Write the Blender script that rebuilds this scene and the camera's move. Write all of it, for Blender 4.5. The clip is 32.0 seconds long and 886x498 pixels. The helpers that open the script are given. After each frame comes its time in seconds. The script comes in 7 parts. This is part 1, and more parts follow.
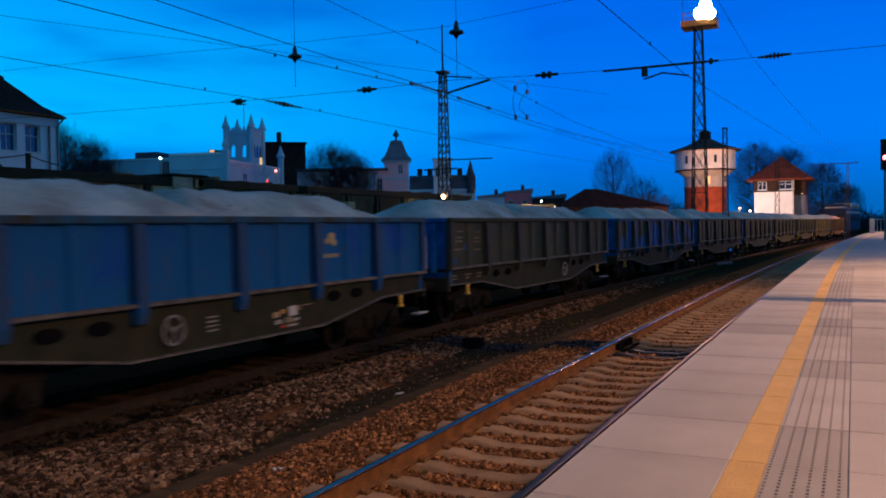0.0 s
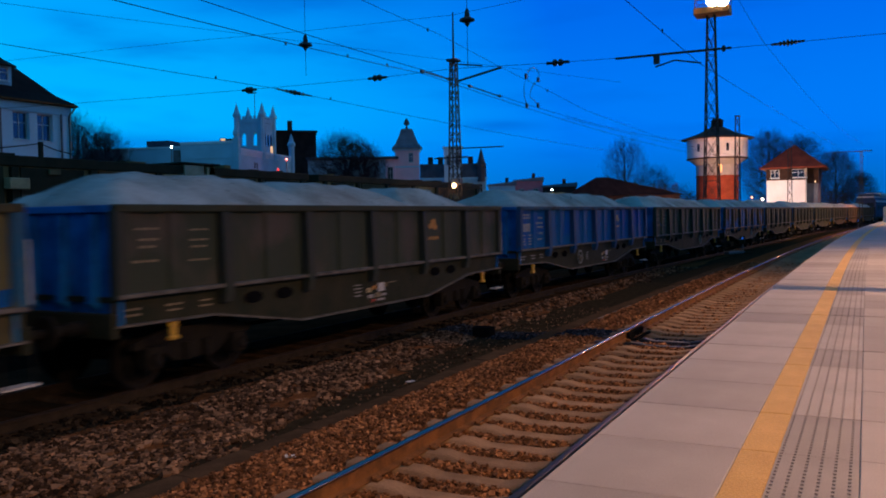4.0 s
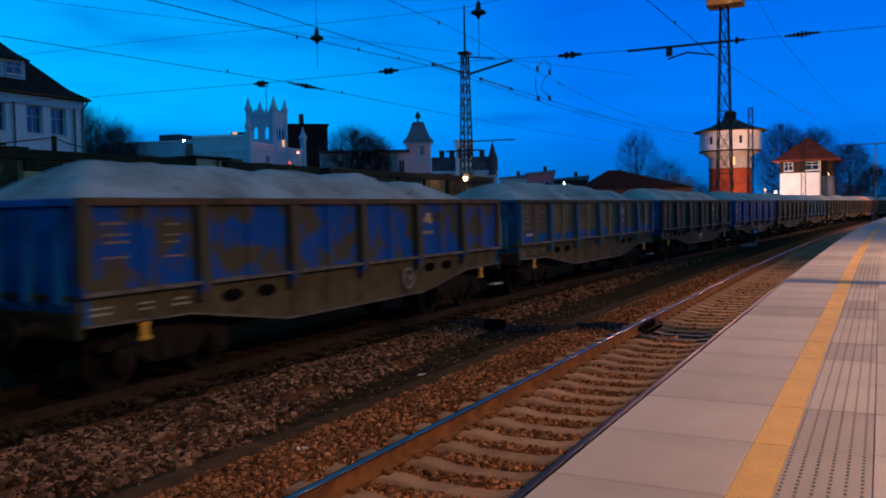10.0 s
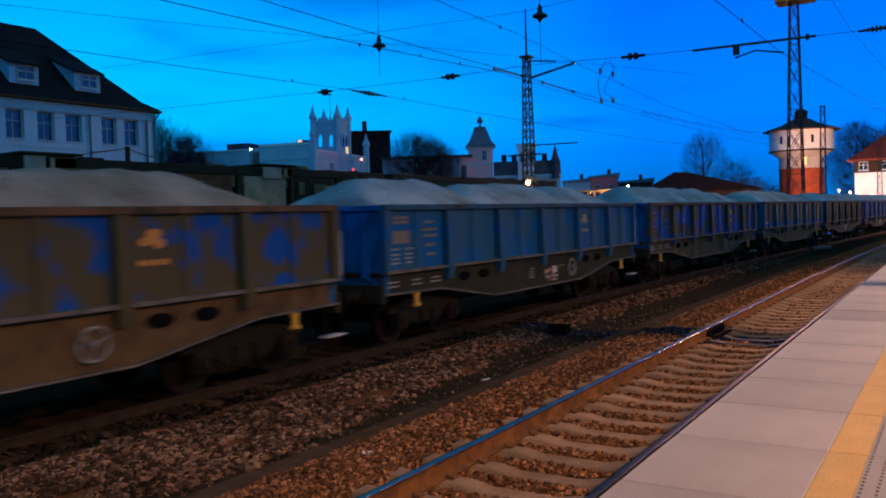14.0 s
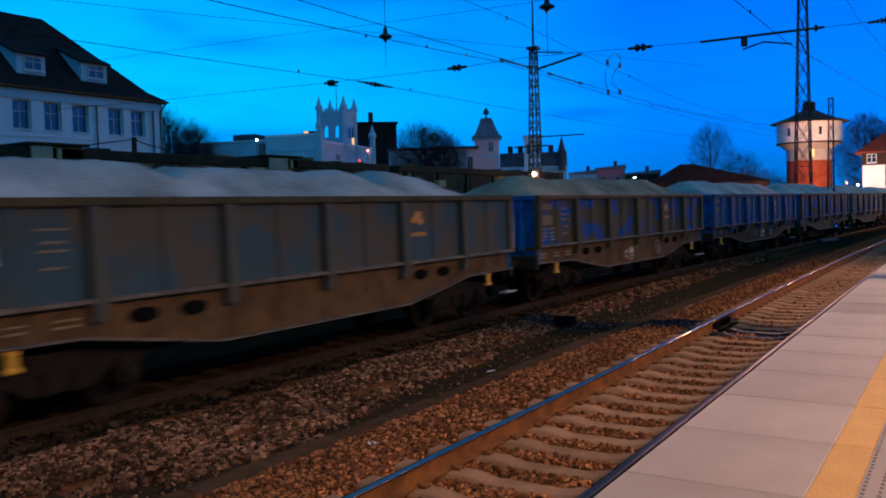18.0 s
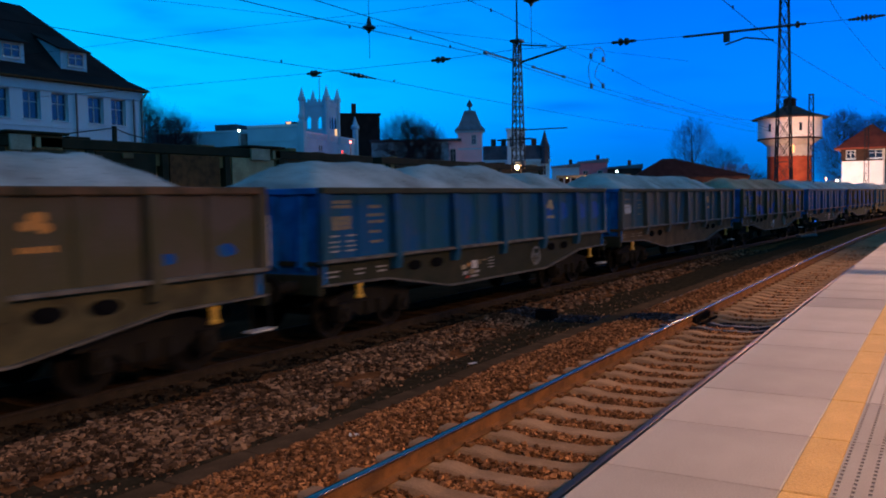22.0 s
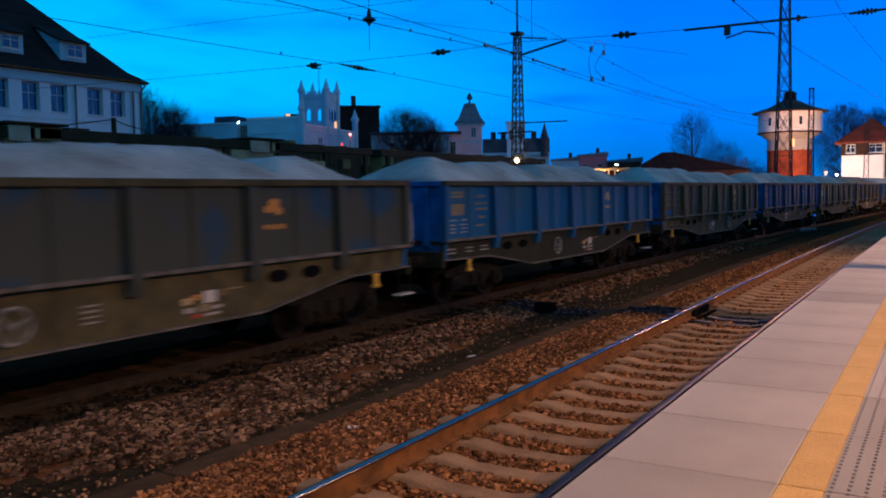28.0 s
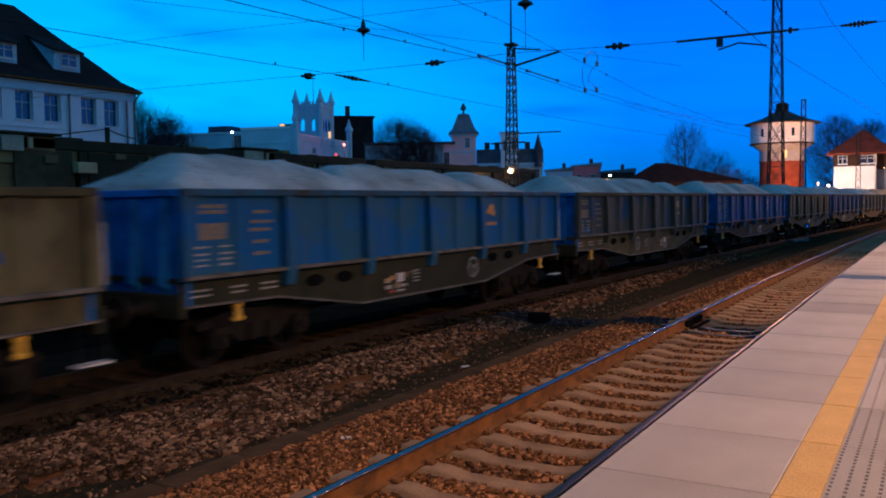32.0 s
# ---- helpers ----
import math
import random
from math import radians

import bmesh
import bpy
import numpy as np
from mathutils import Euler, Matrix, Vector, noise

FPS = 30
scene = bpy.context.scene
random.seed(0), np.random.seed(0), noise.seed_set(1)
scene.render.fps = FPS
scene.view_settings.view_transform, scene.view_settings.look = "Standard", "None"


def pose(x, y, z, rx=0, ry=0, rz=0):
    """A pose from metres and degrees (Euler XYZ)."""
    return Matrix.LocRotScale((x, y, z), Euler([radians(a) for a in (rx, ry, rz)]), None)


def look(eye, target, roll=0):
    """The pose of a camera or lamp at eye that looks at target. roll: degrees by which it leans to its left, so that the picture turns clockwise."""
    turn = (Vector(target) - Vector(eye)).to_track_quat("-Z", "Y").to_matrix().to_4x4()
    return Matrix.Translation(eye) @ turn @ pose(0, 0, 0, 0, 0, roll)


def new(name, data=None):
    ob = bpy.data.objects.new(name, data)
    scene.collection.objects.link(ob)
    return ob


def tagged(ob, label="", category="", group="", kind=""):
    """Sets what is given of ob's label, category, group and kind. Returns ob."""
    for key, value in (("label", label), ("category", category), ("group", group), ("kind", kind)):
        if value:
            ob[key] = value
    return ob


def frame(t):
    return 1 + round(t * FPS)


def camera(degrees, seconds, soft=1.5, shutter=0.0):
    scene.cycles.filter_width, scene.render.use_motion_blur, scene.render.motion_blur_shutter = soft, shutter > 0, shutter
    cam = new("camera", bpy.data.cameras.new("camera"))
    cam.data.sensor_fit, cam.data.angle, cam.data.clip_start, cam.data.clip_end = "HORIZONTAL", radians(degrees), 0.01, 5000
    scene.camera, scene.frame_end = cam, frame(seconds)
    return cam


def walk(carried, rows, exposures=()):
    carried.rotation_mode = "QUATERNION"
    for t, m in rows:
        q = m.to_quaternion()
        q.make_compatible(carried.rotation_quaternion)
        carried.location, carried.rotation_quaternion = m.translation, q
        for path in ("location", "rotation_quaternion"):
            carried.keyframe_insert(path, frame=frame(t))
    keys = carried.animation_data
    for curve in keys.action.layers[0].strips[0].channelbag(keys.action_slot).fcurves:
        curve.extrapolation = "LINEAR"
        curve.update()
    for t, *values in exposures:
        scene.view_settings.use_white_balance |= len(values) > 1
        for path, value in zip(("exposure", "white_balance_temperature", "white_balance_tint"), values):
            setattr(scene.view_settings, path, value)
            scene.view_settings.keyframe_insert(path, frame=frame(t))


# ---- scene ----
cam = camera(55.68, 32.0, soft=1.85, shutter=1.0)
EYE = (0.0, 0.0, 2.107)
TURNS = [(0, 88.52, 0.99, 26.07), (0.5, 88.45, 0.98, 26.20), (1, 88.39, 0.99, 26.34), (1.5, 88.12, 0.94, 26.48), (2, 88.06, 0.96, 26.61), (2.5, 87.98, 0.99, 26.75), (3, 87.92, 0.99, 26.86), (3.5, 87.84, 0.99, 26.85), (5.5, 87.50, 0.97, 26.55), (6, 87.43, 0.96, 26.54), (6.5, 87.36, 1.00, 26.66), (7, 87.32, 1.06, 26.80), (7.5, 87.28, 1.05, 26.93), (8, 87.28, 1.03, 27.04), (8.5, 87.28, 1.01, 27.15), (9, 87.20, 1.01, 27.29), (9.5, 87.19, 1.03, 27.43), (10, 87.30, 1.03, 27.57), (10.5, 87.37, 1.00, 27.67), (11, 87.42, 1.00, 27.83), (11.5, 87.41, 1.00, 27.94), (12, 87.36, 1.33, 28.95), (12.5, 87.34, 1.41, 31.33), (13, 87.64, 1.38, 31.55), (13.5, 87.80, 1.42, 31.72), (14, 87.73, 1.64, 31.84), (14.5, 87.65, 1.61, 31.99), (16.5, 87.37, 1.56, 32.28), (17, 87.29, 1.51, 32.01), (17.5, 87.22, 1.56, 32.16), (18, 87.16, 1.49, 32.25), (18.5, 87.10, 1.35, 32.23), (19, 87.06, 1.33, 32.18), (19.5, 86.96, 1.26, 31.77), (20, 86.89, 1.17, 31.60), (20.5, 86.83, 1.07, 31.36), (21, 86.76, 1.09, 31.43), (21.5, 86.70, 1.03, 31.24), (22, 86.61, 1.01, 31.07), (22.5, 86.54, 0.95, 31.05), (23, 86.48, 0.95, 31.05), (23.5, 86.42, 0.94, 31.16), (24, 86.37, 0.95, 31.11), (24.5, 86.29, 0.90, 31.09), (25, 86.20, 0.89, 31.22), (25.5, 86.21, 0.89, 31.17), (27.5, 86.10, 0.87, 31.18), (28, 86.12, 0.81, 31.04), (28.5, 86.42, 0.82, 30.93), (29, 86.59, 0.80, 30.91), (29.5, 86.56, 0.78, 30.91), (30, 86.47, 0.79, 30.85), (30.5, 86.40, 0.76, 30.90), (31, 86.31, 0.75, 30.78), (31.5, 86.66, 0.75, 30.68), (32, 86.81, 0.71, 30.62)]
walk(cam, [(t, pose(*EYE, a, b, c)) for t, a, b, c in TURNS], exposures=[(0, -0.03), (11.5, -0.02), (13.0, 0.2), (20.0, 0.26), (32, 0.25)])

# ---------------------------------------------------------------- tracks in plan
def near_shift(s):
    """Sideways shift of the platform track, which bends away to the right."""
    return 0.0 if s < 16 else (s - 16) ** 2 / 2360.0


def step01(a, b, v):
    v = min(1.0, max(0.0, (v - a) / (b - a)))
    return v * v * (3 - 2 * v)


FAR_TABLE = [0.0]
for i in range(1, 420):
    FAR_TABLE.append(FAR_TABLE[-1] + 0.058 * step01(4, 40, i - 0.5) + max(0.0, i - 75.5) / 1000.0)


def far_shift(s):
    """Sideways shift of the goods track."""
    if s <= 0:
        return 0.0
    i = min(int(s), 417)
    return FAR_TABLE[i] + (FAR_TABLE[i + 1] - FAR_TABLE[i]) * (s - i)


GOODS_X, GOODS_Z = -10.31, -0.35
NEAR_X = -3.124


def goods(s):
    return GOODS_X + far_shift(s), s


# ---------------------------------------------------------------- sky and lamps
world = bpy.data.worlds.new("dusk")
scene.world = world
world.use_nodes = True

def sky_nodes(nt):
    n, l = nt.nodes, nt.links
    n.clear()
    tc = n.new("ShaderNodeTexCoord")
    sep = n.new("ShaderNodeSeparateXYZ")
    l.new(tc.outputs["Generated"], sep.inputs[0])
    # afterglow: strongest low in the west-north-west
    dot = n.new("ShaderNodeVectorMath")
    dot.operation = "DOT_PRODUCT"
    dot.inputs[1].default_value = (-0.866, 0.50, 0.0)
    l.new(tc.outputs["Generated"], dot.inputs[0])
    glow = n.new("ShaderNodeMapRange")
    glow.inputs["From Min"].default_value, glow.inputs["From Max"].default_value = 0.74, 1.0
    l.new(dot.outputs["Value"], glow.inputs["Value"])
    up = n.new("ShaderNodeValToRGB")
    up.color_ramp.interpolation = "EASE"
    e = up.color_ramp.elements
    e[0].position, e[0].color = 0.0, (0.0, 0.135, 0.50, 1)
    e[1].position, e[1].color = 1.0, (0.017, 0.082, 0.18, 1)
    for p, c in ((0.10, (0.0, 0.198, 0.95, 1)), (0.28, (0.0, 0.138, 0.86, 1)), (0.42, (0.008, 0.11, 0.34, 1)), (0.6, (0.012, 0.10, 0.24, 1))):
        x = e.new(p)
        x.color = c
    l.new(sep.outputs["Z"], up.inputs[0])
    west = n.new("ShaderNodeValToRGB")
    west.color_ramp.interpolation = "EASE"
    e = west.color_ramp.elements
    e[0].position, e[0].color = 0.0, (0.0, 0.19, 0.66, 1)
    e[1].position, e[1].color = 1.0, (0.017, 0.082, 0.18, 1)
    for p, c in ((0.05, (0.0, 0.33, 1.0, 1)), (0.12, (0.0, 0.50, 1.08, 1)), (0.28, (0.0, 0.41, 1.08, 1)), (0.42, (0.014, 0.18, 0.38, 1)), (0.6, (0.012, 0.11, 0.26, 1))):
        x = e.new(p)
        x.color = c
    l.new(sep.outputs["Z"], west.inputs[0])
    mix = n.new("ShaderNodeMix")
    mix.data_type = "RGBA"
    l.new(glow.outputs[0], mix.inputs["Factor"])
    l.new(up.outputs[0], mix.inputs["A"])
    l.new(west.outputs[0], mix.inputs["B"])
    # paler, greyer sky opposite the afterglow
    dot2 = n.new("ShaderNodeVectorMath")
    dot2.operation = "DOT_PRODUCT"
    dot2.inputs[1].default_value = (0.75, -0.66, 0.0)
    l.new(tc.outputs["Generated"], dot2.inputs[0])
    back = n.new("ShaderNodeMapRange")
    back.inputs["From Min"].default_value, back.inputs["From Max"].default_value = -0.3, 0.45
    l.new(dot2.outputs["Value"], back.inputs["Value"])
    mix3 = n.new("ShaderNodeMix")
    mix3.data_type = "RGBA"
    l.new(back.outputs[0], mix3.inputs["Factor"])
    l.new(mix.outputs["Result"], mix3.inputs["A"])
    mix3.inputs["B"].default_value = (0.031, 0.165, 0.35, 1)
    # torn evening clouds: (bearing left of the track, elevation, half width, half height, density), degrees
    mp = n.new("ShaderNodeMapping")
    mp.inputs["Scale"].default_value = (5.0, 5.0, 22)
    l.new(tc.outputs["Generated"], mp.inputs[0])
    noi = n.new("ShaderNodeTexNoise")
    noi.inputs["Scale"].default_value, noi.inputs["Detail"].default_value = 1.5, 5
    l.new(mp.outputs[0], noi.inputs["Vector"])

    def calc(op, a, b=None):
        m = n.new("ShaderNodeMath")
        m.operation = op
        for i, v in enumerate((a, b)):
            if v is None:
                continue
            if isinstance(v, (int, float)):
                m.inputs[i].default_value = v
            else:
                l.new(v, m.inputs[i])
        return m.outputs[0]
    total = calc("MULTIPLY", calc("MAXIMUM", calc("SUBTRACT", noi.outputs["Fac"], 0.52), 0.0), 0.9)
    for az, el, wide, high, dense in ((50.4, 12.3, 1.5, 0.5, 0.30), (46.3, 11.0, 2.6, 0.45, 0.42), (37.0, 14.5, 7.5, 1.5, 0.55), (35.5, 11.2, 5.0, 0.6, 0.25), (22.8, 5.9, 2.4, 0.35, 0.50), (46.0, 5.0, 4.5, 0.5, 0.40), (28.0, 9.5, 6.0, 0.6, 0.15), (8.0, 16.5, 9.0, 1.4, 0.2), (60.0, 16.0, 8.0, 1.0, 0.3)):
        a, e = radians(az), radians(el)
        along_ = n.new("ShaderNodeVectorMath")
        along_.operation = "DOT_PRODUCT"
        along_.inputs[1].default_value = (-math.cos(a), -math.sin(a), 0.0)
        l.new(tc.outputs["Generated"], along_.inputs[0])
        front = n.new("ShaderNodeVectorMath")
        front.operation = "DOT_PRODUCT"
        front.inputs[1].default_value = (-math.sin(a), math.cos(a), 0.0)
        l.new(tc.outputs["Generated"], front.inputs[0])
        u = calc("DIVIDE", along_.outputs["Value"], math.sin(radians(wide)))
        v = calc("DIVIDE", calc("SUBTRACT", sep.outputs["Z"], math.sin(e)), math.sin(radians(high)))
        v = calc("ADD", v, calc("MULTIPLY", calc("SUBTRACT", noi.outputs["Fac"], 0.5), 2.4))
        d2 = calc("ADD", calc("MULTIPLY", u, u), calc("MULTIPLY", v, v))
        soft_ = calc("POWER", 2.718, calc("MULTIPLY", d2, -0.8))
        soft_ = calc("MULTIPLY", soft_, calc("GREATER_THAN", front.outputs["Value"], 0.0))
        total = calc("ADD", total, calc("MULTIPLY", soft_, dense))
    mix2 = n.new("ShaderNodeMix")
    mix2.data_type = "RGBA"
    l.new(calc("MINIMUM", total, 0.75), mix2.inputs["Factor"])
    l.new(mix3.outputs["Result"], mix2.inputs["A"])
    mix2.inputs["B"].default_value = (0.0, 0.10, 0.62, 1)
    bg = n.new("ShaderNodeBackground")
    bg.inputs["Strength"].default_value = 1.0
    l.new(mix2.outputs["Result"], bg.inputs["Color"])
    out = n.new("ShaderNodeOutputWorld")
    l.new(bg.outputs[0], out.inputs[0])


sky_nodes(world.node_tree)


def lamp(kind, at, target, power, colour, size=0.3, spread=None):
    d = bpy.data.lights.new("light", kind)
    d.energy, d.color = power, colour
    if kind == "SPOT":
        d.spot_size, d.spot_blend, d.shadow_soft_size = radians(spread or 120), 0.6, size
    elif kind == "POINT":
        d.shadow_soft_size = size
    else:
        d.size = size
    ob = new("lamp_light", d)
    ob.matrix_world = look(at, target)
    return ob


WARM = (1.0, 0.53, 0.27)
PINK = (1.0, 0.60, 0.46)
# platform lamps, floodlight mast, street lamps
PLATFORM_LAMPS = [(5.6, 15.6), (5.6, 3.2), (5.6, -9.2), (5.6, 25.5), (5.6, 79.4), (5.6, 92.0), (5.6, 104.4)]
for lx, ly in PLATFORM_LAMPS[5:]:
    lamp("POINT", (lx + near_shift(ly), ly, 6.6), (0, 0, 0), 4200, WARM, 0.15)
for i, (lx, ly) in enumerate(PLATFORM_LAMPS[:5]):
    lamp("SPOT", (lx + near_shift(ly), ly, 6.55), (lx - 1.5 + near_shift(ly), ly, 0), 3100 if i < 3 else 3700, WARM, 0.12, 146 if i < 3 else 126)
FLOOD = (-11.8, 74.0, 19.4)
lamp("SPOT", (-11.0, 73.6, 19.0), (-9, 104, 4), 5000, PINK, 0.5, 95)
lamp("SPOT", (-11.4, 72.4, 18.9), (-1, 8, 1), 12000, WARM, 0.5, 42)
lamp("POINT", (-32.6, 87.0, 3.6), (0, 0, 0), 260, WARM, 0.1)
# added point light, brightens the floodlight basket
lamp("POINT", (-11.4, 72.6, 20.9), (0, 0, 0), 260, WARM, 0.1)
lamp("POINT", (-15.0, 31.1, 3.45), (0, 0, 0), 60, WARM, 0.12)
lamp("POINT", (-62.2, 81.9, 9.3), (0, 0, 0), 70, (1.0, 0.22, 0.25), 0.2)
lamp("POINT", (-67.5, 69.5, 10.6), (0, 0, 0), 50, (0.3, 0.85, 1.0), 0.2)
lamp("POINT", (-16.3, 131.0, 6.4), (0, 0, 0), 5200, (1.0, 0.50, 0.30), 0.2)
lamp("POINT", (-11.7, 111.6, 4.6), (0, 0, 0), 3500, (1.0, 0.64, 0.52), 0.2)
lamp("SPOT", (1.6, 131.0, 5.0), (-3.0, 124, 1.6), 5000, (1.0, 0.27, 0.08), 0.2, 60)


# ---------------------------------------------------------------- materials
def mat(name, base, second=None, rough=0.7, metal=0.0, scale=3.0, amount=0.5, fine=60.0, bump=0.25, space="Object", spread=0.14, glow=0.0, random_v=0.0):
    m = bpy.data.materials.new(name)
    m.use_nodes = True
    n, l = m.node_tree.nodes, m.node_tree.links
    b = n["Principled BSDF"]
    b.inputs["Roughness"].default_value, b.inputs["Metallic"].default_value = rough, metal
    b.inputs["Specular IOR Level"].default_value = 0.5 if rough < 0.55 else 0.12 if rough < 0.88 else 0.0
    tc = n.new("ShaderNodeTexCoord")
    big = n.new("ShaderNodeTexNoise")
    big.inputs["Scale"].default_value, big.inputs["Detail"].default_value = scale, 6
    l.new(tc.outputs[space], big.inputs["Vector"])
    mr = n.new("ShaderNodeMapRange")
    c = 0.5 + (0.5 - amount) * 0.4
    mr.inputs["From Min"].default_value, mr.inputs["From Max"].default_value = c - spread, c + spread
    l.new(big.outputs["Fac"], mr.inputs["Value"])
    mix = n.new("ShaderNodeMix")
    mix.data_type = "RGBA"
    l.new(mr.outputs[0], mix.inputs["Factor"])
    mix.inputs["A"].default_value = (*base, 1)
    mix.inputs["B"].default_value = (*(second or [v * 0.7 for v in base]), 1)
    sm = n.new("ShaderNodeTexNoise")
    sm.inputs["Scale"].default_value, sm.inputs["Detail"].default_value = fine, 3
    l.new(tc.outputs[space], sm.inputs["Vector"])
    gr = n.new("ShaderNodeMapRange")
    gr.inputs["To Min"].default_value, gr.inputs["To Max"].default_value = 0.65, 1.35
    l.new(sm.outputs["Fac"], gr.inputs["Value"])
    mul = n.new("ShaderNodeVectorMath")
    mul.operation = "SCALE"
    l.new(mix.outputs["Result"], mul.inputs[0])
    l.new(gr.outputs[0], mul.inputs["Scale"])
    last = mul.outputs[0]
    if random_v:
        oi = n.new("ShaderNodeObjectInfo")
        rr = n.new("ShaderNodeMapRange")
        rr.inputs["To Min"].default_value, rr.inputs["To Max"].default_value = 1 - random_v, 1 + random_v
        l.new(oi.outputs["Random"], rr.inputs["Value"])
        m2 = n.new("ShaderNodeVectorMath")
        m2.operation = "SCALE"
        l.new(last, m2.inputs[0])
        l.new(rr.outputs[0], m2.inputs["Scale"])
        last = m2.outputs[0]
    l.new(last, b.inputs["Base Color"])
    ro = n.new("ShaderNodeMapRange")
    ro.inputs["To Min"].default_value, ro.inputs["To Max"].default_value = max(0.05, rough - 0.12), min(1, rough + 0.12)
    l.new(big.outputs["Fac"], ro.inputs["Value"])
    l.new(ro.outputs[0], b.inputs["Roughness"])
    if bump:
        bp = n.new("ShaderNodeBump")
        bp.inputs["Strength"].default_value, bp.inputs["Distance"].default_value = bump, 0.02
        l.new(sm.outputs["Fac"], bp.inputs["Height"])
        l.new(bp.outputs[0], b.inputs["Normal"])
    return m


def island(m, low=0.55, high=1.5, skew=1.0):
    """Vary a joined mesh piece by piece."""
    n, l = m.node_tree.nodes, m.node_tree.links
    b = n["Principled BSDF"]
    src = b.inputs["Base Color"].links[0].from_socket
    g = n.new("ShaderNodeNewGeometry")
    rr = n.new("ShaderNodeMapRange")
    rr.inputs["To Min"].default_value, rr.inputs["To Max"].default_value = low, high
    pw = n.new("ShaderNodeMath")
    pw.operation = "POWER"
    pw.inputs[1].default_value = skew
    l.new(g.outputs["Random Per Island"], pw.inputs[0])
    l.new(pw.outputs[0], rr.inputs["Value"])
    s = n.new("ShaderNodeVectorMath")
    s.operation = "SCALE"
    l.new(src, s.inputs[0])
    l.new(rr.outputs[0], s.inputs["Scale"])
    l.new(s.outputs[0], b.inputs["Base Color"])
    return m


def glowing(name, colour, strength):
    m = bpy.data.materials.new(name)
    m.use_nodes = True
    b = m.node_tree.nodes["Principled BSDF"]
    b.inputs["Base Color"].default_value = (*colour, 1)
    b.inputs["Emission Color"].default_value = (*colour, 1)
    b.inputs["Emission Strength"].default_value = strength
    return m


M = {}
M["gravel"] = mat("gravel_bed", (0.21, 0.088, 0.034), (0.085, 0.038, 0.016), 0.95, 0, 7, 0.5, 38, 1.0, spread=0.2)
M["cinder"] = mat("cinder_path", (0.05, 0.038, 0.022), (0.022, 0.018, 0.011), 0.95, 0, 6, 0.5, 45, 1.0, spread=0.2)
M["stone"] = island(mat("ballast_stone", (0.23, 0.105, 0.046), (0.155, 0.072, 0.033), 0.9, 0, 1.3, 0.5, 40, 0.5), 0.45, 2.2, 1.9)
M["stone_grey"] = island(mat("goods_ballast_stone", (0.14, 0.082, 0.048), (0.08, 0.047, 0.028), 0.9, 0, 1.2, 0.5, 40, 0.5), 0.35, 3.0, 2.2)
M["stone_blueblack"] = island(mat("blueblack_stone", (0.016, 0.021, 0.03), (0.010, 0.013, 0.018), 0.8, 0, 2, 0.5, 40, 0.5), 0.4, 3.2, 2.6)
M["sleeper_blueblack"] = mat("blueblack_sleeper", (0.022, 0.027, 0.036), (0.013, 0.015, 0.02), 0.6, 0.2, 3, 0.5, 50, 0.3)
# shade beneath the goods train is put into these two dark colours
M["stone_shaded"] = island(mat("shaded_stone", (0.036, 0.026, 0.016), (0.02, 0.015, 0.01), 0.95, 0, 2, 0.5, 40, 0.5), 0.3, 2.2, 1.8)
M["dark_bed"] = mat("darkened_bed", (0.022, 0.018, 0.012), (0.038, 0.028, 0.017), 0.95, 0, 1.3, 0.5, 25, 0.6)
# light caught along the wagons' ledges is put into this paler colour
M["ledge"] = mat("catchlight_ledge", (0.17, 0.15, 0.12), (0.09, 0.08, 0.065), 0.7, 0, 3, 0.5, 60, 0.2)
M["concrete"] = mat("sleeper_concrete", (0.375, 0.245, 0.15), (0.25, 0.155, 0.092), 0.9, 0, 2.2, 0.5, 50, 0.4, random_v=0.18)
M["rust"] = mat("rusty_steel", (0.20, 0.088, 0.03), (0.10, 0.048, 0.02), 0.75, 0.1, 5, 0.5, 70, 0.4)
M["rust_dark"] = mat("dark_rust", (0.038, 0.027, 0.016), (0.022, 0.017, 0.011), 0.85, 0, 4, 0.5, 60, 0.3)
M["railtop"] = mat("polished_rail", (0.34, 0.31, 0.32), (0.28, 0.255, 0.265), 0.22, 1.0, 0.6, 0.5, 80, 0)
# warm lamp glint is mixed into the rail's grazing reflection
M["railtop"].node_tree.nodes["Principled BSDF"].inputs["Specular Tint"].default_value = (1.0, 0.66, 0.42, 1)
for link in list(M["railtop"].node_tree.nodes["Principled BSDF"].inputs["Roughness"].links):
    M["railtop"].node_tree.links.remove(link)
M["railtop"].node_tree.nodes["Principled BSDF"].inputs["Roughness"].default_value = 0.18
M["railworn"] = mat("dull_rail", (0.04, 0.028, 0.02), (0.026, 0.019, 0.014), 0.65, 0.3, 3, 0.5, 80, 0.1)
M["slab"] = mat("platform_slab", (0.41, 0.365, 0.325), (0.345, 0.305, 0.27), 0.75, 0, 1.1, 0.5, 120, 0.12, "Generated", random_v=0.17)
M["slab_far"] = mat("platform_paving", (0.40, 0.365, 0.335), (0.34, 0.31, 0.285), 0.75, 0, 0.8, 0.5, 90, 0.1)
M["yellow"] = mat("yellow_tile", (0.68, 0.41, 0.13), (0.58, 0.345, 0.11), 0.65, 0, 3, 0.5, 70, 0.5, random_v=0.08)
M["groove"] = mat("tactile_groove", (0.15, 0.15, 0.175), None, 0.8, 0, 3, 0.5, 90, 0.15)
M["rim_concrete"] = mat("platform_wall", (0.22, 0.18, 0.16), (0.14, 0.11, 0.10), 0.9, 0, 1.2, 0.5, 40, 0.3)
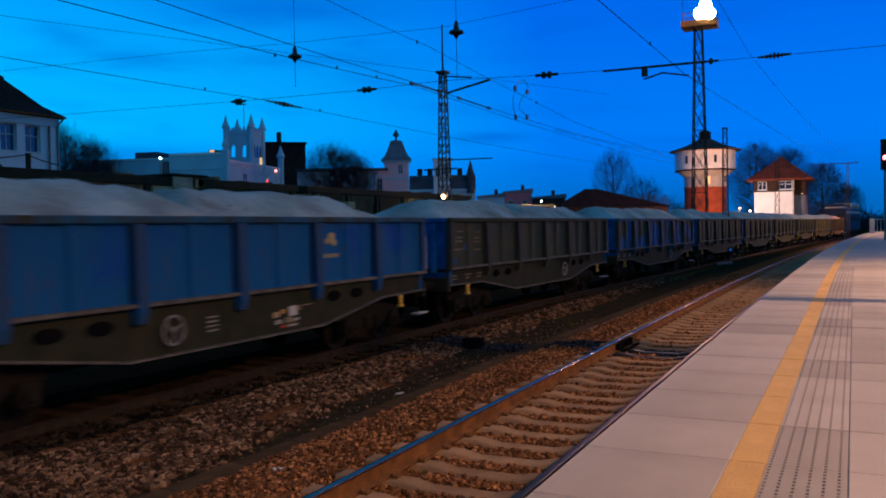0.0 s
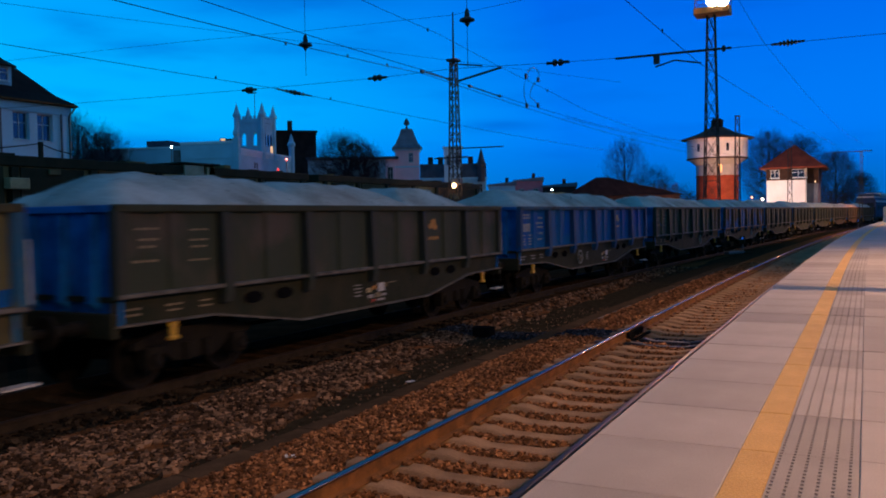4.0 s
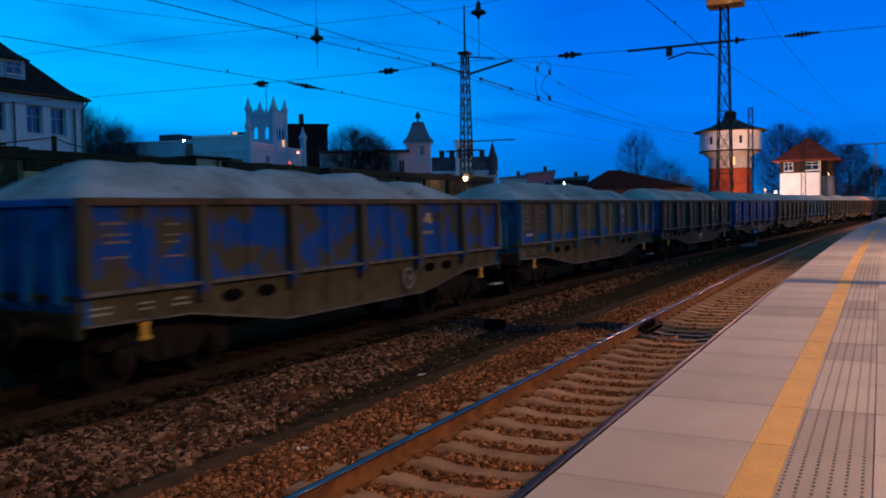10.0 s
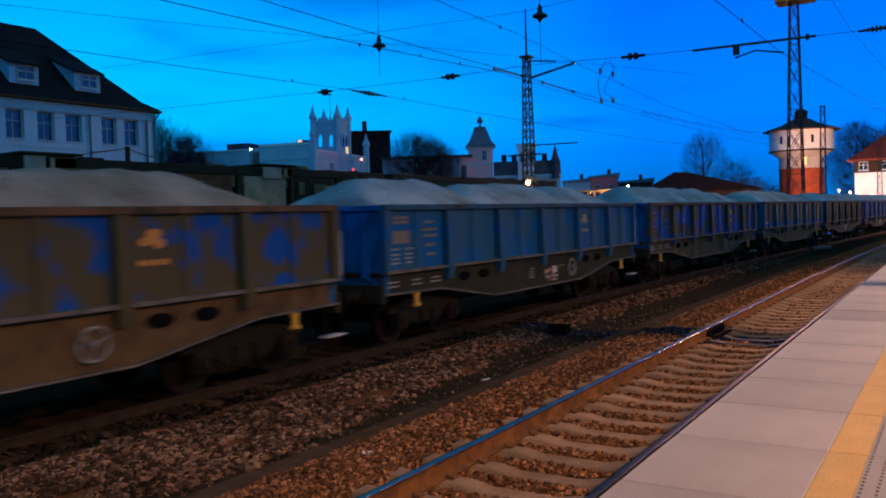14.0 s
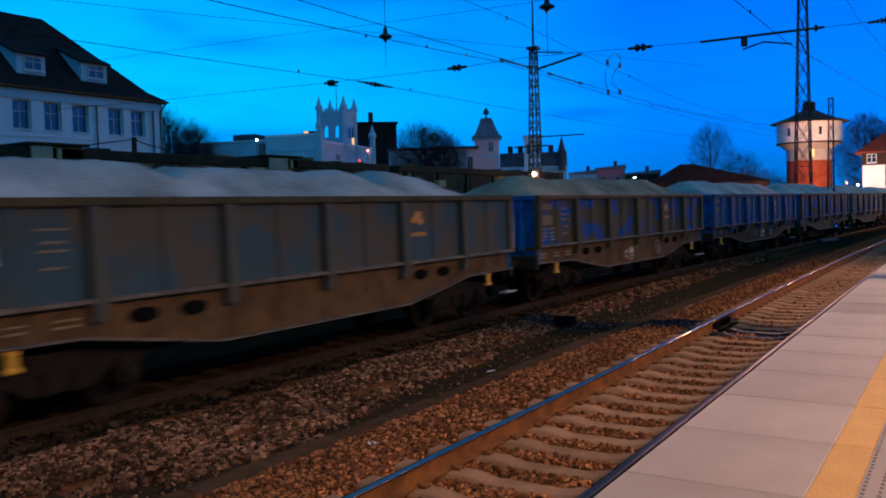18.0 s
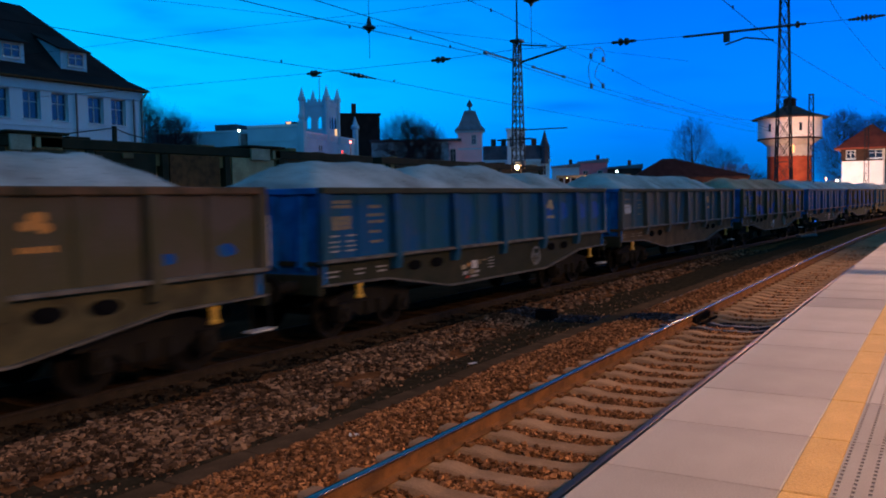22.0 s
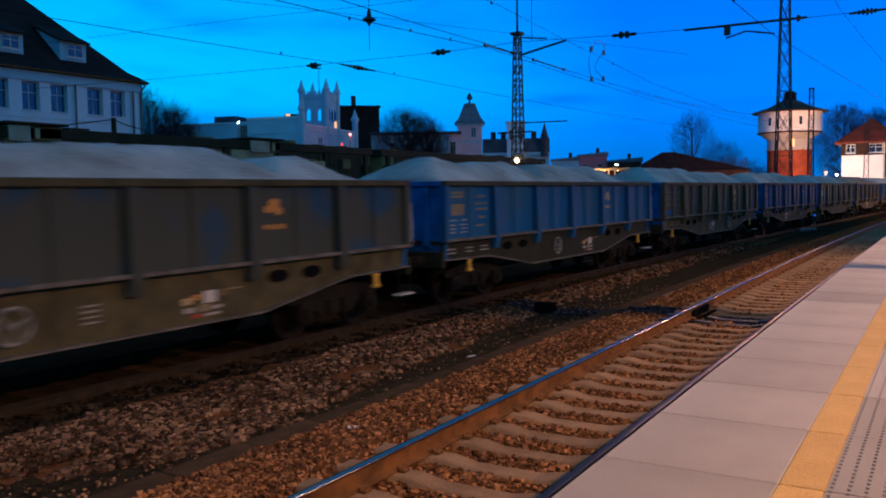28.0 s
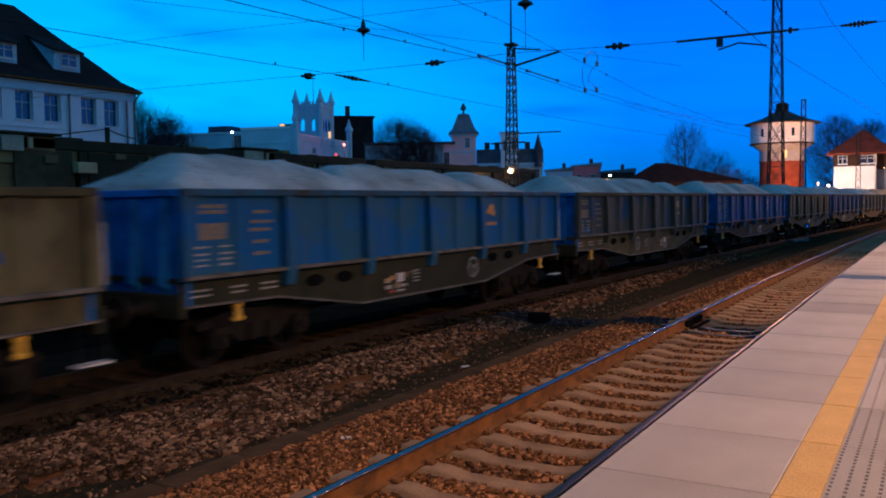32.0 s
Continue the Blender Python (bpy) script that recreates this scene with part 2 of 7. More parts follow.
M["frame_dark"] = mat("wagon_frame_black", (0.022, 0.026, 0.013), (0.042, 0.038, 0.02), 0.75, 0, 2.2, 0.45, 60, 0.2)
M["frame_brown"] = mat("wagon_frame_brown", (0.105, 0.09, 0.042), (0.058, 0.05, 0.026), 0.8, 0, 2.2, 0.5, 60, 0.25)
M["frame_rust"] = mat("wagon_frame_rust", (0.13, 0.08, 0.035), (0.075, 0.048, 0.024), 0.8, 0, 2.2, 0.5, 60, 0.25)
M["bogie"] = mat("bogie_iron", (0.012, 0.011, 0.009), (0.02, 0.017, 0.012), 0.85, 0.0, 4, 0.5, 60, 0.3)
M["wheel"] = mat("wheel_steel", (0.013, 0.011, 0.008), (0.009, 0.008, 0.006), 0.75, 0.2, 4, 0.5, 60, 0.2)
M["black"] = mat("black_hole", (0.008, 0.008, 0.009), None, 0.9, 0, 3, 0.5, 60, 0)
M["yellowpaint"] = mat("yellow_paint", (0.75, 0.42, 0.03), (0.6, 0.33, 0.04), 0.5, 0, 6, 0.5, 60, 0.1)
M["white"] = mat("white_paint", (0.62, 0.60, 0.56), (0.45, 0.42, 0.38), 0.6, 0, 5, 0.5, 60, 0.1)
M["orangepaint"] = mat("orange_paint", (0.62, 0.27, 0.06), (0.5, 0.24, 0.07), 0.6, 0, 6, 0.5, 60, 0.1)
M["redpaint"] = mat("red_paint", (0.5, 0.06, 0.03), None, 0.6, 0, 6, 0.5, 60, 0.1)
M["load"] = mat("crushed_rock_load", (0.52, 0.54, 0.50), (0.275, 0.275, 0.24), 0.95, 0, 0.75, 0.46, 22, 0.45, spread=0.13)
M["load_brown"] = mat("brown_crushed_rock", (0.46, 0.36, 0.25), (0.25, 0.18, 0.115), 0.95, 0, 0.75, 0.46, 22, 0.45, spread=0.13)
M["steel"] = mat("galvanised_steel", (0.22, 0.22, 0.22), (0.15, 0.14, 0.13), 0.55, 0.5, 4, 0.5, 60, 0.15)
M["mast"] = mat("mast_iron", (0.075, 0.065, 0.055), (0.05, 0.04, 0.035), 0.7, 0.3, 4, 0.5, 60, 0.15)
M["insulator"] = mat("brown_insulator", (0.03, 0.02, 0.018), None, 0.3, 0, 4, 0.5, 60, 0)
# house plaster, tinted blue in place of dusk skylight
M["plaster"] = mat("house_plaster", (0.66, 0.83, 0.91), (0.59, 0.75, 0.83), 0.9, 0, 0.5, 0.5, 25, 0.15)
# white annex wall with its bluish shade put into the colour
M["annex"] = mat("shade_blue_wall", (0.17, 0.19, 0.23), (0.12, 0.135, 0.17), 0.9, 0, 0.6, 0.5, 20, 0.2)
M["neck"] = mat("grey_render", (0.5, 0.47, 0.45), (0.40, 0.37, 0.35), 0.9, 0, 0.5, 0.5, 18, 0.15)
M["limewash"] = mat("limewashed_wall", (0.86, 0.84, 0.82), (0.76, 0.74, 0.72), 0.9, 0, 0.5, 0.5, 18, 0.15)
M["slate_pale"] = mat("pale_slate", (0.17, 0.21, 0.26), (0.12, 0.15, 0.19), 0.6, 0, 0.8, 0.5, 9, 0.4)
# blue of the evening sky is mixed into this white plaster's colour
M["plaster_dusk"] = mat("dusk_blue_plaster", (0.37, 0.68, 0.82), (0.31, 0.585, 0.72), 0.9, 0, 0.4, 0.5, 15, 0.1)
# reddish street-lamp glow is put into the turret house's plaster colour
M["plaster_lamp_pink"] = mat("lamp_pink_plaster", (0.84, 0.60, 0.66), (0.72, 0.50, 0.56), 0.9, 0, 0.4, 0.5, 15, 0.1)
M["roof"] = mat("dark_roof_tile", (0.034, 0.021, 0.018), (0.02, 0.014, 0.013), 0.85, 0, 0.8, 0.5, 8, 0.5)
M["tar_roof"] = mat("worn_tar_roof", (0.11, 0.07, 0.055), (0.07, 0.045, 0.038), 0.85, 0, 0.8, 0.5, 8, 0.4)
M["roof_red"] = mat("red_roof_tile", (0.22, 0.05, 0.028), (0.15, 0.036, 0.024), 0.85, 0, 1.0, 0.5, 9, 0.5)
M["roof_brown"] = mat("brown_shed_roof", (0.034, 0.022, 0.024), (0.024, 0.016, 0.018), 0.9, 0, 0.8, 0.5, 9, 0.4)
M["roof_slate"] = mat("slate_roof", (0.085, 0.10, 0.125), (0.05, 0.06, 0.08), 0.7, 0, 0.8, 0.5, 9, 0.4)
M["brick_dark"] = mat("dark_brick", (0.11, 0.06, 0.05), (0.07, 0.04, 0.035), 0.9, 0, 0.7, 0.5, 12, 0.3)
M["brick_red"] = mat("red_brick", (0.36, 0.085, 0.045), (0.26, 0.06, 0.036), 0.9, 0, 0.7, 0.5, 12, 0.3)
M["timber"] = mat("tarred_timber", (0.075, 0.047, 0.025), (0.04, 0.026, 0.015), 0.9, 0, 3, 0.5, 30, 0.4, random_v=0.35)
M["brick_pink"] = mat("rose_plaster", (0.55, 0.24, 0.3), (0.45, 0.2, 0.25), 0.9, 0, 0.5, 0.5, 15, 0.15)
M["wood_dark"] = mat("dark_boarding", (0.055, 0.03, 0.021), (0.035, 0.02, 0.015), 0.8, 0, 1.5, 0.5, 20, 0.3)
M["panel_grey"] = mat("olive_grey_metal", (0.5, 0.44, 0.30), (0.38, 0.33, 0.22), 0.7, 0, 2, 0.5, 30, 0.2)
M["cream"] = mat("cream_metal", (0.52, 0.40, 0.21), (0.36, 0.27, 0.14), 0.7, 0, 2, 0.5, 30, 0.2)
M["old_brown"] = mat("old_brown_wagon", (0.36, 0.24, 0.095), (0.16, 0.112, 0.05), 0.85, 0, 1.2, 0.5, 30, 0.3)
M["bark"] = mat("bark", (0.05, 0.042, 0.05), (0.032, 0.028, 0.034), 0.95, 0, 3, 0.5, 30, 0.4)
M["earth"] = mat("earth", (0.016, 0.013, 0.009), (0.010, 0.008, 0.006), 0.95, 0, 0.15, 0.5, 3, 0.4)
M["lid"] = mat("duct_lid_concrete", (0.085, 0.055, 0.032), (0.05, 0.034, 0.021), 0.9, 0, 2.5, 0.5, 40, 0.4, random_v=0.12)
M["glass"] = mat("dark_window_glass", (0.02, 0.03, 0.04), None, 0.06, 0, 1, 0.5, 5, 0)
M["loco"] = mat("locomotive_blue", (0.03, 0.055, 0.11), (0.022, 0.04, 0.08), 0.6, 0, 1.5, 0.5, 40, 0.1)
M["loco_light"] = mat("locomotive_pale", (0.55, 0.52, 0.48), (0.45, 0.42, 0.38), 0.5, 0, 1.5, 0.5, 40, 0.1)
M["lampwhite"] = glowing("lamp_white", (1.0, 0.93, 0.86), 25)
M["lampflood"] = glowing("flood_lens", (1.0, 0.80, 0.68), 45)
M["lampwarm"] = glowing("lamp_warm", (1.0, 0.62, 0.30), 16)
# near-black, so the backing wall reads as shade under the wagons
M["backing_black"] = mat("near_black_backing", (0.006, 0.005, 0.004), (0.010, 0.008, 0.006), 0.95, 0, 1, 0.5, 12, 0.3)
M["wire"] = mat("wire_steel", (0.012, 0.012, 0.014), None, 0.85, 0, 3, 0.5, 60, 0)
M["lampyard"] = glowing("yard_lamp", (1.0, 0.86, 0.76), 5)
M["lampdim"] = glowing("dim_yard_lamp", (1.0, 0.22, 0.08), 0.7)
M["lamptail"] = glowing("tail_lamp", (1.0, 0.06, 0.05), 1.6)
M["bush"] = mat("brown_brush", (0.13, 0.06, 0.05), (0.09, 0.045, 0.04), 0.95, 0, 3, 0.5, 30, 0.4)
M["tan"] = mat("tan_patch", (0.24, 0.165, 0.075), (0.15, 0.11, 0.055), 0.8, 0, 2, 0.5, 40, 0.2)
M["wheelpaint"] = mat("handwheel_paint", (0.33, 0.32, 0.29), (0.2, 0.19, 0.165), 0.7, 0, 6, 0.5, 60, 0.1)
M["railright"] = mat("dull_polished_rail", (0.105, 0.078, 0.068), (0.08, 0.055, 0.046), 0.46, 0.5, 0.6, 0.5, 80, 0)
# the right rail carries the same lamp-coloured glint tint
M["railright"].node_tree.nodes["Principled BSDF"].inputs["Specular Tint"].default_value = (1.0, 0.66, 0.42, 1)
M["letter"] = mat("faded_cream_lettering", (0.33, 0.25, 0.145), (0.20, 0.155, 0.095), 0.8, 0, 7, 0.5, 60, 0.1)
M["letter_white"] = mat("faded_white_lettering", (0.42, 0.40, 0.36), (0.27, 0.255, 0.23), 0.8, 0, 7, 0.5, 60, 0.1)
M["lampred"] = glowing("lamp_red", (1.0, 0.16, 0.14), 12)
M["lampcold"] = glowing("lamp_cold", (0.7, 1.0, 0.95), 12)
M["lampblue"] = glowing("lamp_blue", (0.03, 0.2, 1.0), 0.3)
M["warmpane"] = glowing("lit_pane", (1.0, 0.55, 0.25), 0.9)
M["bluepane"] = mat("sky_reflecting_pane", (0.07, 0.125, 0.19), None, 0.1, 0.8, 1, 0.5, 5, 0)


# ---------------------------------------------------------------- mesh helpers
def box(bm, x0, x1, y0, y1, z0, z1, bevel=0.0):
    vs = [bm.verts.new(p) for p in ((x0, y0, z0), (x1, y0, z0), (x1, y1, z0), (x0, y1, z0), (x0, y0, z1), (x1, y0, z1), (x1, y1, z1), (x0, y1, z1))]
    fs = [bm.faces.new([vs[i] for i in f]) for f in ((3, 2, 1, 0), (4, 5, 6, 7), (0, 1, 5, 4), (1, 2, 6, 5), (2, 3, 7, 6), (3, 0, 4, 7))]
    if bevel:
        bmesh.ops.bevel(bm, geom=list({e for f in fs for e in f.edges}), offset=bevel, segments=1, affect="EDGES")
    return bm


def prism(bm, pts, axis, a, b):
    """Extrude a polygon of two coordinates along an axis (0 x, 1 y, 2 z) from a to b."""
    def at(p, v):
        q = [p[0], p[1]]
        q.insert(axis, v)
        return q
    lo = [bm.verts.new(at(p, a)) for p in pts]
    hi = [bm.verts.new(at(p, b)) for p in pts]
    bm.faces.new(lo)
    bm.faces.new(hi)
    k = len(pts)
    for i in range(k):
        bm.faces.new((lo[i], lo[(i + 1) % k], hi[(i + 1) % k], hi[i]))
    bmesh.ops.recalc_face_normals(bm, faces=bm.faces[:])
    return bm


def tube(bm, p, q, r0, r1=None, sides=8, caps=True):
    p, q = Vector(p), Vector(q)
    r1 = r0 if r1 is None else r1
    d = (q - p)
    if d.length < 1e-6:
        return bm
    u = d.orthogonal().normalized()
    v = d.normalized().cross(u)
    a = [bm.verts.new(p + (u * math.cos(2 * math.pi * i / sides) + v * math.sin(2 * math.pi * i / sides)) * r0) for i in range(sides)]
    b = [bm.verts.new(q + (u * math.cos(2 * math.pi * i / sides) + v * math.sin(2 * math.pi * i / sides)) * max(r1, 1e-4)) for i in range(sides)]
    for i in range(sides):
        bm.faces.new((a[i], a[(i + 1) % sides], b[(i + 1) % sides], b[i]))
    if caps:
        bm.faces.new(a[::-1])
        bm.faces.new(b)
    return bm


def lathe(bm, profile, sides=24, centre=(0, 0)):
    """Turn a profile of (radius, height) round the z axis."""
    rings = []
    for r, z in profile:
        rings.append([bm.verts.new((centre[0] + r * math.cos(2 * math.pi * i / sides), centre[1] + r * math.sin(2 * math.pi * i / sides), z)) for i in range(sides)])
    for a, b in zip(rings, rings[1:]):
        for i in range(sides):
            bm.faces.new((a[i], a[(i + 1) % sides], b[(i + 1) % sides], b[i]))
    bm.faces.new(rings[0][::-1])
    bm.faces.new(rings[-1])
    return bm


def mesh_of(name, bm, material):
    me = bpy.data.meshes.new(name)
    bm.to_mesh(me)
    bm.free()
    me.materials.append(material)
    return me


def part(name, bm, material, parent=None, label="", m=None):
    ob = new(name, mesh_of(name, bm, material))
    ob.parent = parent
    if m is not None:
        ob.matrix_basis = m
    if label:
        ob["label"] = label
    return ob


def again(name, ob, parent, m, label=""):
    """Another piece on the same mesh."""
    o = new(name, ob.data)
    o.parent = parent
    o.matrix_basis = m
    if label:
        o["label"] = label
    return o


def thing(name, label, category, m=None, group="", kind=""):
    ob = new(name)
    ob.empty_display_size = 0.2
    if m is not None:
        ob.matrix_basis = m
    return tagged(ob, label, category, group, kind)


B = bmesh.new


def bx(*a, **k):
    return box(B(), *a, **k)


def sweep(bm, profile, xs, svals, closed=True):
    """Carry a cross-section (sideways, height) along a line x = xs(s), y = s."""
    rings = [[bm.verts.new((xs(s) + p[0], s, p[1])) for p in profile] for s in svals]
    k = len(profile)
    for a, b in zip(rings, rings[1:]):
        for i in range(k if closed else k - 1):
            bm.faces.new((a[i], b[i], b[(i + 1) % k], a[(i + 1) % k]))
    if closed:
        bm.faces.new(rings[0])
        bm.faces.new(rings[-1][::-1])
    return bm


def along(a, b, fine, until, coarse):
    out, s = [], a
    while s < b:
        out.append(s)
        s += fine if s < until else coarse
    return out + [b]


# ---------------------------------------------------------------- ground
PROFILE = [(-4000, -0.6), (-60, -0.6), (-14, -0.6), (-12, -0.52), (-9.15, -0.52), (-8.6, -0.50), (-7.4, -0.50), (-6.7, -0.46), (-6.1, -0.40), (-5.62, -0.38), (-5.5, -0.30), (-5.0, -0.235), (-4.55, -0.23), (-4.3, -0.255), (-1.9, -0.255), (-1.6, -0.24), (-1.3, -0.25), (4000, -0.25)]


def ground_z(u):
    for (a, za), (b, zb) in zip(PROFILE, PROFILE[1:]):
        if u <= b:
            return za + (zb - za) * (u - a) / (b - a)
    return -0.25


def heap_edge(s):
    """Where the heaped ballast beside the goods track ends and the dark cinder path begins."""
    return -6.2 - 0.125 * (min(max(s, 6.0), 17.0) - 6.4) - 0.44 * max(0.0, 6.0 - max(s, 4.0)) ** 2 + 0.22 * noise.noise((s * 0.8, 0, 7)) + 0.1 * noise.noise((s * 2.7, 0, 3))


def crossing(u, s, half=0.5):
    """A strip of blue-black stones that runs across the tracks."""
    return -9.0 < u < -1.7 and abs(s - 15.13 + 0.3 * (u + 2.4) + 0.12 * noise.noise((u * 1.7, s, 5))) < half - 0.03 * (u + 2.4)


def build_ground():
    us = [-4000, -900, -250, -90, -45, -28, -20, -16, -14] + [-13 + 0.25 * i for i in range(0, 46)] + [-1.3, 0, 6, 20, 80, 300, 1000, 4000]
    ss = [-4000, -800, -150, -40, -12, -4, 0, 2] + [3 + 0.22 * i for i in range(90)] + [24, 26, 29, 33, 38, 44, 52, 62, 75, 90, 110, 140, 180, 240, 400, 900, 4000]
    bm = B()
    grid = []
    for s in ss:
        row = []
        for u in us:
            z = ground_z(u)
            if -13 < u < -1.5 and 2 < s < 24:
                z += 0.035 * noise.noise((u * 2.3, s * 2.3, 0)) + 0.02 * noise.noise((u * 7, s * 7, 3))
            if -9.0 < u < heap_edge(s) and 2 < s < 40:
                z += 0.07 * math.sin(math.pi * (u + 9.0) / (heap_edge(s) + 9.0))
            row.append(bm.verts.new((u + (near_shift(s) if abs(u) < 60 and s < 240 else 0), s, z)))
        grid.append(row)
    for a, b in zip(grid, grid[1:]):
        for i in range(len(us) - 1):
            bm.faces.new((a[i], a[i + 1], b[i + 1], b[i]))
    for f in bm.faces:
        f.smooth = True
    ob = part("ground", bm, M["gravel"], None)
    ob.data.materials.append(M["cinder"])
    ob.data.materials.append(M["earth"])
    ob.data.materials.append(M["dark_bed"])
    for f in ob.data.polygons:
        c = f.center
        u = c.x - near_shift(c.y)
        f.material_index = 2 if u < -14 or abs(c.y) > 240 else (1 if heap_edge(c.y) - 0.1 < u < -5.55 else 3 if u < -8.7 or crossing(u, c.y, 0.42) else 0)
    return tagged(ob, "brown gravelly railway ground with dark cinders", "ground", kind="structure")


build_ground()


def stones(name, label, count, u0, u1, s0, s1, size, material, zfun, skip=None, lift=0.0):
    """Loose broken stones of mixed size, each a bent block with chipped corners, joined in one mesh."""
    rng = np.random.RandomState(len(name) * 7 + count)
    base = np.array([(-1, -1, -1), (1, -1, -1), (1, 1, -1), (-1, 1, -1), (-1, -1, 1), (1, -1, 1), (1, 1, 1), (-1, 1, 1)], float)
    quads = [(3, 2, 1, 0), (4, 5, 6), (4, 6, 7), (0, 1, 5, 4), (1, 2, 6, 5), (2, 3, 7, 6), (3, 0, 4, 7)]
    verts, faces = [], []
    for _ in range(count):
        u, s = rng.uniform(u0, u1), s0 + (s1 - s0) * rng.rand() ** 1.25
        if skip and skip(u, s):
            continue
        q = base * (0.35 + 0.75 * rng.rand(8, 3)) * size * (0.45 + 1.1 * rng.rand() ** 1.6) * 0.55 * np.array([1, 0.78, 0.62])
        a, b = rng.uniform(0, 6.28), rng.uniform(-0.9, 0.9)
        ca, sa, cb, sb = math.cos(a), math.sin(a), math.cos(b), math.sin(b)
        q = q @ np.array([[1, 0, 0], [0, cb, sb], [0, -sb, cb]]) @ np.array([[ca, sa, 0], [-sa, ca, 0], [0, 0, 1]])
        q = q + np.array([u + near_shift(s), s, zfun(u, s) + lift + rng.uniform(-0.01, 0.02)])
        k = len(verts)
        verts.extend(q.tolist())
        faces.extend([tuple(k + i for i in f) for f in quads])
    me = bpy.data.meshes.new(name)
    me.from_pydata(verts, [], faces)
    me.materials.append(material)
    return tagged(new(name, me), label, "ballast", kind="stuff")


SLEEPER = 0.536


def clean(u, s):
    return not crossing(u, s, 0.42)


def bare(u, s):
    """Patches where cinders show between the stones."""
    if crossing(u, s, 0.4):
        return True
    e = heap_edge(s)
    if u < -8.45 + 0.3 * noise.noise((u, s * 1.3, 2)):
        return True
    if u > e:
        return noise.noise((u * 2.1, s * 1.1, 4)) + 0.6 * (u - e) > -0.28
    return noise.noise((u * 1.6, s * 0.8, 4)) + 0.5 * noise.noise((u * 3.3, s * 2.4, 9)) < -0.42


def flat_z(u, s):
    return ground_z(u)


def heap_z(u, s):
    e = heap_edge(s)
    return ground_z(u) + (0.07 * math.sin(math.pi * (u + 9.0) / (e + 9.0)) if -9.0 < u < e else 0.0)


def between(u, s):
    """On a sleeper of the platform track."""
    return crossing(u, s, 0.4) or abs(u - NEAR_X) < 1.27 and abs((s / SLEEPER - 0.42 + 0.5) % 1.0 - 0.5) < 0.205


stones("ballast", "loose brown ballast stones between concrete sleepers", 40000, -5.5, -1.6, 3.4, 15.0, 0.041, M["stone"], flat_z, between, 0.014)
stones("ballast_further", "brown ballast stones along the platform track", 15000, -5.4, -1.6, 14.0, 40.0, 0.048, M["stone"], flat_z, between, 0.014)
stones("goods_ballast", "grey-brown ballast heaped beside the goods track", 26000, -9.1, -6.0, 3.4, 17.0, 0.066, M["stone_grey"], heap_z, bare, 0.008)
stones("goods_ballast_further", "grey-brown ballast beside the goods track", 8000, -9.05, -6.3, 16.0, 40.0, 0.08, M["stone_grey"], heap_z, bare)
stones("bed_ballast", "ballast between the goods track's sleepers, coloured dark as in the train's shade", 6000, -9.9, -8.4, 3.0, 24.0, 0.07, M["stone_shaded"], flat_z, None, 0.0)
stones("oily_ballast", "blue-black ballast in a strip across the tracks", 16000, -8.6, -1.7, 14.2, 18.2, 0.05, M["stone_blueblack"], heap_z, lambda u, s: clean(u, s) or abs(u - NEAR_X) < 1.27 and abs((s / SLEEPER - 0.42 + 0.5) % 1.0 - 0.5) < 0.205)
stones("cinder_grit", "scattered pebbles on a dark cinder path", 2500, -7.4, -5.5, 3.4, 22.0, 0.03, M["stone_grey"], flat_z)


# ---------------------------------------------------------------- tracks
RAIL = [(-0.07, -0.172), (0.07, -0.172), (0.07, -0.16), (0.012, -0.14), (0.012, -0.045), (0.036, -0.038), (0.036, -0.022), (-0.036, -0.022), (-0.036, -0.038), (-0.012, -0.045), (-0.012, -0.14), (-0.07, -0.16)]
CROWN = [(-0.0362, -0.024), (0.0362, -0.024), (0.0366, -0.013), (0.0358, -0.006), (0.0335, -0.0018), (0.030, 0.0012), (0.018, 0.0024), (0.0, 0.003), (-0.018, 0.0024), (-0.030, 0.0012), (-0.0335, -0.0018), (-0.0358, -0.006), (-0.0366, -0.013)]


def lofted_rail(parent, xs, dz, s0, s1, worn, side_m=None):
    ss = along(s0, s1, 2.0, 60, 5.0)
    part("rail", sweep(B(), [(p[0], p[1] + dz) for p in RAIL], xs, ss), side_m or M["rust"], parent)
    crown = part("rail_crown", sweep(B(), [(p[0], p[1] + dz) for p in CROWN], xs, ss), worn, parent, "polished running surface")
    for f in crown.data.polygons:
        f.use_smooth = f.normal.z > -0.5


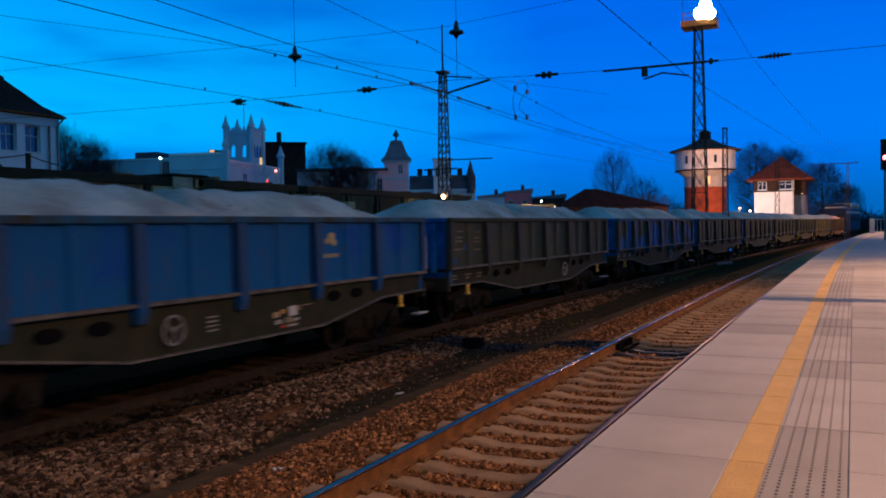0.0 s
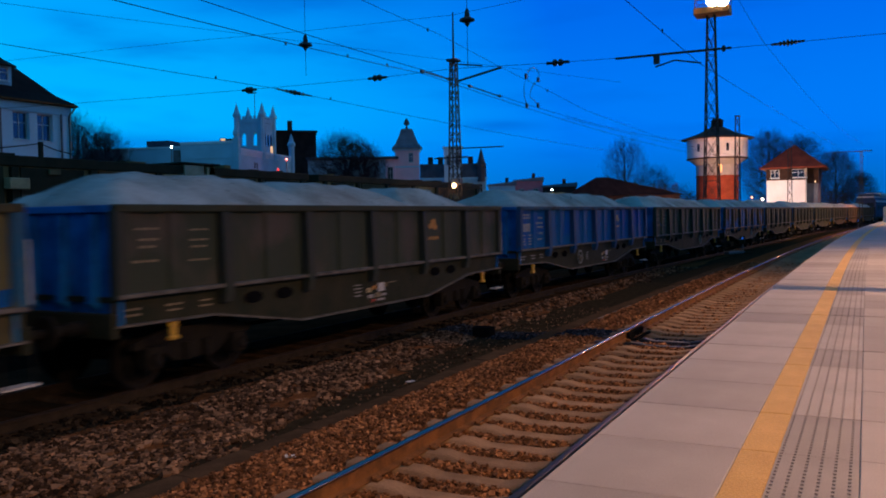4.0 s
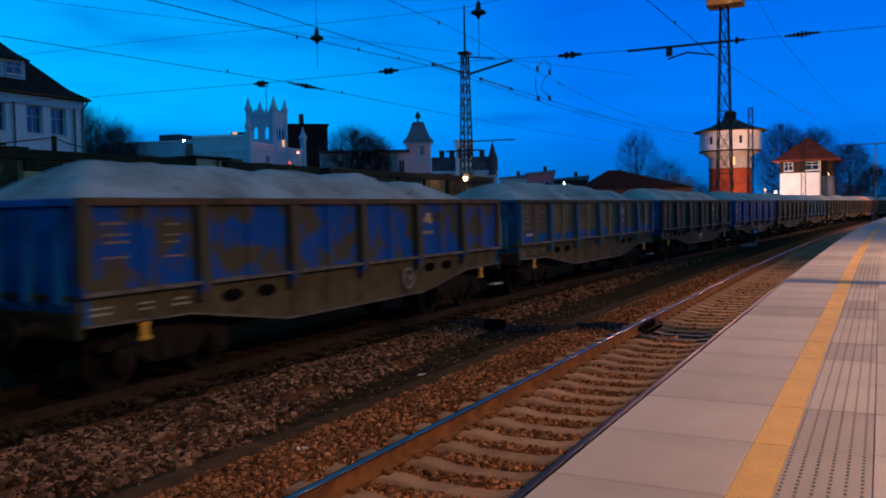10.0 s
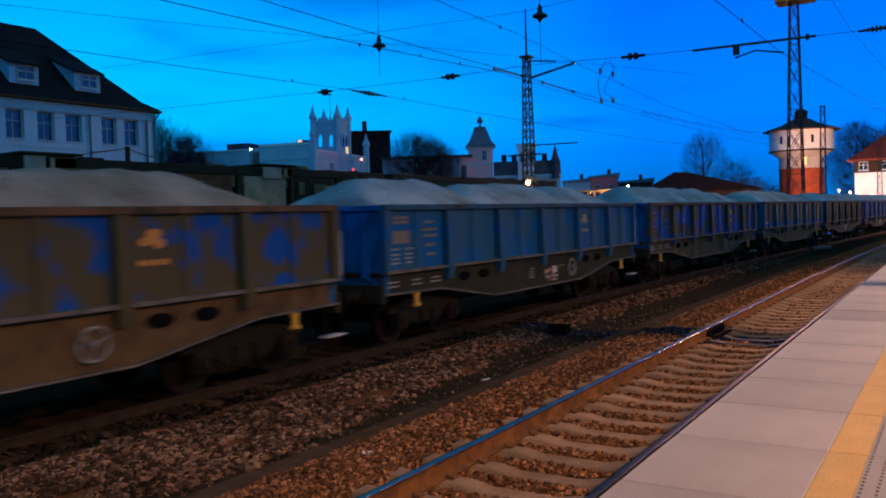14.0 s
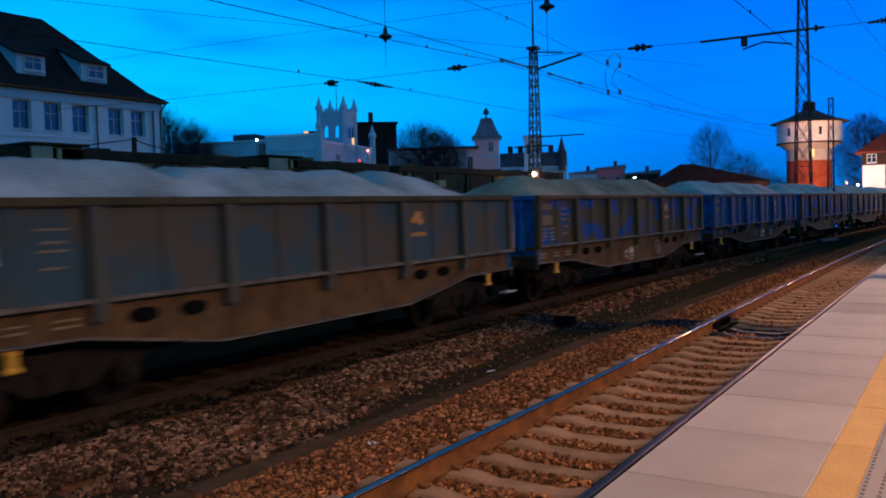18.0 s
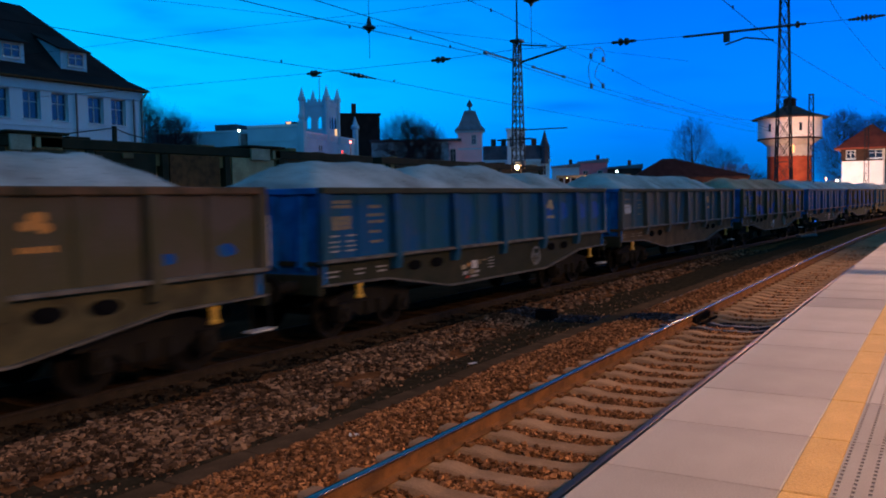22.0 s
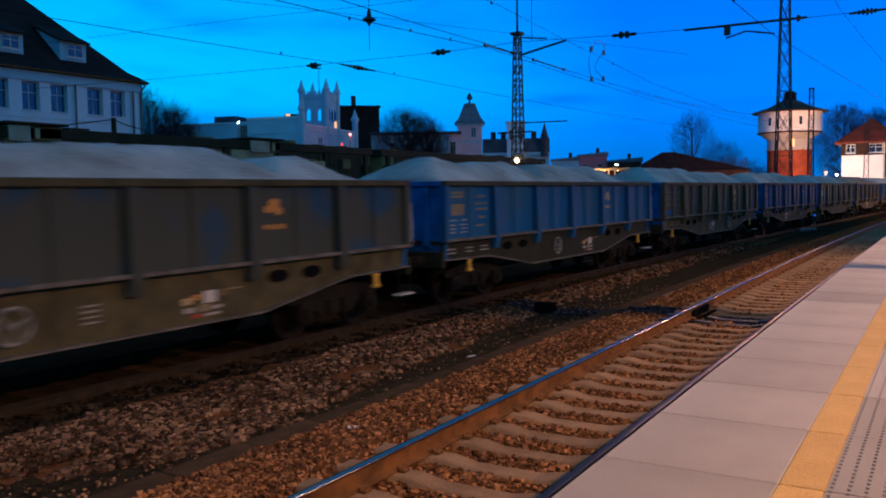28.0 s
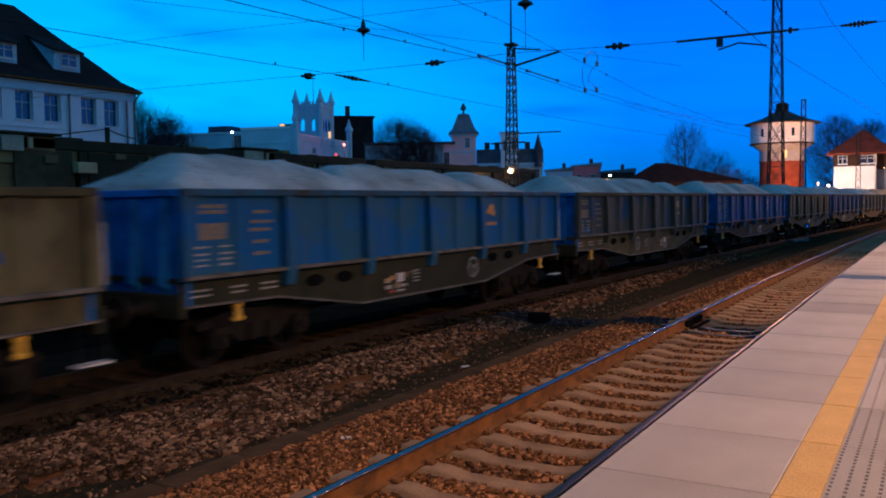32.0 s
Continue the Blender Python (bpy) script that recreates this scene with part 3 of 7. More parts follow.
def build_platform_track():
    t = thing("railway_track", "straight railway track with rusty rails on concrete sleepers", "railway track", kind="structure")
    for side in (-0.7535, 0.772):
        lofted_rail(t, lambda s, side=side: NEAR_X + side + near_shift(s), 0.0, -12, 190, M["railtop"] if side < 0 else M["railright"])
    # one-piece concrete sleeper, dipped between the rails
    bm = B()
    prof = [(-1.25, -0.185), (-0.95, -0.172), (-0.5, -0.176), (-0.3, -0.215), (0.3, -0.215), (0.5, -0.176), (0.95, -0.172), (1.25, -0.185)]
    rows = []
    for x, z in prof:
        rows.append([bm.verts.new((x, y, zz)) for y, zz in ((-0.14, z - 0.1), (-0.105, z - 0.012), (-0.085, z), (0.085, z), (0.105, z - 0.012), (0.14, z - 0.1))])
    for a, b in zip(rows, rows[1:]):
        for i in range(5):
            bm.faces.new((a[i], b[i], b[i + 1], a[i + 1]))
    bm.faces.new(rows[0])
    bm.faces.new(rows[-1][::-1])
    sleeper = mesh_of("sleeper", bm, M["concrete"])
    dark_sleeper = sleeper.copy()
    dark_sleeper.materials[0] = M["sleeper_blueblack"]
    clip = B()
    for side in (-0.7535, 0.7535):
        for o in (-0.105, 0.105):
            box(clip, side + o - 0.035, side + o + 0.035, -0.045, 0.045, -0.172, -0.14, 0.008)
            tube(clip, (side + o * 0.8, -0.05, -0.135), (side + o * 0.8, 0.05, -0.135), 0.012, None, 6)
    clips = mesh_of("rail_fastening", clip, M["rust"])
    # two black bars beside the left rail, within the dark strip
    for dx in (-0.74, -0.55):
        part("cable_cover", bx(-0.035, 0.035, -0.5, 0.5, -0.165, -0.04 if dx < -0.6 else -0.13, bevel=0.01), M["black"], t, "black bar along the rail", pose(NEAR_X + dx + (0.05 if dx < -0.6 else 0), 15.35, 0))
    for i in range(-8, 200):
        s = (i + 0.42) * SLEEPER
        m = pose(NEAR_X + near_shift(s), s, random.uniform(-0.006, 0.004), 0, 0, random.uniform(-0.5, 0.5) - math.degrees(max(0, s - 16) / 1180))
        o = new("sleeper", dark_sleeper if i in (27, 28) else sleeper)
        o.parent, o.matrix_basis = t, m
        if i < 70:
            c = new("rail_fastening", clips)
            c.parent, c.matrix_basis = t, m


def build_goods_track():
    t = thing("goods_track", "dark goods track with worn rails on timber sleepers", "railway track", kind="structure")
    for side in (-0.7535, 0.7535):
        lofted_rail(t, lambda s, side=side: GOODS_X + side + far_shift(s), GOODS_Z, -25, 330, M["railworn"], M["rust_dark"])
    me = mesh_of("sleeper", bx(-1.3, 1.3, -0.12, 0.12, -0.31, -0.172, bevel=0.02), M["timber"])
    for i in range(0, 130):
        s = i * 0.6
        o = new("timber_sleeper", me)
        o.parent = t
        o.matrix_basis = pose(GOODS_X + far_shift(s), s, GOODS_Z + 0.035 + random.uniform(-0.015, 0.015), 0, 0, random.uniform(-1.5, 1.5))


build_platform_track()
build_goods_track()


def build_cable_duct():
    t = thing("cable_duct", "low concrete cable duct lid along a cinder path", "cable duct", kind="structure")
    first = None
    for i in range(4, 40):
        s = i * 0.98
        m = pose(-5.64 + near_shift(s) + random.uniform(-0.01, 0.01), s, -0.345 + random.uniform(-0.012, 0.012), 0, random.uniform(-2, 2), random.uniform(-0.7, 0.7))
        if first is None:
            first = part("lid", bx(-0.26, 0.16, 0.01, 0.97, -0.05, 0.03, bevel=0.012), M["lid"], t, "", m)
        else:
            again("lid", first, t, m)
    edge = None
    for i in range(4, 36):
        s = i * 0.98
        if random.random() < 0.14:
            continue
        m = pose(-5.46 + near_shift(s) + random.uniform(-0.015, 0.015), s, -0.335 + random.uniform(-0.012, 0.008), 0, random.uniform(-2, 2), random.uniform(-0.8, 0.8))
        if edge is None:
            edge = part("duct_edge", bx(-0.03, 0.03, 0.01, 0.97, -0.06, 0.045, bevel=0.012), M["rim_concrete"], t, "pale worn duct edge", m)
        else:
            again("duct_edge", edge, t, m)


build_cable_duct()


# ---------------------------------------------------------------- platform
PZ, PX, ROW = 0.76, -1.472, 0.968


def build_platform():
    p = thing("platform", "pale concrete platform with yellow line and tactile strip", "platform", kind="structure")
    ss = along(-14, 110, 2.0, 60, 4.0)
    edge = lambda s: PX + near_shift(s)
    part("platform_wall", sweep(B(), [(0.06, -0.3), (9.4, -0.3), (9.4, PZ - 0.075), (0.06, PZ - 0.075)], edge, ss), M["rim_concrete"], p)
    far = along(4.945 + 29 * ROW, 110, 2.0, 60, 4.0)
    bands = ((0.0, 0.834, "paving", M["slab_far"]), (0.838, 1.03, "yellow_line", M["yellow"]), (1.034, 1.44, "tactile_band", M["slab_far"]), (1.444, 9.4, "paving", M["slab_far"]))
    for a, b, name, m in bands:
        part(name, sweep(B(), [(a, PZ - 0.08), (b, PZ - 0.08), (b, PZ), (a, PZ)], edge, far), m, p)
    for a, b, name, m in bands[3:]:
        part(name, sweep(B(), [(3.4, PZ - 0.08), (b, PZ - 0.08), (b, PZ), (3.4, PZ)], edge, along(-14, 4.945 + 29 * ROW, 2.0, 60, 4)), m, p)

    def piece(name, x0, x1, m):
        return mesh_of(name, bx(x0, x1, 0.007, ROW - 0.007, -0.075, 0, bevel=0.006), m)
    kinds = [("slab", piece("slab", 0.0, 0.834, M["slab"])), ("yellow_tile", piece("yellow_tile", 0.8355, 1.032, M["yellow"])), ("slab", piece("slab", 1.4415, 2.40, M["slab"])), ("slab", piece("slab", 2.404, 3.398, M["slab"]))]
    bm = B()
    box(bm, 1.034, 1.44, 0.004, ROW - 0.004, -0.075, -0.008)
    dark = mesh_of("tactile_bed", bm, M["groove"])
    bm = B()
    w = 0.0695
    first = 1.052
    cuts = [1.035] + [first + i * w for i in range(6)] + [1.439]
    for i in range(7):
        box(bm, cuts[i] + (0.008 if i else 0), cuts[i + 1] - (0.008 if i < 6 else 0), 0.005, ROW - 0.005, -0.02, 0.0)
    for i in range(6):
        for j in range(16):
            xc, yc = first + i * w, (j + 0.5) / 16 * ROW
            box(bm, xc - 0.008, xc + 0.008, yc - 0.014, yc + 0.014, -0.02, -0.001)
    light = mesh_of("tactile_rib", bm, M["slab"])
    for i in range(-3, 34):
        s = 4.945 + (i - 5) * ROW
        m = pose(PX + near_shift(s + ROW / 2), s, PZ + random.uniform(-0.002, 0.002), 0, random.uniform(-0.1, 0.1), -math.degrees(max(0, s - 16) / 1180))
        for name, me in kinds + [("tactile_bed", dark), ("tactile_rib", light)]:
            o = new(name, me)
            o.parent, o.matrix_basis = p, m


build_platform()


def build_platform_lamp(lx, ly):
    t = thing("platform_lamp", "tall grey steel platform lamp, switched on", "lamp post", pose(lx + near_shift(ly), ly, PZ), "platform lamps")
    part("pole", tube(B(), (0, 0, 0), (0, 0, 5.9), 0.08, 0.05, 12), M["steel"], t)
    part("base_plate", bx(-0.16, 0.16, -0.16, 0.16, 0, 0.025, bevel=0.006), M["steel"], t)
    part("arm", tube(B(), (0, 0, 5.85), (-0.5, 0, 5.98), 0.035, None, 8), M["steel"], t)
    h = part("lamp_head", bx(-0.75, -0.15, -0.12, 0.12, 5.95, 6.03, bevel=0.02), M["steel"], t)
    part("diffuser", bx(-0.7, -0.25, -0.1, 0.1, 5.935, 5.95), M["lampwhite"], h)


for lx, ly in PLATFORM_LAMPS:
    build_platform_lamp(lx + 0.45, ly)
post = thing("roof_post", "square steel post on the platform", "post", pose(2.4, 15.65, PZ))
part("shaft", bx(-0.14, 0.14, -0.2, 0.2, 0, 4.3, bevel=0.01), M["steel"], post)
part("foot", bx(-0.24, 0.24, -0.24, 0.24, 0, 0.06, bevel=0.01), M["steel"], post)


# ---------------------------------------------------------------- goods wagons
PITCH, BODY = 14.1, 12.75
HALF = BODY / 2
BAY = BODY / 6


def wagon_paint(name, base, patch, amount, scale):
    """Old paint: patches of a second coat, with streaks and blooms of rust and dust running down."""
    m = mat(name, base, patch, 0.62, 0, scale, amount, 45, 0.2, spread=0.12 if max(base) < 0.25 and base[0] > 0.15 else 0.06)
    n, l = m.node_tree.nodes, m.node_tree.links
    b = n["Principled BSDF"]
    src = b.inputs["Base Color"].links[0].from_socket
    tc = next(x for x in n if x.bl_idname == "ShaderNodeTexCoord")
    for stretch, size, low, high, strength, tint in (((1, 1.6, 0.28), 3.1, 0.56, 0.76, 0.26, (0.11, 0.075, 0.04)), ((1, 1, 1), 5.5, 0.6, 0.74, 0.34, (0.10, 0.052, 0.024))):
        mp = n.new("ShaderNodeMapping")
        mp.inputs["Scale"].default_value = stretch
        l.new(tc.outputs["Object"], mp.inputs[0])
        no = n.new("ShaderNodeTexNoise")
        no.inputs["Scale"].default_value, no.inputs["Detail"].default_value = size, 7
        l.new(mp.outputs[0], no.inputs["Vector"])
        r = n.new("ShaderNodeMapRange")
        r.inputs["From Min"].default_value, r.inputs["From Max"].default_value, r.inputs["To Max"].default_value = low, high, strength
        l.new(no.outputs["Fac"], r.inputs["Value"])
        mx = n.new("ShaderNodeMix")
        mx.data_type = "RGBA"
        l.new(r.outputs[0], mx.inputs["Factor"])
        l.new(src, mx.inputs["A"])
        mx.inputs["B"].default_value = (*tint, 1)
        src = mx.outputs["Result"]
    l.new(src, b.inputs["Base Color"])
    return m


BLUE, DEEP, GREYBLUE, CHAR, TAN, BROWN = (0.006, 0.10, 0.27), (0.003, 0.075, 0.32), (0.022, 0.105, 0.18), (0.048, 0.056, 0.033), (0.135, 0.12, 0.056), (0.08, 0.07, 0.034)
# number counted from the wagon passing at the start: (paint, patch, share, frame, posts, end wall, lettering, low band, label)
LOOKS = {
    -9: (BROWN, CHAR, 0.4, "brown", None, BLUE, 0, None, "dark grey-brown open goods wagon, worn"),
    -8: (TAN, BROWN, 0.5, "brown", None, BLUE, 0, None, "rusty brown open goods wagon, worn"),
    -7: (CHAR, BROWN, 0.5, "brown", None, BLUE, 0, None, "dark grey open goods wagon, worn"),
    -6: (CHAR, BROWN, 0.5, "brown", None, BLUE, 0, None, "dark grey open goods wagon, worn"),
    -5: (CHAR, BROWN, 0.5, "brown", None, BLUE, 0, None, "dark grey-brown open goods wagon, worn"),
    -4: (CHAR, BROWN, 0.4, "dark", None, BLUE, 0, None, "dark grey open goods wagon, worn"),
    -3: (BLUE, CHAR, 0.55, "dark", CHAR, BLUE, 0, None, "dirty dark blue open goods wagon"),
    -2: (CHAR, BROWN, 0.35, "dark", None, BLUE, 1, None, "dark grey open goods wagon with blue ends"),
    -1: (BLUE, DEEP, 0.35, "dark", None, BLUE, 3, None, "clean blue open goods wagon with white lettering"),
    0: (CHAR, (0.09, 0.075, 0.055), 0.4, "dark", None, BLUE, 2, None, "charcoal grey open goods wagon, orange emblem"),
    1: (TAN, (0.11, 0.08, 0.05), 0.5, "brown", GREYBLUE, GREYBLUE, 1, DEEP, "sand-coloured open goods wagon with a blue lower band"),
    2: (DEEP, BROWN, 0.5, "brown", BROWN, BLUE, 1, None, "worn blue open goods wagon with brown patches"),
    3: (GREYBLUE, BLUE, 0.45, "dark", None, BLUE, 3, None, "faded blue-grey open goods wagon with white lettering"),
    4: (BROWN, DEEP, 0.42, "brown", BROWN, BLUE, 3, None, "brown open goods wagon with blue paint patches"),
    5: ((0.085, 0.08, 0.06), (0.04, 0.085, 0.105), 0.5, "brown", (0.08, 0.09, 0.075), BLUE, 1, None, "brown-grey open goods wagon with white scrawls"),
    6: ((0.012, 0.075, 0.125), (0.006, 0.075, 0.19), 0.5, "dark", None, BLUE, 3, None, "blue open goods wagon with bright blue patches"),
    7: (BROWN, (0.10, 0.08, 0.06), 0.5, "brown", None, BLUE, 2, None, "brown open goods wagon with dull patches"),
    8: ((0.008, 0.10, 0.245), (0.02, 0.105, 0.20), 0.5, "dark", None, BLUE, 3, None, "blue open goods wagon with a pale emblem"),
    9: ((0.055, 0.064, 0.05), (0.015, 0.062, 0.12), 0.4, "brown", None, BLUE, 3, None, "dark grey-brown open goods wagon, pale emblem"),
    10: (GREYBLUE, BLUE, 0.5, "dark", None, BLUE, 3, None, "faded blue open goods wagon with white lettering"),
    11: (TAN, BROWN, 0.5, "brown", None, BLUE, 1, None, "brown-grey open goods wagon, worn"),
}
WG = {}


def wagon_meshes():
    """Shapes shared by all wagons; y runs forward, z from the rail's top, the side wall at x = 1.45."""
    def keep(name, bm):
        me = bpy.data.meshes.new(name)
        bm.to_mesh(me)
        bm.free()
        WG[name] = me
    W = 1.45
    keep("floor", bx(-1.36, 1.36, -HALF + 0.05, HALF - 0.05, 1.36, 1.44))
    # side sheet: six pressed bays with a shallow fold in the middle of each
    bm = B()
    pts = []
    for i in range(6):
        y0 = -HALF + i * BAY
        pts += [(y0, 1.335), (y0 + 0.12, 1.335), (y0 + 0.16, 1.375), (y0 + BAY / 2 - 0.10, 1.375), (y0 + BAY / 2 - 0.055, 1.425), (y0 + BAY / 2 + 0.055, 1.425), (y0 + BAY / 2 + 0.10, 1.375), (y0 + BAY - 0.16, 1.375), (y0 + BAY - 0.12, 1.335)]
    pts.append((HALF, 1.335))
    outer = [(bm.verts.new((x, y, 1.45)), bm.verts.new((x, y, 2.60))) for y, x in pts]
    inner = [(bm.verts.new((1.31, y, 1.45)), bm.verts.new((1.31, y, 2.60))) for y, x in pts]
    for a, b in zip(outer, outer[1:]):
        bm.faces.new((a[0], b[0], b[1], a[1]))
    for a, b in zip(inner, inner[1:]):
        bm.faces.new((a[1], b[1], b[0], a[0]))
    keep("side_sheet", bm)
    keep("top_rail", bx(1.33, 1.47, -HALF, HALF, 2.58, 2.69, bevel=0.015))
    keep("low_rail", bx(1.36, 1.49, -HALF, HALF, 1.415, 1.475, bevel=0.01))
    # deep fish-bellied side girder
    g = [(-HALF, 1.41), (-HALF, 1.03), (-HALF + 1.9, 1.0), (-2.3, 0.66), (2.3, 0.66), (HALF - 1.9, 1.0), (HALF, 1.03), (HALF, 1.41)]
    bm = B()
    prism(bm, g, 0, 1.30, 1.345)
    keep("girder", bm)
    bm = B()
    low = g[1:7]
    for (ya, za), (yb, zb) in zip(low, low[1:]):
        v = [bm.verts.new(p) for p in ((1.28, ya, za), (1.43, ya, za), (1.43, yb, zb), (1.28, yb, zb))]
        w = [bm.verts.new((p.co.x, p.co.y, p.co.z + 0.03)) for p in v]
        bm.faces.new(v[::-1])
        bm.faces.new(w)
        for i in range(4):
            bm.faces.new((v[i], v[(i + 1) % 4], w[(i + 1) % 4], w[i]))
    keep("girder_flange", bm)
    # upright post, tapering, hooked over the lower rail
    bm = B()
    prism(bm, [(1.34, 1.19), (1.47, 1.19), (1.51, 1.36), (1.51, 1.52), (1.475, 2.58), (1.34, 2.58)], 1, -0.095, 0.095)
    keep("post", bm)
    keep("corner_post", bx(1.30, 1.46, -0.09, 0.09, 1.40, 2.60, bevel=0.01))
    bm = B()
    box(bm, -1.38, 1.38, -0.03, 0.03, 1.05, 2.60)
    keep("end_wall", bm)
    keep("end_post", prism(B(), [(0.03, 1.25), (0.16, 1.35), (0.10, 2.56), (0.03, 2.56)], 0, -0.06, 0.06))
    keep("end_rail", bx(-1.32, 1.32, 0.0, 0.12, 2.58, 2.685, bevel=0.012))
    keep("buffer_beam", bx(-1.40, 1.40, -0.06, 0.06, 0.88, 1.22, bevel=0.015))
    bm = B()
    tube(bm, (0, 0, 0), (0, 0.32, 0), 0.10, 0.10, 12)
    tube(bm, (0, 0.30, 0), (0, 0.60, 0), 0.07, 0.07, 10)
    tube(bm, (0, 0.57, 0), (0, 0.60, 0), 0.22, 0.23, 18)
    keep("buffer", bm)
    bm = B()
    tube(bm, (0, 0, 0), (0, 0.45, -0.06), 0.05, 0.04, 8)
    tube(bm, (-0.09, 0.45, -0.08), (0.09, 0.45, -0.08), 0.035, None, 8)
    tube(bm, (0, 0.42, -0.08), (0, 0.50, -0.42), 0.03, 0.045, 8)
    keep("coupling", bm)
    bm = B()
    # bogie side frame with axle boxes and springs
    for x in (-1.0, 1.0):
        prism(bm, [(-1.25, 0.62), (-1.25, 0.72), (-0.55, 0.86), (0.55, 0.86), (1.25, 0.72), (1.25, 0.62), (0.75, 0.58), (0.45, 0.36), (-0.45, 0.36), (-0.75, 0.58)], 0, x - 0.05, x + 0.05)
    box(bm, -1.0, 1.0, -0.22, 0.22, 0.5, 0.82)
    keep("bogie_frame", bm)
    bm = B()
    box(bm, -0.13, 0.13, -0.16, 0.16, 0.30, 0.64, bevel=0.03)
    tube(bm, (0.10, 0, 0.46), (0.19, 0, 0.46), 0.11, 0.09, 12)
    keep("axle_box", bm)
    bm = B()
    tube(bm, (0, 0, 0.36), (0, 0, 0.62), 0.085, None, 10)
    keep("spring", bm)
    bm = B()
    tube(bm, (-0.95, 0, 0), (0.95, 0, 0), 0.075, None, 10)
    for sgn in (-1, 1):
        prof = [(0.12, 0.66), (0.46, 0.70), (0.46, 0.80), (0.40, 0.79), (0.36, 0.75), (0.14, 0.80), (0.12, 0.80)]
        rings = [[bm.verts.new((sgn * x, r * math.cos(2 * math.pi * i / 28), r * math.sin(2 * math.pi * i / 28))) for i in range(28)] for r, x in prof]
        for a, b in zip(rings, rings[1:]):
            for i in range(28):
                bm.faces.new((a[i], a[(i + 1) % 28], b[(i + 1) % 28], b[i]))
        for k in range(4):
            an = k * math.pi / 2
            c, s_ = math.cos(an) * 0.26, math.sin(an) * 0.26
            tube(bm, (sgn * 0.76, c, s_), (sgn * 0.80, c, s_), 0.05, None, 8)
    bmesh.ops.recalc_face_normals(bm, faces=bm.faces[:])
    keep("wheelset", bm)
    # brake handwheel: ring, hub and three spokes
    bm = B()
    for i in range(20):
        a, b = 2 * math.pi * i / 20, 2 * math.pi * (i + 1) / 20
        tube(bm, (0, 0.21 * math.cos(a), 0.21 * math.sin(a)), (0, 0.21 * math.cos(b), 0.21 * math.sin(b)), 0.018, None, 6, False)
    for k in range(3):
        a = 0.4 + 2 * math.pi * k / 3
        tube(bm, (0, 0, 0), (0, 0.21 * math.cos(a), 0.21 * math.sin(a)), 0.014, None, 6)
    tube(bm, (-0.1, 0, 0), (0.02, 0, 0), 0.04, None, 8)
    keep("handwheel", bm)
    bm = B()
    n = 20
    ring = lambda k, x: [bm.verts.new((x, 0.25 * k * math.cos(2 * math.pi * i / n), 0.105 * k * math.sin(2 * math.pi * i / n))) for i in range(n)]
    a, b, c = ring(1.12, 0.0), ring(1.06, 0.012), ring(0.95, 0.012)
    for p, q in ((a, b), (b, c)):
        for i in range(n):
            bm.faces.new((p[i], p[(i + 1) % n], q[(i + 1) % n], q[i]))
    keep("hole_rim", bm)
    bm = B()
    bm.faces.new([bm.verts.new((0.004, 0.25 * math.cos(2 * math.pi * i / n), 0.105 * math.sin(2 * math.pi * i / n))) for i in range(n)])
    keep("hole", bm)
    # yellow tow bracket under the girder: block, neck and foot
    bm = B()
    box(bm, -0.03, 0.03, -0.055, 0.055, -0.02, 0.20, bevel=0.012)
    box(bm, -0.05, 0.05, -0.085, 0.085, -0.06, 0.0, bevel=0.015)
    box(bm, -0.035, 0.035, -0.075, 0.075, 0.14, 0.2, bevel=0.01)
    keep("tow_bracket", bm)
    bm = B()
    box(bm, -0.14, 0.04, -0.24, 0.24, 0.0, 0.03)
    keep("footstep", bm)
    keep("step_hanger", tube(B(), (-0.02, 0, 0.0), (-0.04, 0, 0.5), 0.014, None, 6))
    bm = B()
    tube(bm, (0, 0, 0), (0, 0, 0.75), 0.016, None, 8)
    tube(bm, (0, 0, 0.75), (-0.14, -0.06, 0.75), 0.016, None, 8)
    tube(bm, (0, 0, 0), (-0.14, -0.06, 0.0), 0.016, None, 8)
    keep("handrail", bm)
    keep("centre_sill", bx(-0.32, 0.32, -HALF + 0.1, HALF - 0.1, 0.78, 1.36, bevel=0.02))
    keep("brake_rod", tube(B(), (0.55, -4.2, 0.62), (0.55, 4.2, 0.62), 0.04, None, 6))
    keep("air_tank", tube(B(), (0.3, -0.6, 0.95), (0.3, 0.6, 0.95), 0.2, None, 14))
    bm = B()
    box(bm, 0, 0.003, -0.5, 0.5, -0.5, 0.5)
    keep("bar", bm)
    # emblem: a curved swoosh of two rounded bars
    bm = B()
    for k, (y, z, w, hh) in enumerate(((0.01, 0.10, 0.24, 0.14), (-0.05, 0.02, 0.33, 0.13), (0.10, -0.02, 0.16, 0.13))):
        prism(bm, [(y - w / 2, z - hh * 0.3), (y - w * 0.3, z - hh / 2), (y + w / 2, z - hh * 0.2), (y + w * 0.45, z + hh * 0.4), (y - w * 0.1, z + hh / 2), (y - w / 2, z + hh * 0.2)], 0, 0.001 * k, 0.004 + 0.001 * k)
    keep("emblem", bm)


wagon_meshes()
FLAT = {}


def wp(name, me, m, parent, at=None, label=""):
    """A wagon's part on a shared shape, in its own paint."""
    o = new(name, me)
    o.parent = parent
    if not me.materials:
        me.materials.append(None)
    o.material_slots[0].link = "OBJECT"
    o.material_slots[0].material = m
    if at is not None:
        o.matrix_basis = at
    if label:
        o["label"] = label
    return o


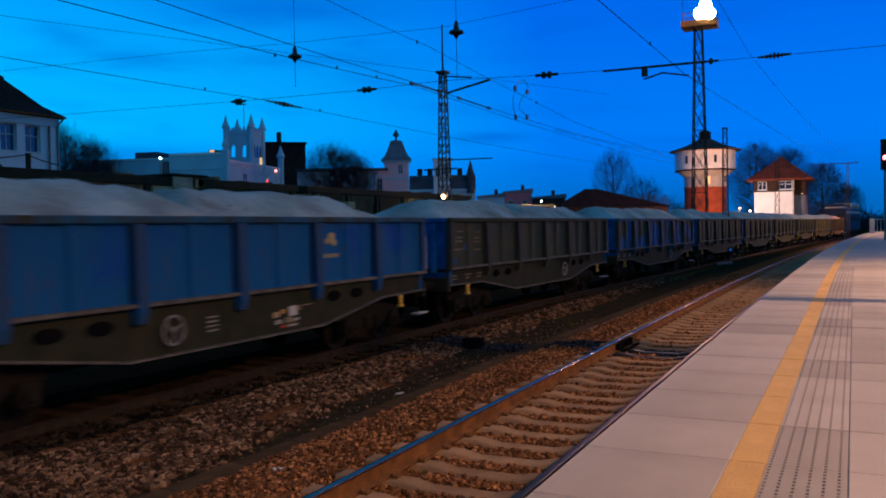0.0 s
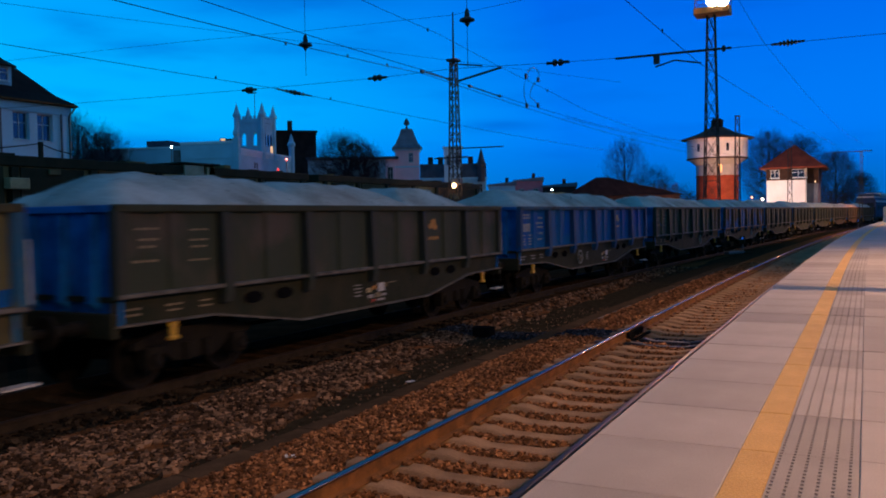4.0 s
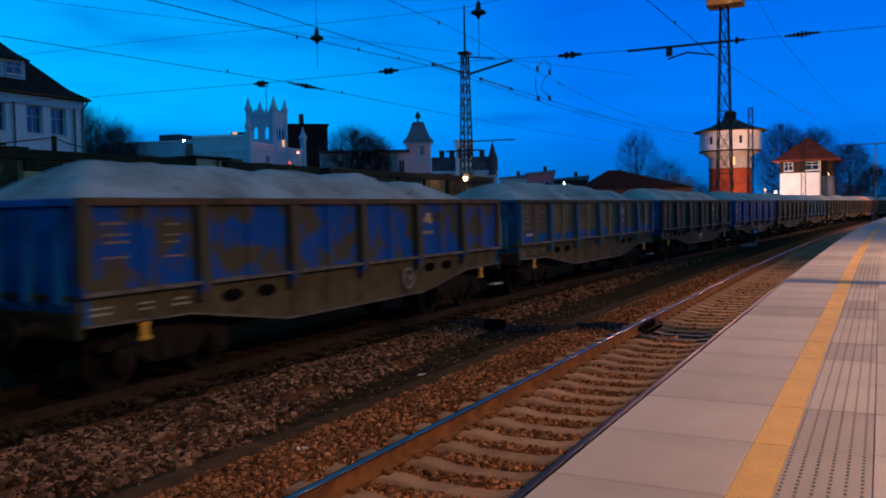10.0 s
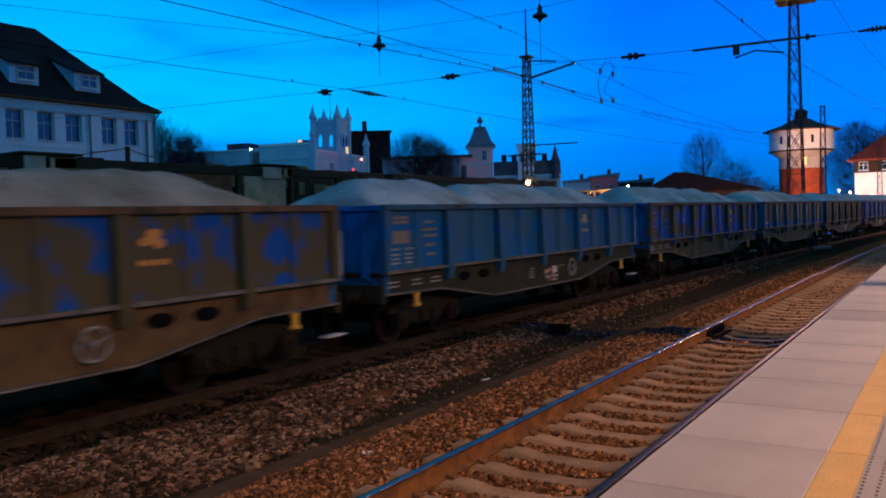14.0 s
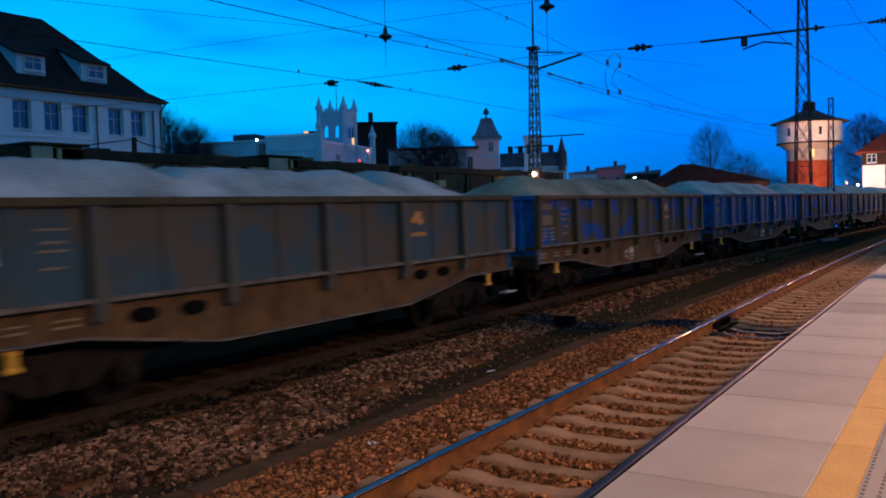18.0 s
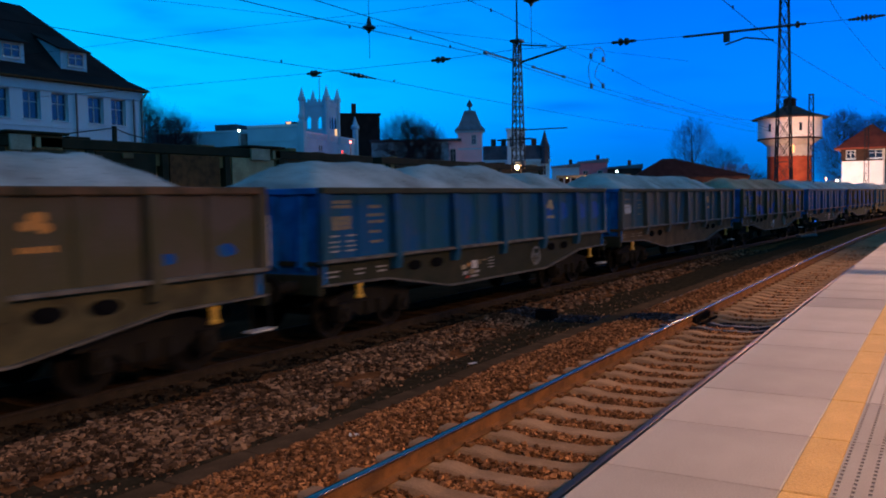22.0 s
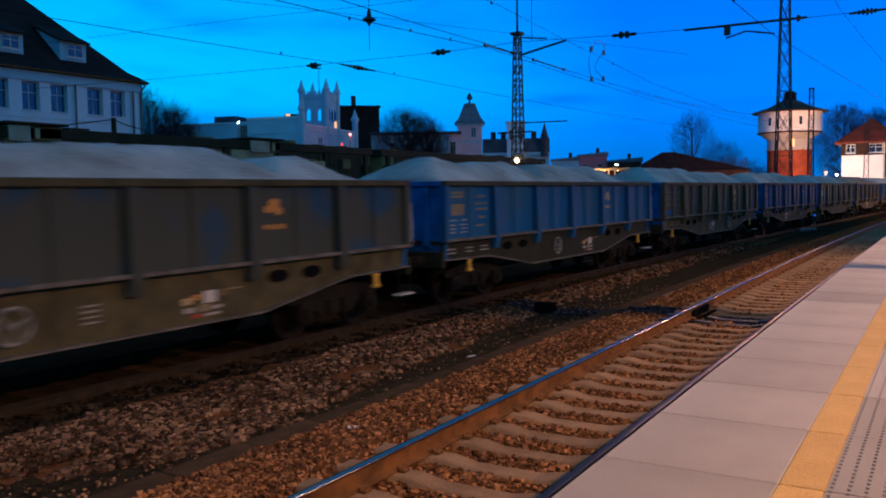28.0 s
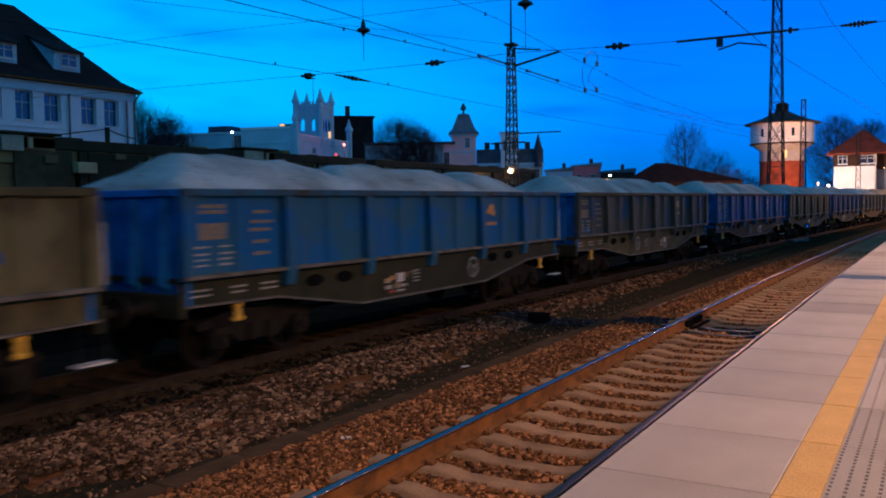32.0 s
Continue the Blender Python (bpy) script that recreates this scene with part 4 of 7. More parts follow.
def bar(parent, y, z, w, hh, m, x=1.379):
    """A row of writing, as bars of word length."""
    r = random.Random(int((y * 31 + z * 17 + w * 7) * 1000))
    n = 1 if w < 0.26 else 2 if w < 0.42 else 3
    cuts = [0.0] + sorted((i + r.uniform(-0.22, 0.22)) / n for i in range(1, n)) + [1.0]
    for a, b in zip(cuts, cuts[1:]):
        ww = (b - a) * w - (0.035 if n > 1 else 0)
        wp("lettering_bar", WG["bar"], m, parent, pose(x, y + (0.5 * (a + b) - 0.5) * w, z) @ Matrix.Diagonal((1, ww, hh * r.uniform(0.85, 1.1), 1)))


WHEELS = []
MIRROR = Matrix.Rotation(math.pi, 4, "Z")


def build_wagon(k):
    base, patch, share, fr, posts, endc, letters, band, label = LOOKS[k]
    rng = random.Random(100 + k)
    side = wagon_paint("wagon_paint", base, patch, share, 1.9 if k in (2, 4) else rng.uniform(0.7, 1.2))
    postm = wagon_paint("wagon_post_paint", posts or tuple(0.5 * v + 0.02 for v in base), base, 0.3, 2.0) if posts or k < 3 else side
    endm = wagon_paint("wagon_end_paint", tuple(1.5 * v for v in endc), tuple(0.9 * v for v in endc), 0.4, 1.5)
    frame_m = M["frame_rust"] if k in (4, 5) else M["frame_brown"] if fr == "brown" else M["frame_dark"]
    top_m = mat("top_rail_paint", (0.15, 0.085, 0.045) if k in (2, 4, 7) else BROWN if fr == "brown" else GREYBLUE if base in (BLUE, GREYBLUE) else CHAR, tuple(0.6 * v for v in BROWN), 0.7, 0, 2.5, 0.45, 50, 0.2)
    w = thing("goods_wagon", label + ", loaded", "goods wagon", None, "wagons of the goods train")
    wp("floor", WG["floor"], frame_m, w)
    near = k > -4
    for sgn in (1, -1):
        turn = Matrix.Identity(4) if sgn == 1 else MIRROR
        wp("side_wall", WG["side_sheet"], side, w, turn)
        wp("top_rail", WG["top_rail"], top_m, w, turn)
        wp("lower_rail", WG["low_rail"], M["ledge"], w, turn)
        wp("side_girder", WG["girder"], frame_m, w, turn)
        wp("girder_flange", WG["girder_flange"], M["ledge"], w, turn)
        e = wp("end_wall", WG["end_wall"], endm, w, turn @ pose(0, HALF - 0.12, 0))
        wp("end_rail", WG["end_rail"], endm, e)
        for x in (-0.95, -0.32, 0.32, 0.95):
            wp("end_post", WG["end_post"], endm, e, pose(x, 0, 0))
        for x in (-0.875, 0.875):
            wp("buffer", WG["buffer"], M["bogie"], w, turn @ pose(x, HALF + 0.06, 1.03))
        wp("buffer_beam", WG["buffer_beam"], M["frame_dark"], w, turn @ pose(0, HALF, 0))
        wp("coupling", WG["coupling"], M["bogie"], w, turn @ pose(0, HALF + 0.05, 1.0))
        if sgn == -1 and not near:
            continue
        for i in range(1, 6):
            wp("post", WG["post"], postm, w, turn @ pose(0, -HALF + i * BAY, 0))
        for y in (-HALF + 0.09, HALF - 0.09):
            wp("corner_post", WG["corner_post"], postm, w, turn @ pose(0, y, 0))
        if sgn == 1 or near:
            wp("handrail", WG["handrail"], M["white"], w, turn @ pose(1.44, HALF + 0.03, 1.5), "pale steel handrail")
        if sgn == -1:
            continue
        for y in (-3.55, -2.75, 2.75, 3.55):
            r = wp("girder_hole", WG["hole_rim"], frame_m, w, pose(1.346, y, 1.19))
            # flat black disc paints the darkness inside the hole
            wp("opening", WG["hole"], M["black"], r)
        for y in (-HALF + 1.05, HALF - 1.05):
            wp("tow_bracket", WG["tow_bracket"], M["yellowpaint"], w, pose(1.36, y, 0.80), "yellow tow bracket")
        for y in (HALF - 0.1,):
            st = wp("footstep", WG["footstep"], M["white"], w, pose(1.38, y, 0.50))
            for dy in (-0.2, 0.2):
                wp("step_hanger", WG["step_hanger"], M["bogie"], st, pose(0, dy, 0.03))
    for y in (-4.55, 4.55):
        f = wp("bogie", WG["bogie_frame"], M["bogie"], w, pose(0, y, 0))
        for dy in (-0.9, 0.9):
            if near:
                wp("axle_box", WG["axle_box"], M["bogie"], f, pose(1.02, dy, 0))
            ws = wp("wheelset", WG["wheelset"], M["wheel"], f, pose(0, dy, 0.46))
            WHEELS.append((ws, dy, k))
        for dy in (-0.2, 0.2):
            wp("spring", WG["spring"], M["bogie"], f, pose(1.06, dy, 0))
    wp("air_tank", WG["air_tank"], M["bogie"], w)
    wp("centre_sill", WG["centre_sill"], M["bogie"], w)
    wp("brake_rod", WG["brake_rod"], M["bogie"], w)
    if not near:
        return w
    # handwheel, plates and rows of small writing
    white = M["letter_white"] if base[2] > 0.12 or letters > 2 else M["letter"]
    if (letters != 1 or k in (-2, 2)) and k not in (0, 5):
        wp("handwheel", WG["handwheel"], M["wheelpaint"], w, pose(1.43, {-1: -1.5, 9: -1.65, 8: -0.9}.get(k, 1.7), 1.03), "pale brake handwheel")
    if letters >= 2 or k in (1, 2, 5):
        em = M["orangepaint"] if k in (0, 4, 5, 7, 9, 10) else M["cream"]
        wp("emblem", WG["emblem"], em, w, pose(1.38, 2.66, 2.22) @ Matrix.Diagonal((1, 1.0, 1.05, 1)), "faded emblem")
        for q in range(5):
            bar(w, 2.66 - 0.2 + 0.1 * q, 1.96, 0.075, 0.075, em)
    if letters >= 3:
        y0 = -HALF + 0.55
        for dz, wd in ((2.44, 0.5), (2.36, 0.52), (2.16, 0.55), (2.08, 0.52), (2.0, 0.52)):
            bar(w, y0 + 0.03, dz, wd, 0.075 if dz < 2.2 else 0.055, M["letter_white"] if k < 3 else M["letter"])
        for yy in (y0 - 0.17, y0 + 0.28):
            for dz in (1.86, 1.76, 1.68, 1.60):
                bar(w, yy + rng.uniform(-0.02, 0.02), dz, rng.uniform(0.2, 0.32), 0.03, white)
        for dz, wd in ((2.35, 0.35), (2.2, 0.5), (2.08, 0.48), (1.9, 0.34), (1.72, 0.34)):
            bar(w, y0 + 1.02 + rng.uniform(-0.06, 0.06), dz, wd, 0.05, M["letter_white"] if k < 3 else M["letter"])
    elif letters:
        for dz in (2.35, 2.2, 2.1, 1.9):
            bar(w, -HALF + 0.6 + rng.uniform(-0.05, 0.05), dz, rng.uniform(0.3, 0.5), 0.035, M["letter"])
            bar(w, -HALF + 1.6, dz - 0.03, rng.uniform(0.25, 0.45), 0.03, M["letter"])
    # writing on the girder
    for yy in (-HALF + 0.35, -HALF + 1.1, -HALF + 1.75):
        for dz in (1.25, 1.17):
            bar(w, yy, dz, rng.uniform(0.22, 0.4), 0.03, white, 1.347)
    if letters > 1:
        yc = {-1: 1.35, 0: 0.3, 9: 1.25, 8: 1.3, 6: -1.3, 10: -1.1, 3: 0.7}.get(k, -0.4)
        for dy, z, wd, hh, m_ in ((-0.34, 1.0, 0.17, 0.09, "cream"), (-0.16, 1.04, 0.12, 0.08, "orangepaint"), (0.1, 1.03, 0.24, 0.17, "white"), (0.31, 1.06, 0.1, 0.09, "tan"), (-0.3, 0.87, 0.2, 0.07, "letter_white"), (-0.02, 0.88, 0.2, 0.10, "letter"), (0.2, 0.87, 0.2, 0.05, "letter_white"), (-0.2, 0.78, 0.14, 0.05, "redpaint"), (0.1, 0.78, 0.3, 0.04, "letter_white"), (0.56, 1.1, 0.3, 0.02, "letter")):
            wp("plate", WG["bar"], M[m_], w, pose(1.347, yc + dy + rng.uniform(-0.02, 0.02), z) @ Matrix.Diagonal((1, wd, hh, 1)))
    for i in range(4):
        if letters > 1:
            bar(w, -0.45 if k not in (-1, 8, 9) else -0.6, 0.92 + 0.07 * i, 0.24, 0.025, M["wheelpaint"], 1.347)
    if band:
        band_m = FLAT.setdefault("band", wagon_paint("blue_band", DEEP, BLUE, 0.4, 2))
        for i in range(12):
            y0, y1 = -HALF + i * BAY / 2 + (0.17 if i % 2 == 0 else 0.11), -HALF + (i + 1) * BAY / 2 - (0.11 if i % 2 == 0 else 0.17)
            if i == 7:
                y0 = y1 - 0.3
            hh = {7: 0.22, 9: 0.16, 10: 0.34, 11: 0.2}.get(i, rng.uniform(0.2, 0.27))
            n = 7
            bm = B()
            up = [bm.verts.new((0, y0 + (y1 - y0) * q / n, 1.49 + hh * (1 + 0.25 * noise.noise((q * 0.9, i * 3.1, 2))))) for q in range(n + 1)]
            bm.faces.new([bm.verts.new((0, y1, 1.485)), *up[::-1], bm.verts.new((0, y0, 1.485))][::-1])
            part("painted_band", bm, band_m, w, "", pose(1.3775, 0, 0))
    if k == 7:
        wp("paint_strip", WG["bar"], M["tan"], w, pose(1.3775, 0.5, 2.0) @ Matrix.Diagonal((1, 0.3, 0.95, 1)))
        wp("paint_strip", WG["bar"], M["tan"], w, pose(1.3775, -1.35, 2.05) @ Matrix.Diagonal((1, 0.45, 0.85, 1)))
    patches = {5: [(-HALF + 0.6, 2.05, 0.7, 0.3, "white")], 6: [(2.4, 2.05, 0.8, 0.42, "deep"), (3.4, 2.08, 0.7, 0.5, "deep"), (4.6, 2.05, 0.8, 0.45, "deep"), (5.6, 2.08, 0.8, 0.5, "deep")], 7: [(-HALF + 0.8, 1.62, 0.95, 0.16, "deep"), (4.5, 1.72, 0.3, 0.16, "deep"), (5.6, 1.78, 0.35, 0.2, "deep")], 8: [], 9: [(-HALF + 0.9, 1.6, 0.7, 0.14, "deep"), (-HALF - 0.0, 1.6, 0.1, 0.1, "deep")], -2: [(-HALF + 1.0, 1.95, 0.3, 0.16, "deep"), (-HALF + 0.3, 1.62, 0.3, 0.2, "deep")], 1: [(-HALF + 1.0, 1.82, 0.5, 0.14, "deep"), (-HALF + 0.8, 1.70, 0.6, 0.08, "white")], 11: [(4.9, 1.9, 0.5, 0.2, "deep")]}
    for y, z, wd, hh, c in patches.get(k, []):
        m_ = {"white": M["white"], "orange": M["cream"]}.get(c) or FLAT.setdefault("band", wagon_paint("blue_band", DEEP, BLUE, 0.4, 2))
        bm = B()
        n = 14
        bm.faces.new([bm.verts.new((0, wd / 2 * math.cos(2 * math.pi * i / n) ** 1 * rng.uniform(0.8, 1.15), hh / 2 * (1 if math.sin(2 * math.pi * i / n) > 0 else -1) * abs(math.sin(2 * math.pi * i / n)) ** 0.6 * rng.uniform(0.85, 1.1))) for i in range(n)])
        part("paint_patch", bm, m_, w, "", pose(1.3785, y, z))
    return w


def build_load(k):
    """Heaped crushed rock: two or three overlapping mounds, falling to the walls."""
    rng = random.Random(50 + k * 3)
    heaps = {
        -1: [(-5.2, -1.7, 0.58), (0.0, 3.7, 0.52)], 0: [(-5.2, -2.6, 0.56), (-1.4, 0.9, 0.50), (2.7, 3.8, 0.50)],
        1: [(-5.2, 1.5, 0.58), (3.2, 3.9, 0.46)], 2: [(-5.0, 1.4, 0.62), (2.7, 3.7, 0.46)],
        3: [(-5.2, -3.4, 0.62), (-1.8, 1.1, 0.55), (2.8, 3.9, 0.53)], 4: [(-5.2, -2.0, 0.56), (-0.6, 3.8, 0.58)],
        5: [(-5.2, -3.1, 0.55), (-1.8, 1.3, 0.58), (3.0, 3.9, 0.48)], 6: [(-5.2, -3.4, 0.59), (-1.7, 1.4, 0.56), (3.1, 3.9, 0.48)],
        7: [(-5.2, -0.7, 0.62), (1.2, 3.8, 0.52)], 8: [(-5.2, -2.0, 0.56), (-0.2, 3.8, 0.52)],
        9: [(-5.2, 2.2, 0.58), (3.8, 4.1, 0.47)], 10: [(-5.2, -2.9, 0.61), (-1.4, 1.6, 0.55), (3.2, 3.9, 0.50)],
    }.get(k)
    if heaps is None:
        a, b = rng.uniform(-2.6, -0.4), rng.uniform(0.6, 1.6)
        heaps = [(-5.2, a, rng.uniform(0.5, 0.6)), (a + b + 0.8, 3.8, rng.uniform(0.44, 0.54))]
    bm = B()
    nx, ny = 26, 130
    rows = []
    for j in range(ny + 1):
        y = -HALF + 0.16 + (BODY - 0.32) * j / ny
        row = []
        crest = 0.10 * noise.noise((y * 0.75, k * 2.3, 1)) + 0.05 * noise.noise((y * 2.2, k * 1.3, 5))
        drift = 0.22 * noise.noise((y * 0.6, k * 3.7, 8))
        for i in range(nx + 1):
            x = -1.30 + 2.60 * i / nx
            z = -0.2
            wob = 0.5 * noise.noise((x * 0.9, y * 0.6, k * 1.7))
            for n_, (a, b, hh) in enumerate(heaps):
                out = max(0.0, (a - y) * 1.1, (y - b - 0.25) * 1.25)
                z = max(z, hh + 0.02 + crest - 0.52 * math.sqrt((out + wob * 0.3) ** 2 + 0.03) + 0.09)
            c = (1.36 - math.sqrt((x - drift) ** 2 + 0.02)) * 0.56
            z = 0.5 * (z + c - math.sqrt((z - c) ** 2 + 0.002))
            z = max(z, -0.12 + 0.04 * noise.noise((x * 2, y * 2, k)))
            z += 0.045 * noise.noise((x * 1.5, y * 1.5, k * 3.1)) + 0.03 * noise.noise((x * 4, y * 4, k)) + 0.016 * noise.noise((x * 11, y * 11, k * 2))
            row.append(bm.verts.new((x, y, 2.62 + z)))
        rows.append(row)
    for a, b in zip(rows, rows[1:]):
        for i in range(nx):
            bm.faces.new((a[i], a[i + 1], b[i + 1], b[i]))
    edge = [r[0] for r in rows] + rows[-1][1:] + [r[-1] for r in rows[::-1]][1:] + rows[0][::-1][1:-1]
    low = [bm.verts.new((v.co.x, v.co.y, 1.46)) for v in edge]
    for i in range(len(edge)):
        bm.faces.new((edge[i], low[i], low[(i + 1) % len(edge)], edge[(i + 1) % len(edge)]))
    for f in bm.faces:
        f.smooth = True
    bmesh.ops.recalc_face_normals(bm, faces=bm.faces[:])
    lumps = []
    for _ in range(600 if k > -3 else 0):
        r_, c_ = rng.randrange(2, ny - 1), rng.randrange(1, nx)
        lumps.append((rows[r_][c_].co + Vector((rng.uniform(-0.05, 0.05), rng.uniform(-0.05, 0.05), 0.008)), rng.uniform(0.012, 0.032)))
    rock = M["load_brown"] if k in (4, 11) else M["load"]
    me = mesh_of("gravel_load", bm, rock)
    load = tagged(new("gravel_load", me), ("brownish crushed rock" if k in (4, 11) else "pale grey crushed rock") + " heaped in mounds in a goods wagon", "gravel load", "loads of the goods train")
    if lumps:
        verts, faces = [], []
        for p, r in lumps:
            n0 = len(verts)
            for sx, sy, sz in ((1, 0, 0), (0, 1, 0), (-1, 0, 0), (0, -1, 0), (0.2, 0.1, 0.8), (0, 0, -0.6)):
                verts.append((p.x + sx * r * rng.uniform(0.6, 1.2), p.y + sy * r * rng.uniform(0.6, 1.2), p.z + sz * r * rng.uniform(0.6, 1.1)))
            for a in range(4):
                b = (a + 1) % 4
                faces += [(n0 + a, n0 + b, n0 + 4), (n0 + b, n0 + a, n0 + 5)]
        me = bpy.data.meshes.new("loose_rock")
        me.from_pydata(verts, [], faces)
        me.materials.append(rock)
        lump = new("loose_rock", me)
        lump.parent = load
        tagged(lump, kind="stuff")
    return load


WAGONS = {k: (build_wagon(k), build_load(k)) for k in sorted(LOOKS)}


def build_locomotive():
    t = thing("locomotive", "dark blue electric locomotive with pale cab edge hauling the train", "locomotive")
    L = 7.9
    bm = B()
    prism(bm, [(-1.48, 1.15), (1.48, 1.15), (1.48, 3.7), (1.2, 4.2), (-1.2, 4.2), (-1.48, 3.7)], 1, -L, L)
    part("body", bm, M["loco"], t)
    part("roof", bx(-1.25, 1.25, -L - 0.05, L + 0.05, 4.15, 4.42, bevel=0.08), M["loco_light"], t)
    part("roof_hood", bx(-1.2, 1.2, -L + 0.6, -1.0, 4.42, 4.85, bevel=0.12), M["loco"], t)
    # pale box added to stand for the lamplit strip along the roof
    part("roof_hood", bx(-1.0, 1.38, -1.0, L - 0.3, 4.42, 5.0, bevel=0.1), M["loco_light"], t, "roof housing coloured pale as a lamplit strip")
    part("frame", bx(-1.40, 1.40, -L, L, 0.85, 1.14, bevel=0.02), M["frame_dark"], t)
    part("cantrail", bx(1.482, 1.50, -L, L, 3.45, 3.76), M["loco_light"], t, "pale stripe under the roof")
    for sgn in (-1, 1):
        for x in (-0.75, 0.75):
            part("windscreen", bx(x - 0.5, x + 0.5, sgn * L - 0.02, sgn * L + 0.02, 2.6, 3.4, bevel=0.01), M["glass"], t)
        for x in (-1.0, 1.0):
            part("headlight", tube(B(), (x, sgn * L, 1.65), (x, sgn * (L + 0.06), 1.65), 0.11, None, 12), M["white"], t)
        for x in (-0.875, 0.875):
            part("buffer", tube(B(), (x, sgn * L, 1.05), (x, sgn * (L + 0.6), 1.05), 0.2, None, 12), M["bogie"], t)
    for y in (-5.2, -2.6, 0, 2.6, 5.2):
        part("side_grille", bx(1.482, 1.496, y - 0.7, y + 0.7, 2.3, 2.95), M["frame_dark"], t)
    for y in (-4.6, 4.6):
        f = part("bogie", bx(-1.15, 1.15, -2.2, 2.2, 0.42, 0.8, bevel=0.05), M["bogie"], t, "", pose(0, y, 0))
        for dy in (-1.6, 0, 1.6):
            bm = B()
            for x in (-0.76, 0.76):
                tube(bm, (x - 0.06, 0, 0), (x + 0.06, 0, 0), 0.6, None, 24)
            part("wheelset", bm, M["wheel"], f, "", pose(0, dy, 0.6))
    for y in (-5.0, 5.0):
        bm = B()
        for x in (-0.5, 0.5):
            tube(bm, (x, -0.9, 4.4), (x, 0.9, 5.15 if y > 0 else 4.57), 0.03, None, 6)
            tube(bm, (x, 0.9, 5.15 if y > 0 else 4.57), (x * 0.8, -0.4, 5.15 if y > 0 else 4.65), 0.025, None, 6)
        tube(bm, (-0.85, -0.4, 5.17 if y > 0 else 4.67), (0.85, -0.4, 5.17 if y > 0 else 4.67), 0.03, None, 6)
        part("pantograph", bm, M["mast"], t, "", pose(0, y, 0))
    return t


LOCO = build_locomotive()


# ---------------------------------------------------------------- masts and wires
def lattice(parent, foot, top, height, z0, m, bays, leg=0.035, name="leg"):
    """Four tapering legs and crossed lacing."""
    def at(f, sx, sy):
        w = foot + (top - foot) * f
        return Vector((sx * w, sy * w, z0 + height * f))
    for sx, sy in ((-1, -1), (1, -1), (1, 1), (-1, 1)):
        part(name, tube(B(), at(0, sx, sy), at(1, sx, sy), leg, leg * 0.8, 6), m, parent)
    cs = [(-1, -1), (1, -1), (1, 1), (-1, 1)]
    for k in range(4):
        bm = B()
        a, b = cs[k], cs[(k + 1) % 4]
        for i in range(bays):
            f, g = i / bays, (i + 1) / bays
            tube(bm, at(f, *a), at(g, *b), leg * 0.45, None, 4, False)
            tube(bm, at(f, *b), at(g, *a), leg * 0.45, None, 4, False)
        for i in range(0, bays + 1, 3):
            tube(bm, at(i / bays, *a), at(i / bays, *b), leg * 0.5, None, 4, False)
        tagged(part("lacing", bm, m, parent), kind="stuff")


def insulator(parent, p, q, r=0.07, n=5):
    """A ribbed spindle, fattest in the middle."""
    p, q = Vector(p), Vector(q)
    bm = B()
    prof = [(0.25, -0.5), (0.4, -0.42)]
    for i in range(n):
        f = (i + 0.5) / n - 0.5
        big = 1.5 - 1.7 * abs(f) * 1.6
        prof += [(0.45, f - 0.45 / n), (max(big, 0.5), f - 0.2 / n), (max(big, 0.5) * 0.9, f + 0.2 / n), (0.45, f + 0.45 / n)]
    prof += [(0.4, 0.42), (0.25, 0.5)]
    lathe(bm, [(a * r, z * (q - p).length) for a, z in prof], 12)
    m = Matrix.Translation((p + q) / 2) @ (q - p).to_track_quat("Z", "Y").to_matrix().to_4x4()
    part("insulator", bm, M["insulator"], parent, "", m)


def build_span_mast(x, y, height):
    t = thing("catenary_mast", "lattice steel overhead-line mast with a lamp", "catenary mast", pose(x, y, -0.6))
    lattice(t, 0.27, 0.115, height + 0.6, 0, M["mast"], 16)
    part("foundation", bx(-0.5, 0.5, -0.5, 0.5, -0.3, 0.25, bevel=0.03), M["rim_concrete"], t)
    part("tip_pole", tube(B(), (0, 0, height + 0.5), (0, 0, height + 2.6), 0.05, 0.03, 8), M["mast"], t)
    part("top_plate", bx(-0.22, 0.22, -0.22, 0.22, height + 0.58, height + 0.68), M["mast"], t)
    part("bracket", bx(-0.95, 0.6, -0.03, 0.03, 5.1, 5.16), M["mast"], t)
    part("side_arm", tube(B(), (0.2, 0, 5.5), (2.3, -0.3, 5.45), 0.025, None, 6), M["mast"], t)
    h_ = part("lamp_head", bx(0.05, 0.45, -0.5, -0.2, 4.0, 4.25, bevel=0.04), M["steel"], t)
    bm = B()
    bmesh.ops.create_uvsphere(bm, u_segments=14, v_segments=8, radius=0.09, matrix=Matrix.Translation((0.2, -0.55, 3.95)))
    part("bulb", bm, M["lampwarm"], h_)
    return t


build_span_mast(-15.3, 31.5, 8.5)


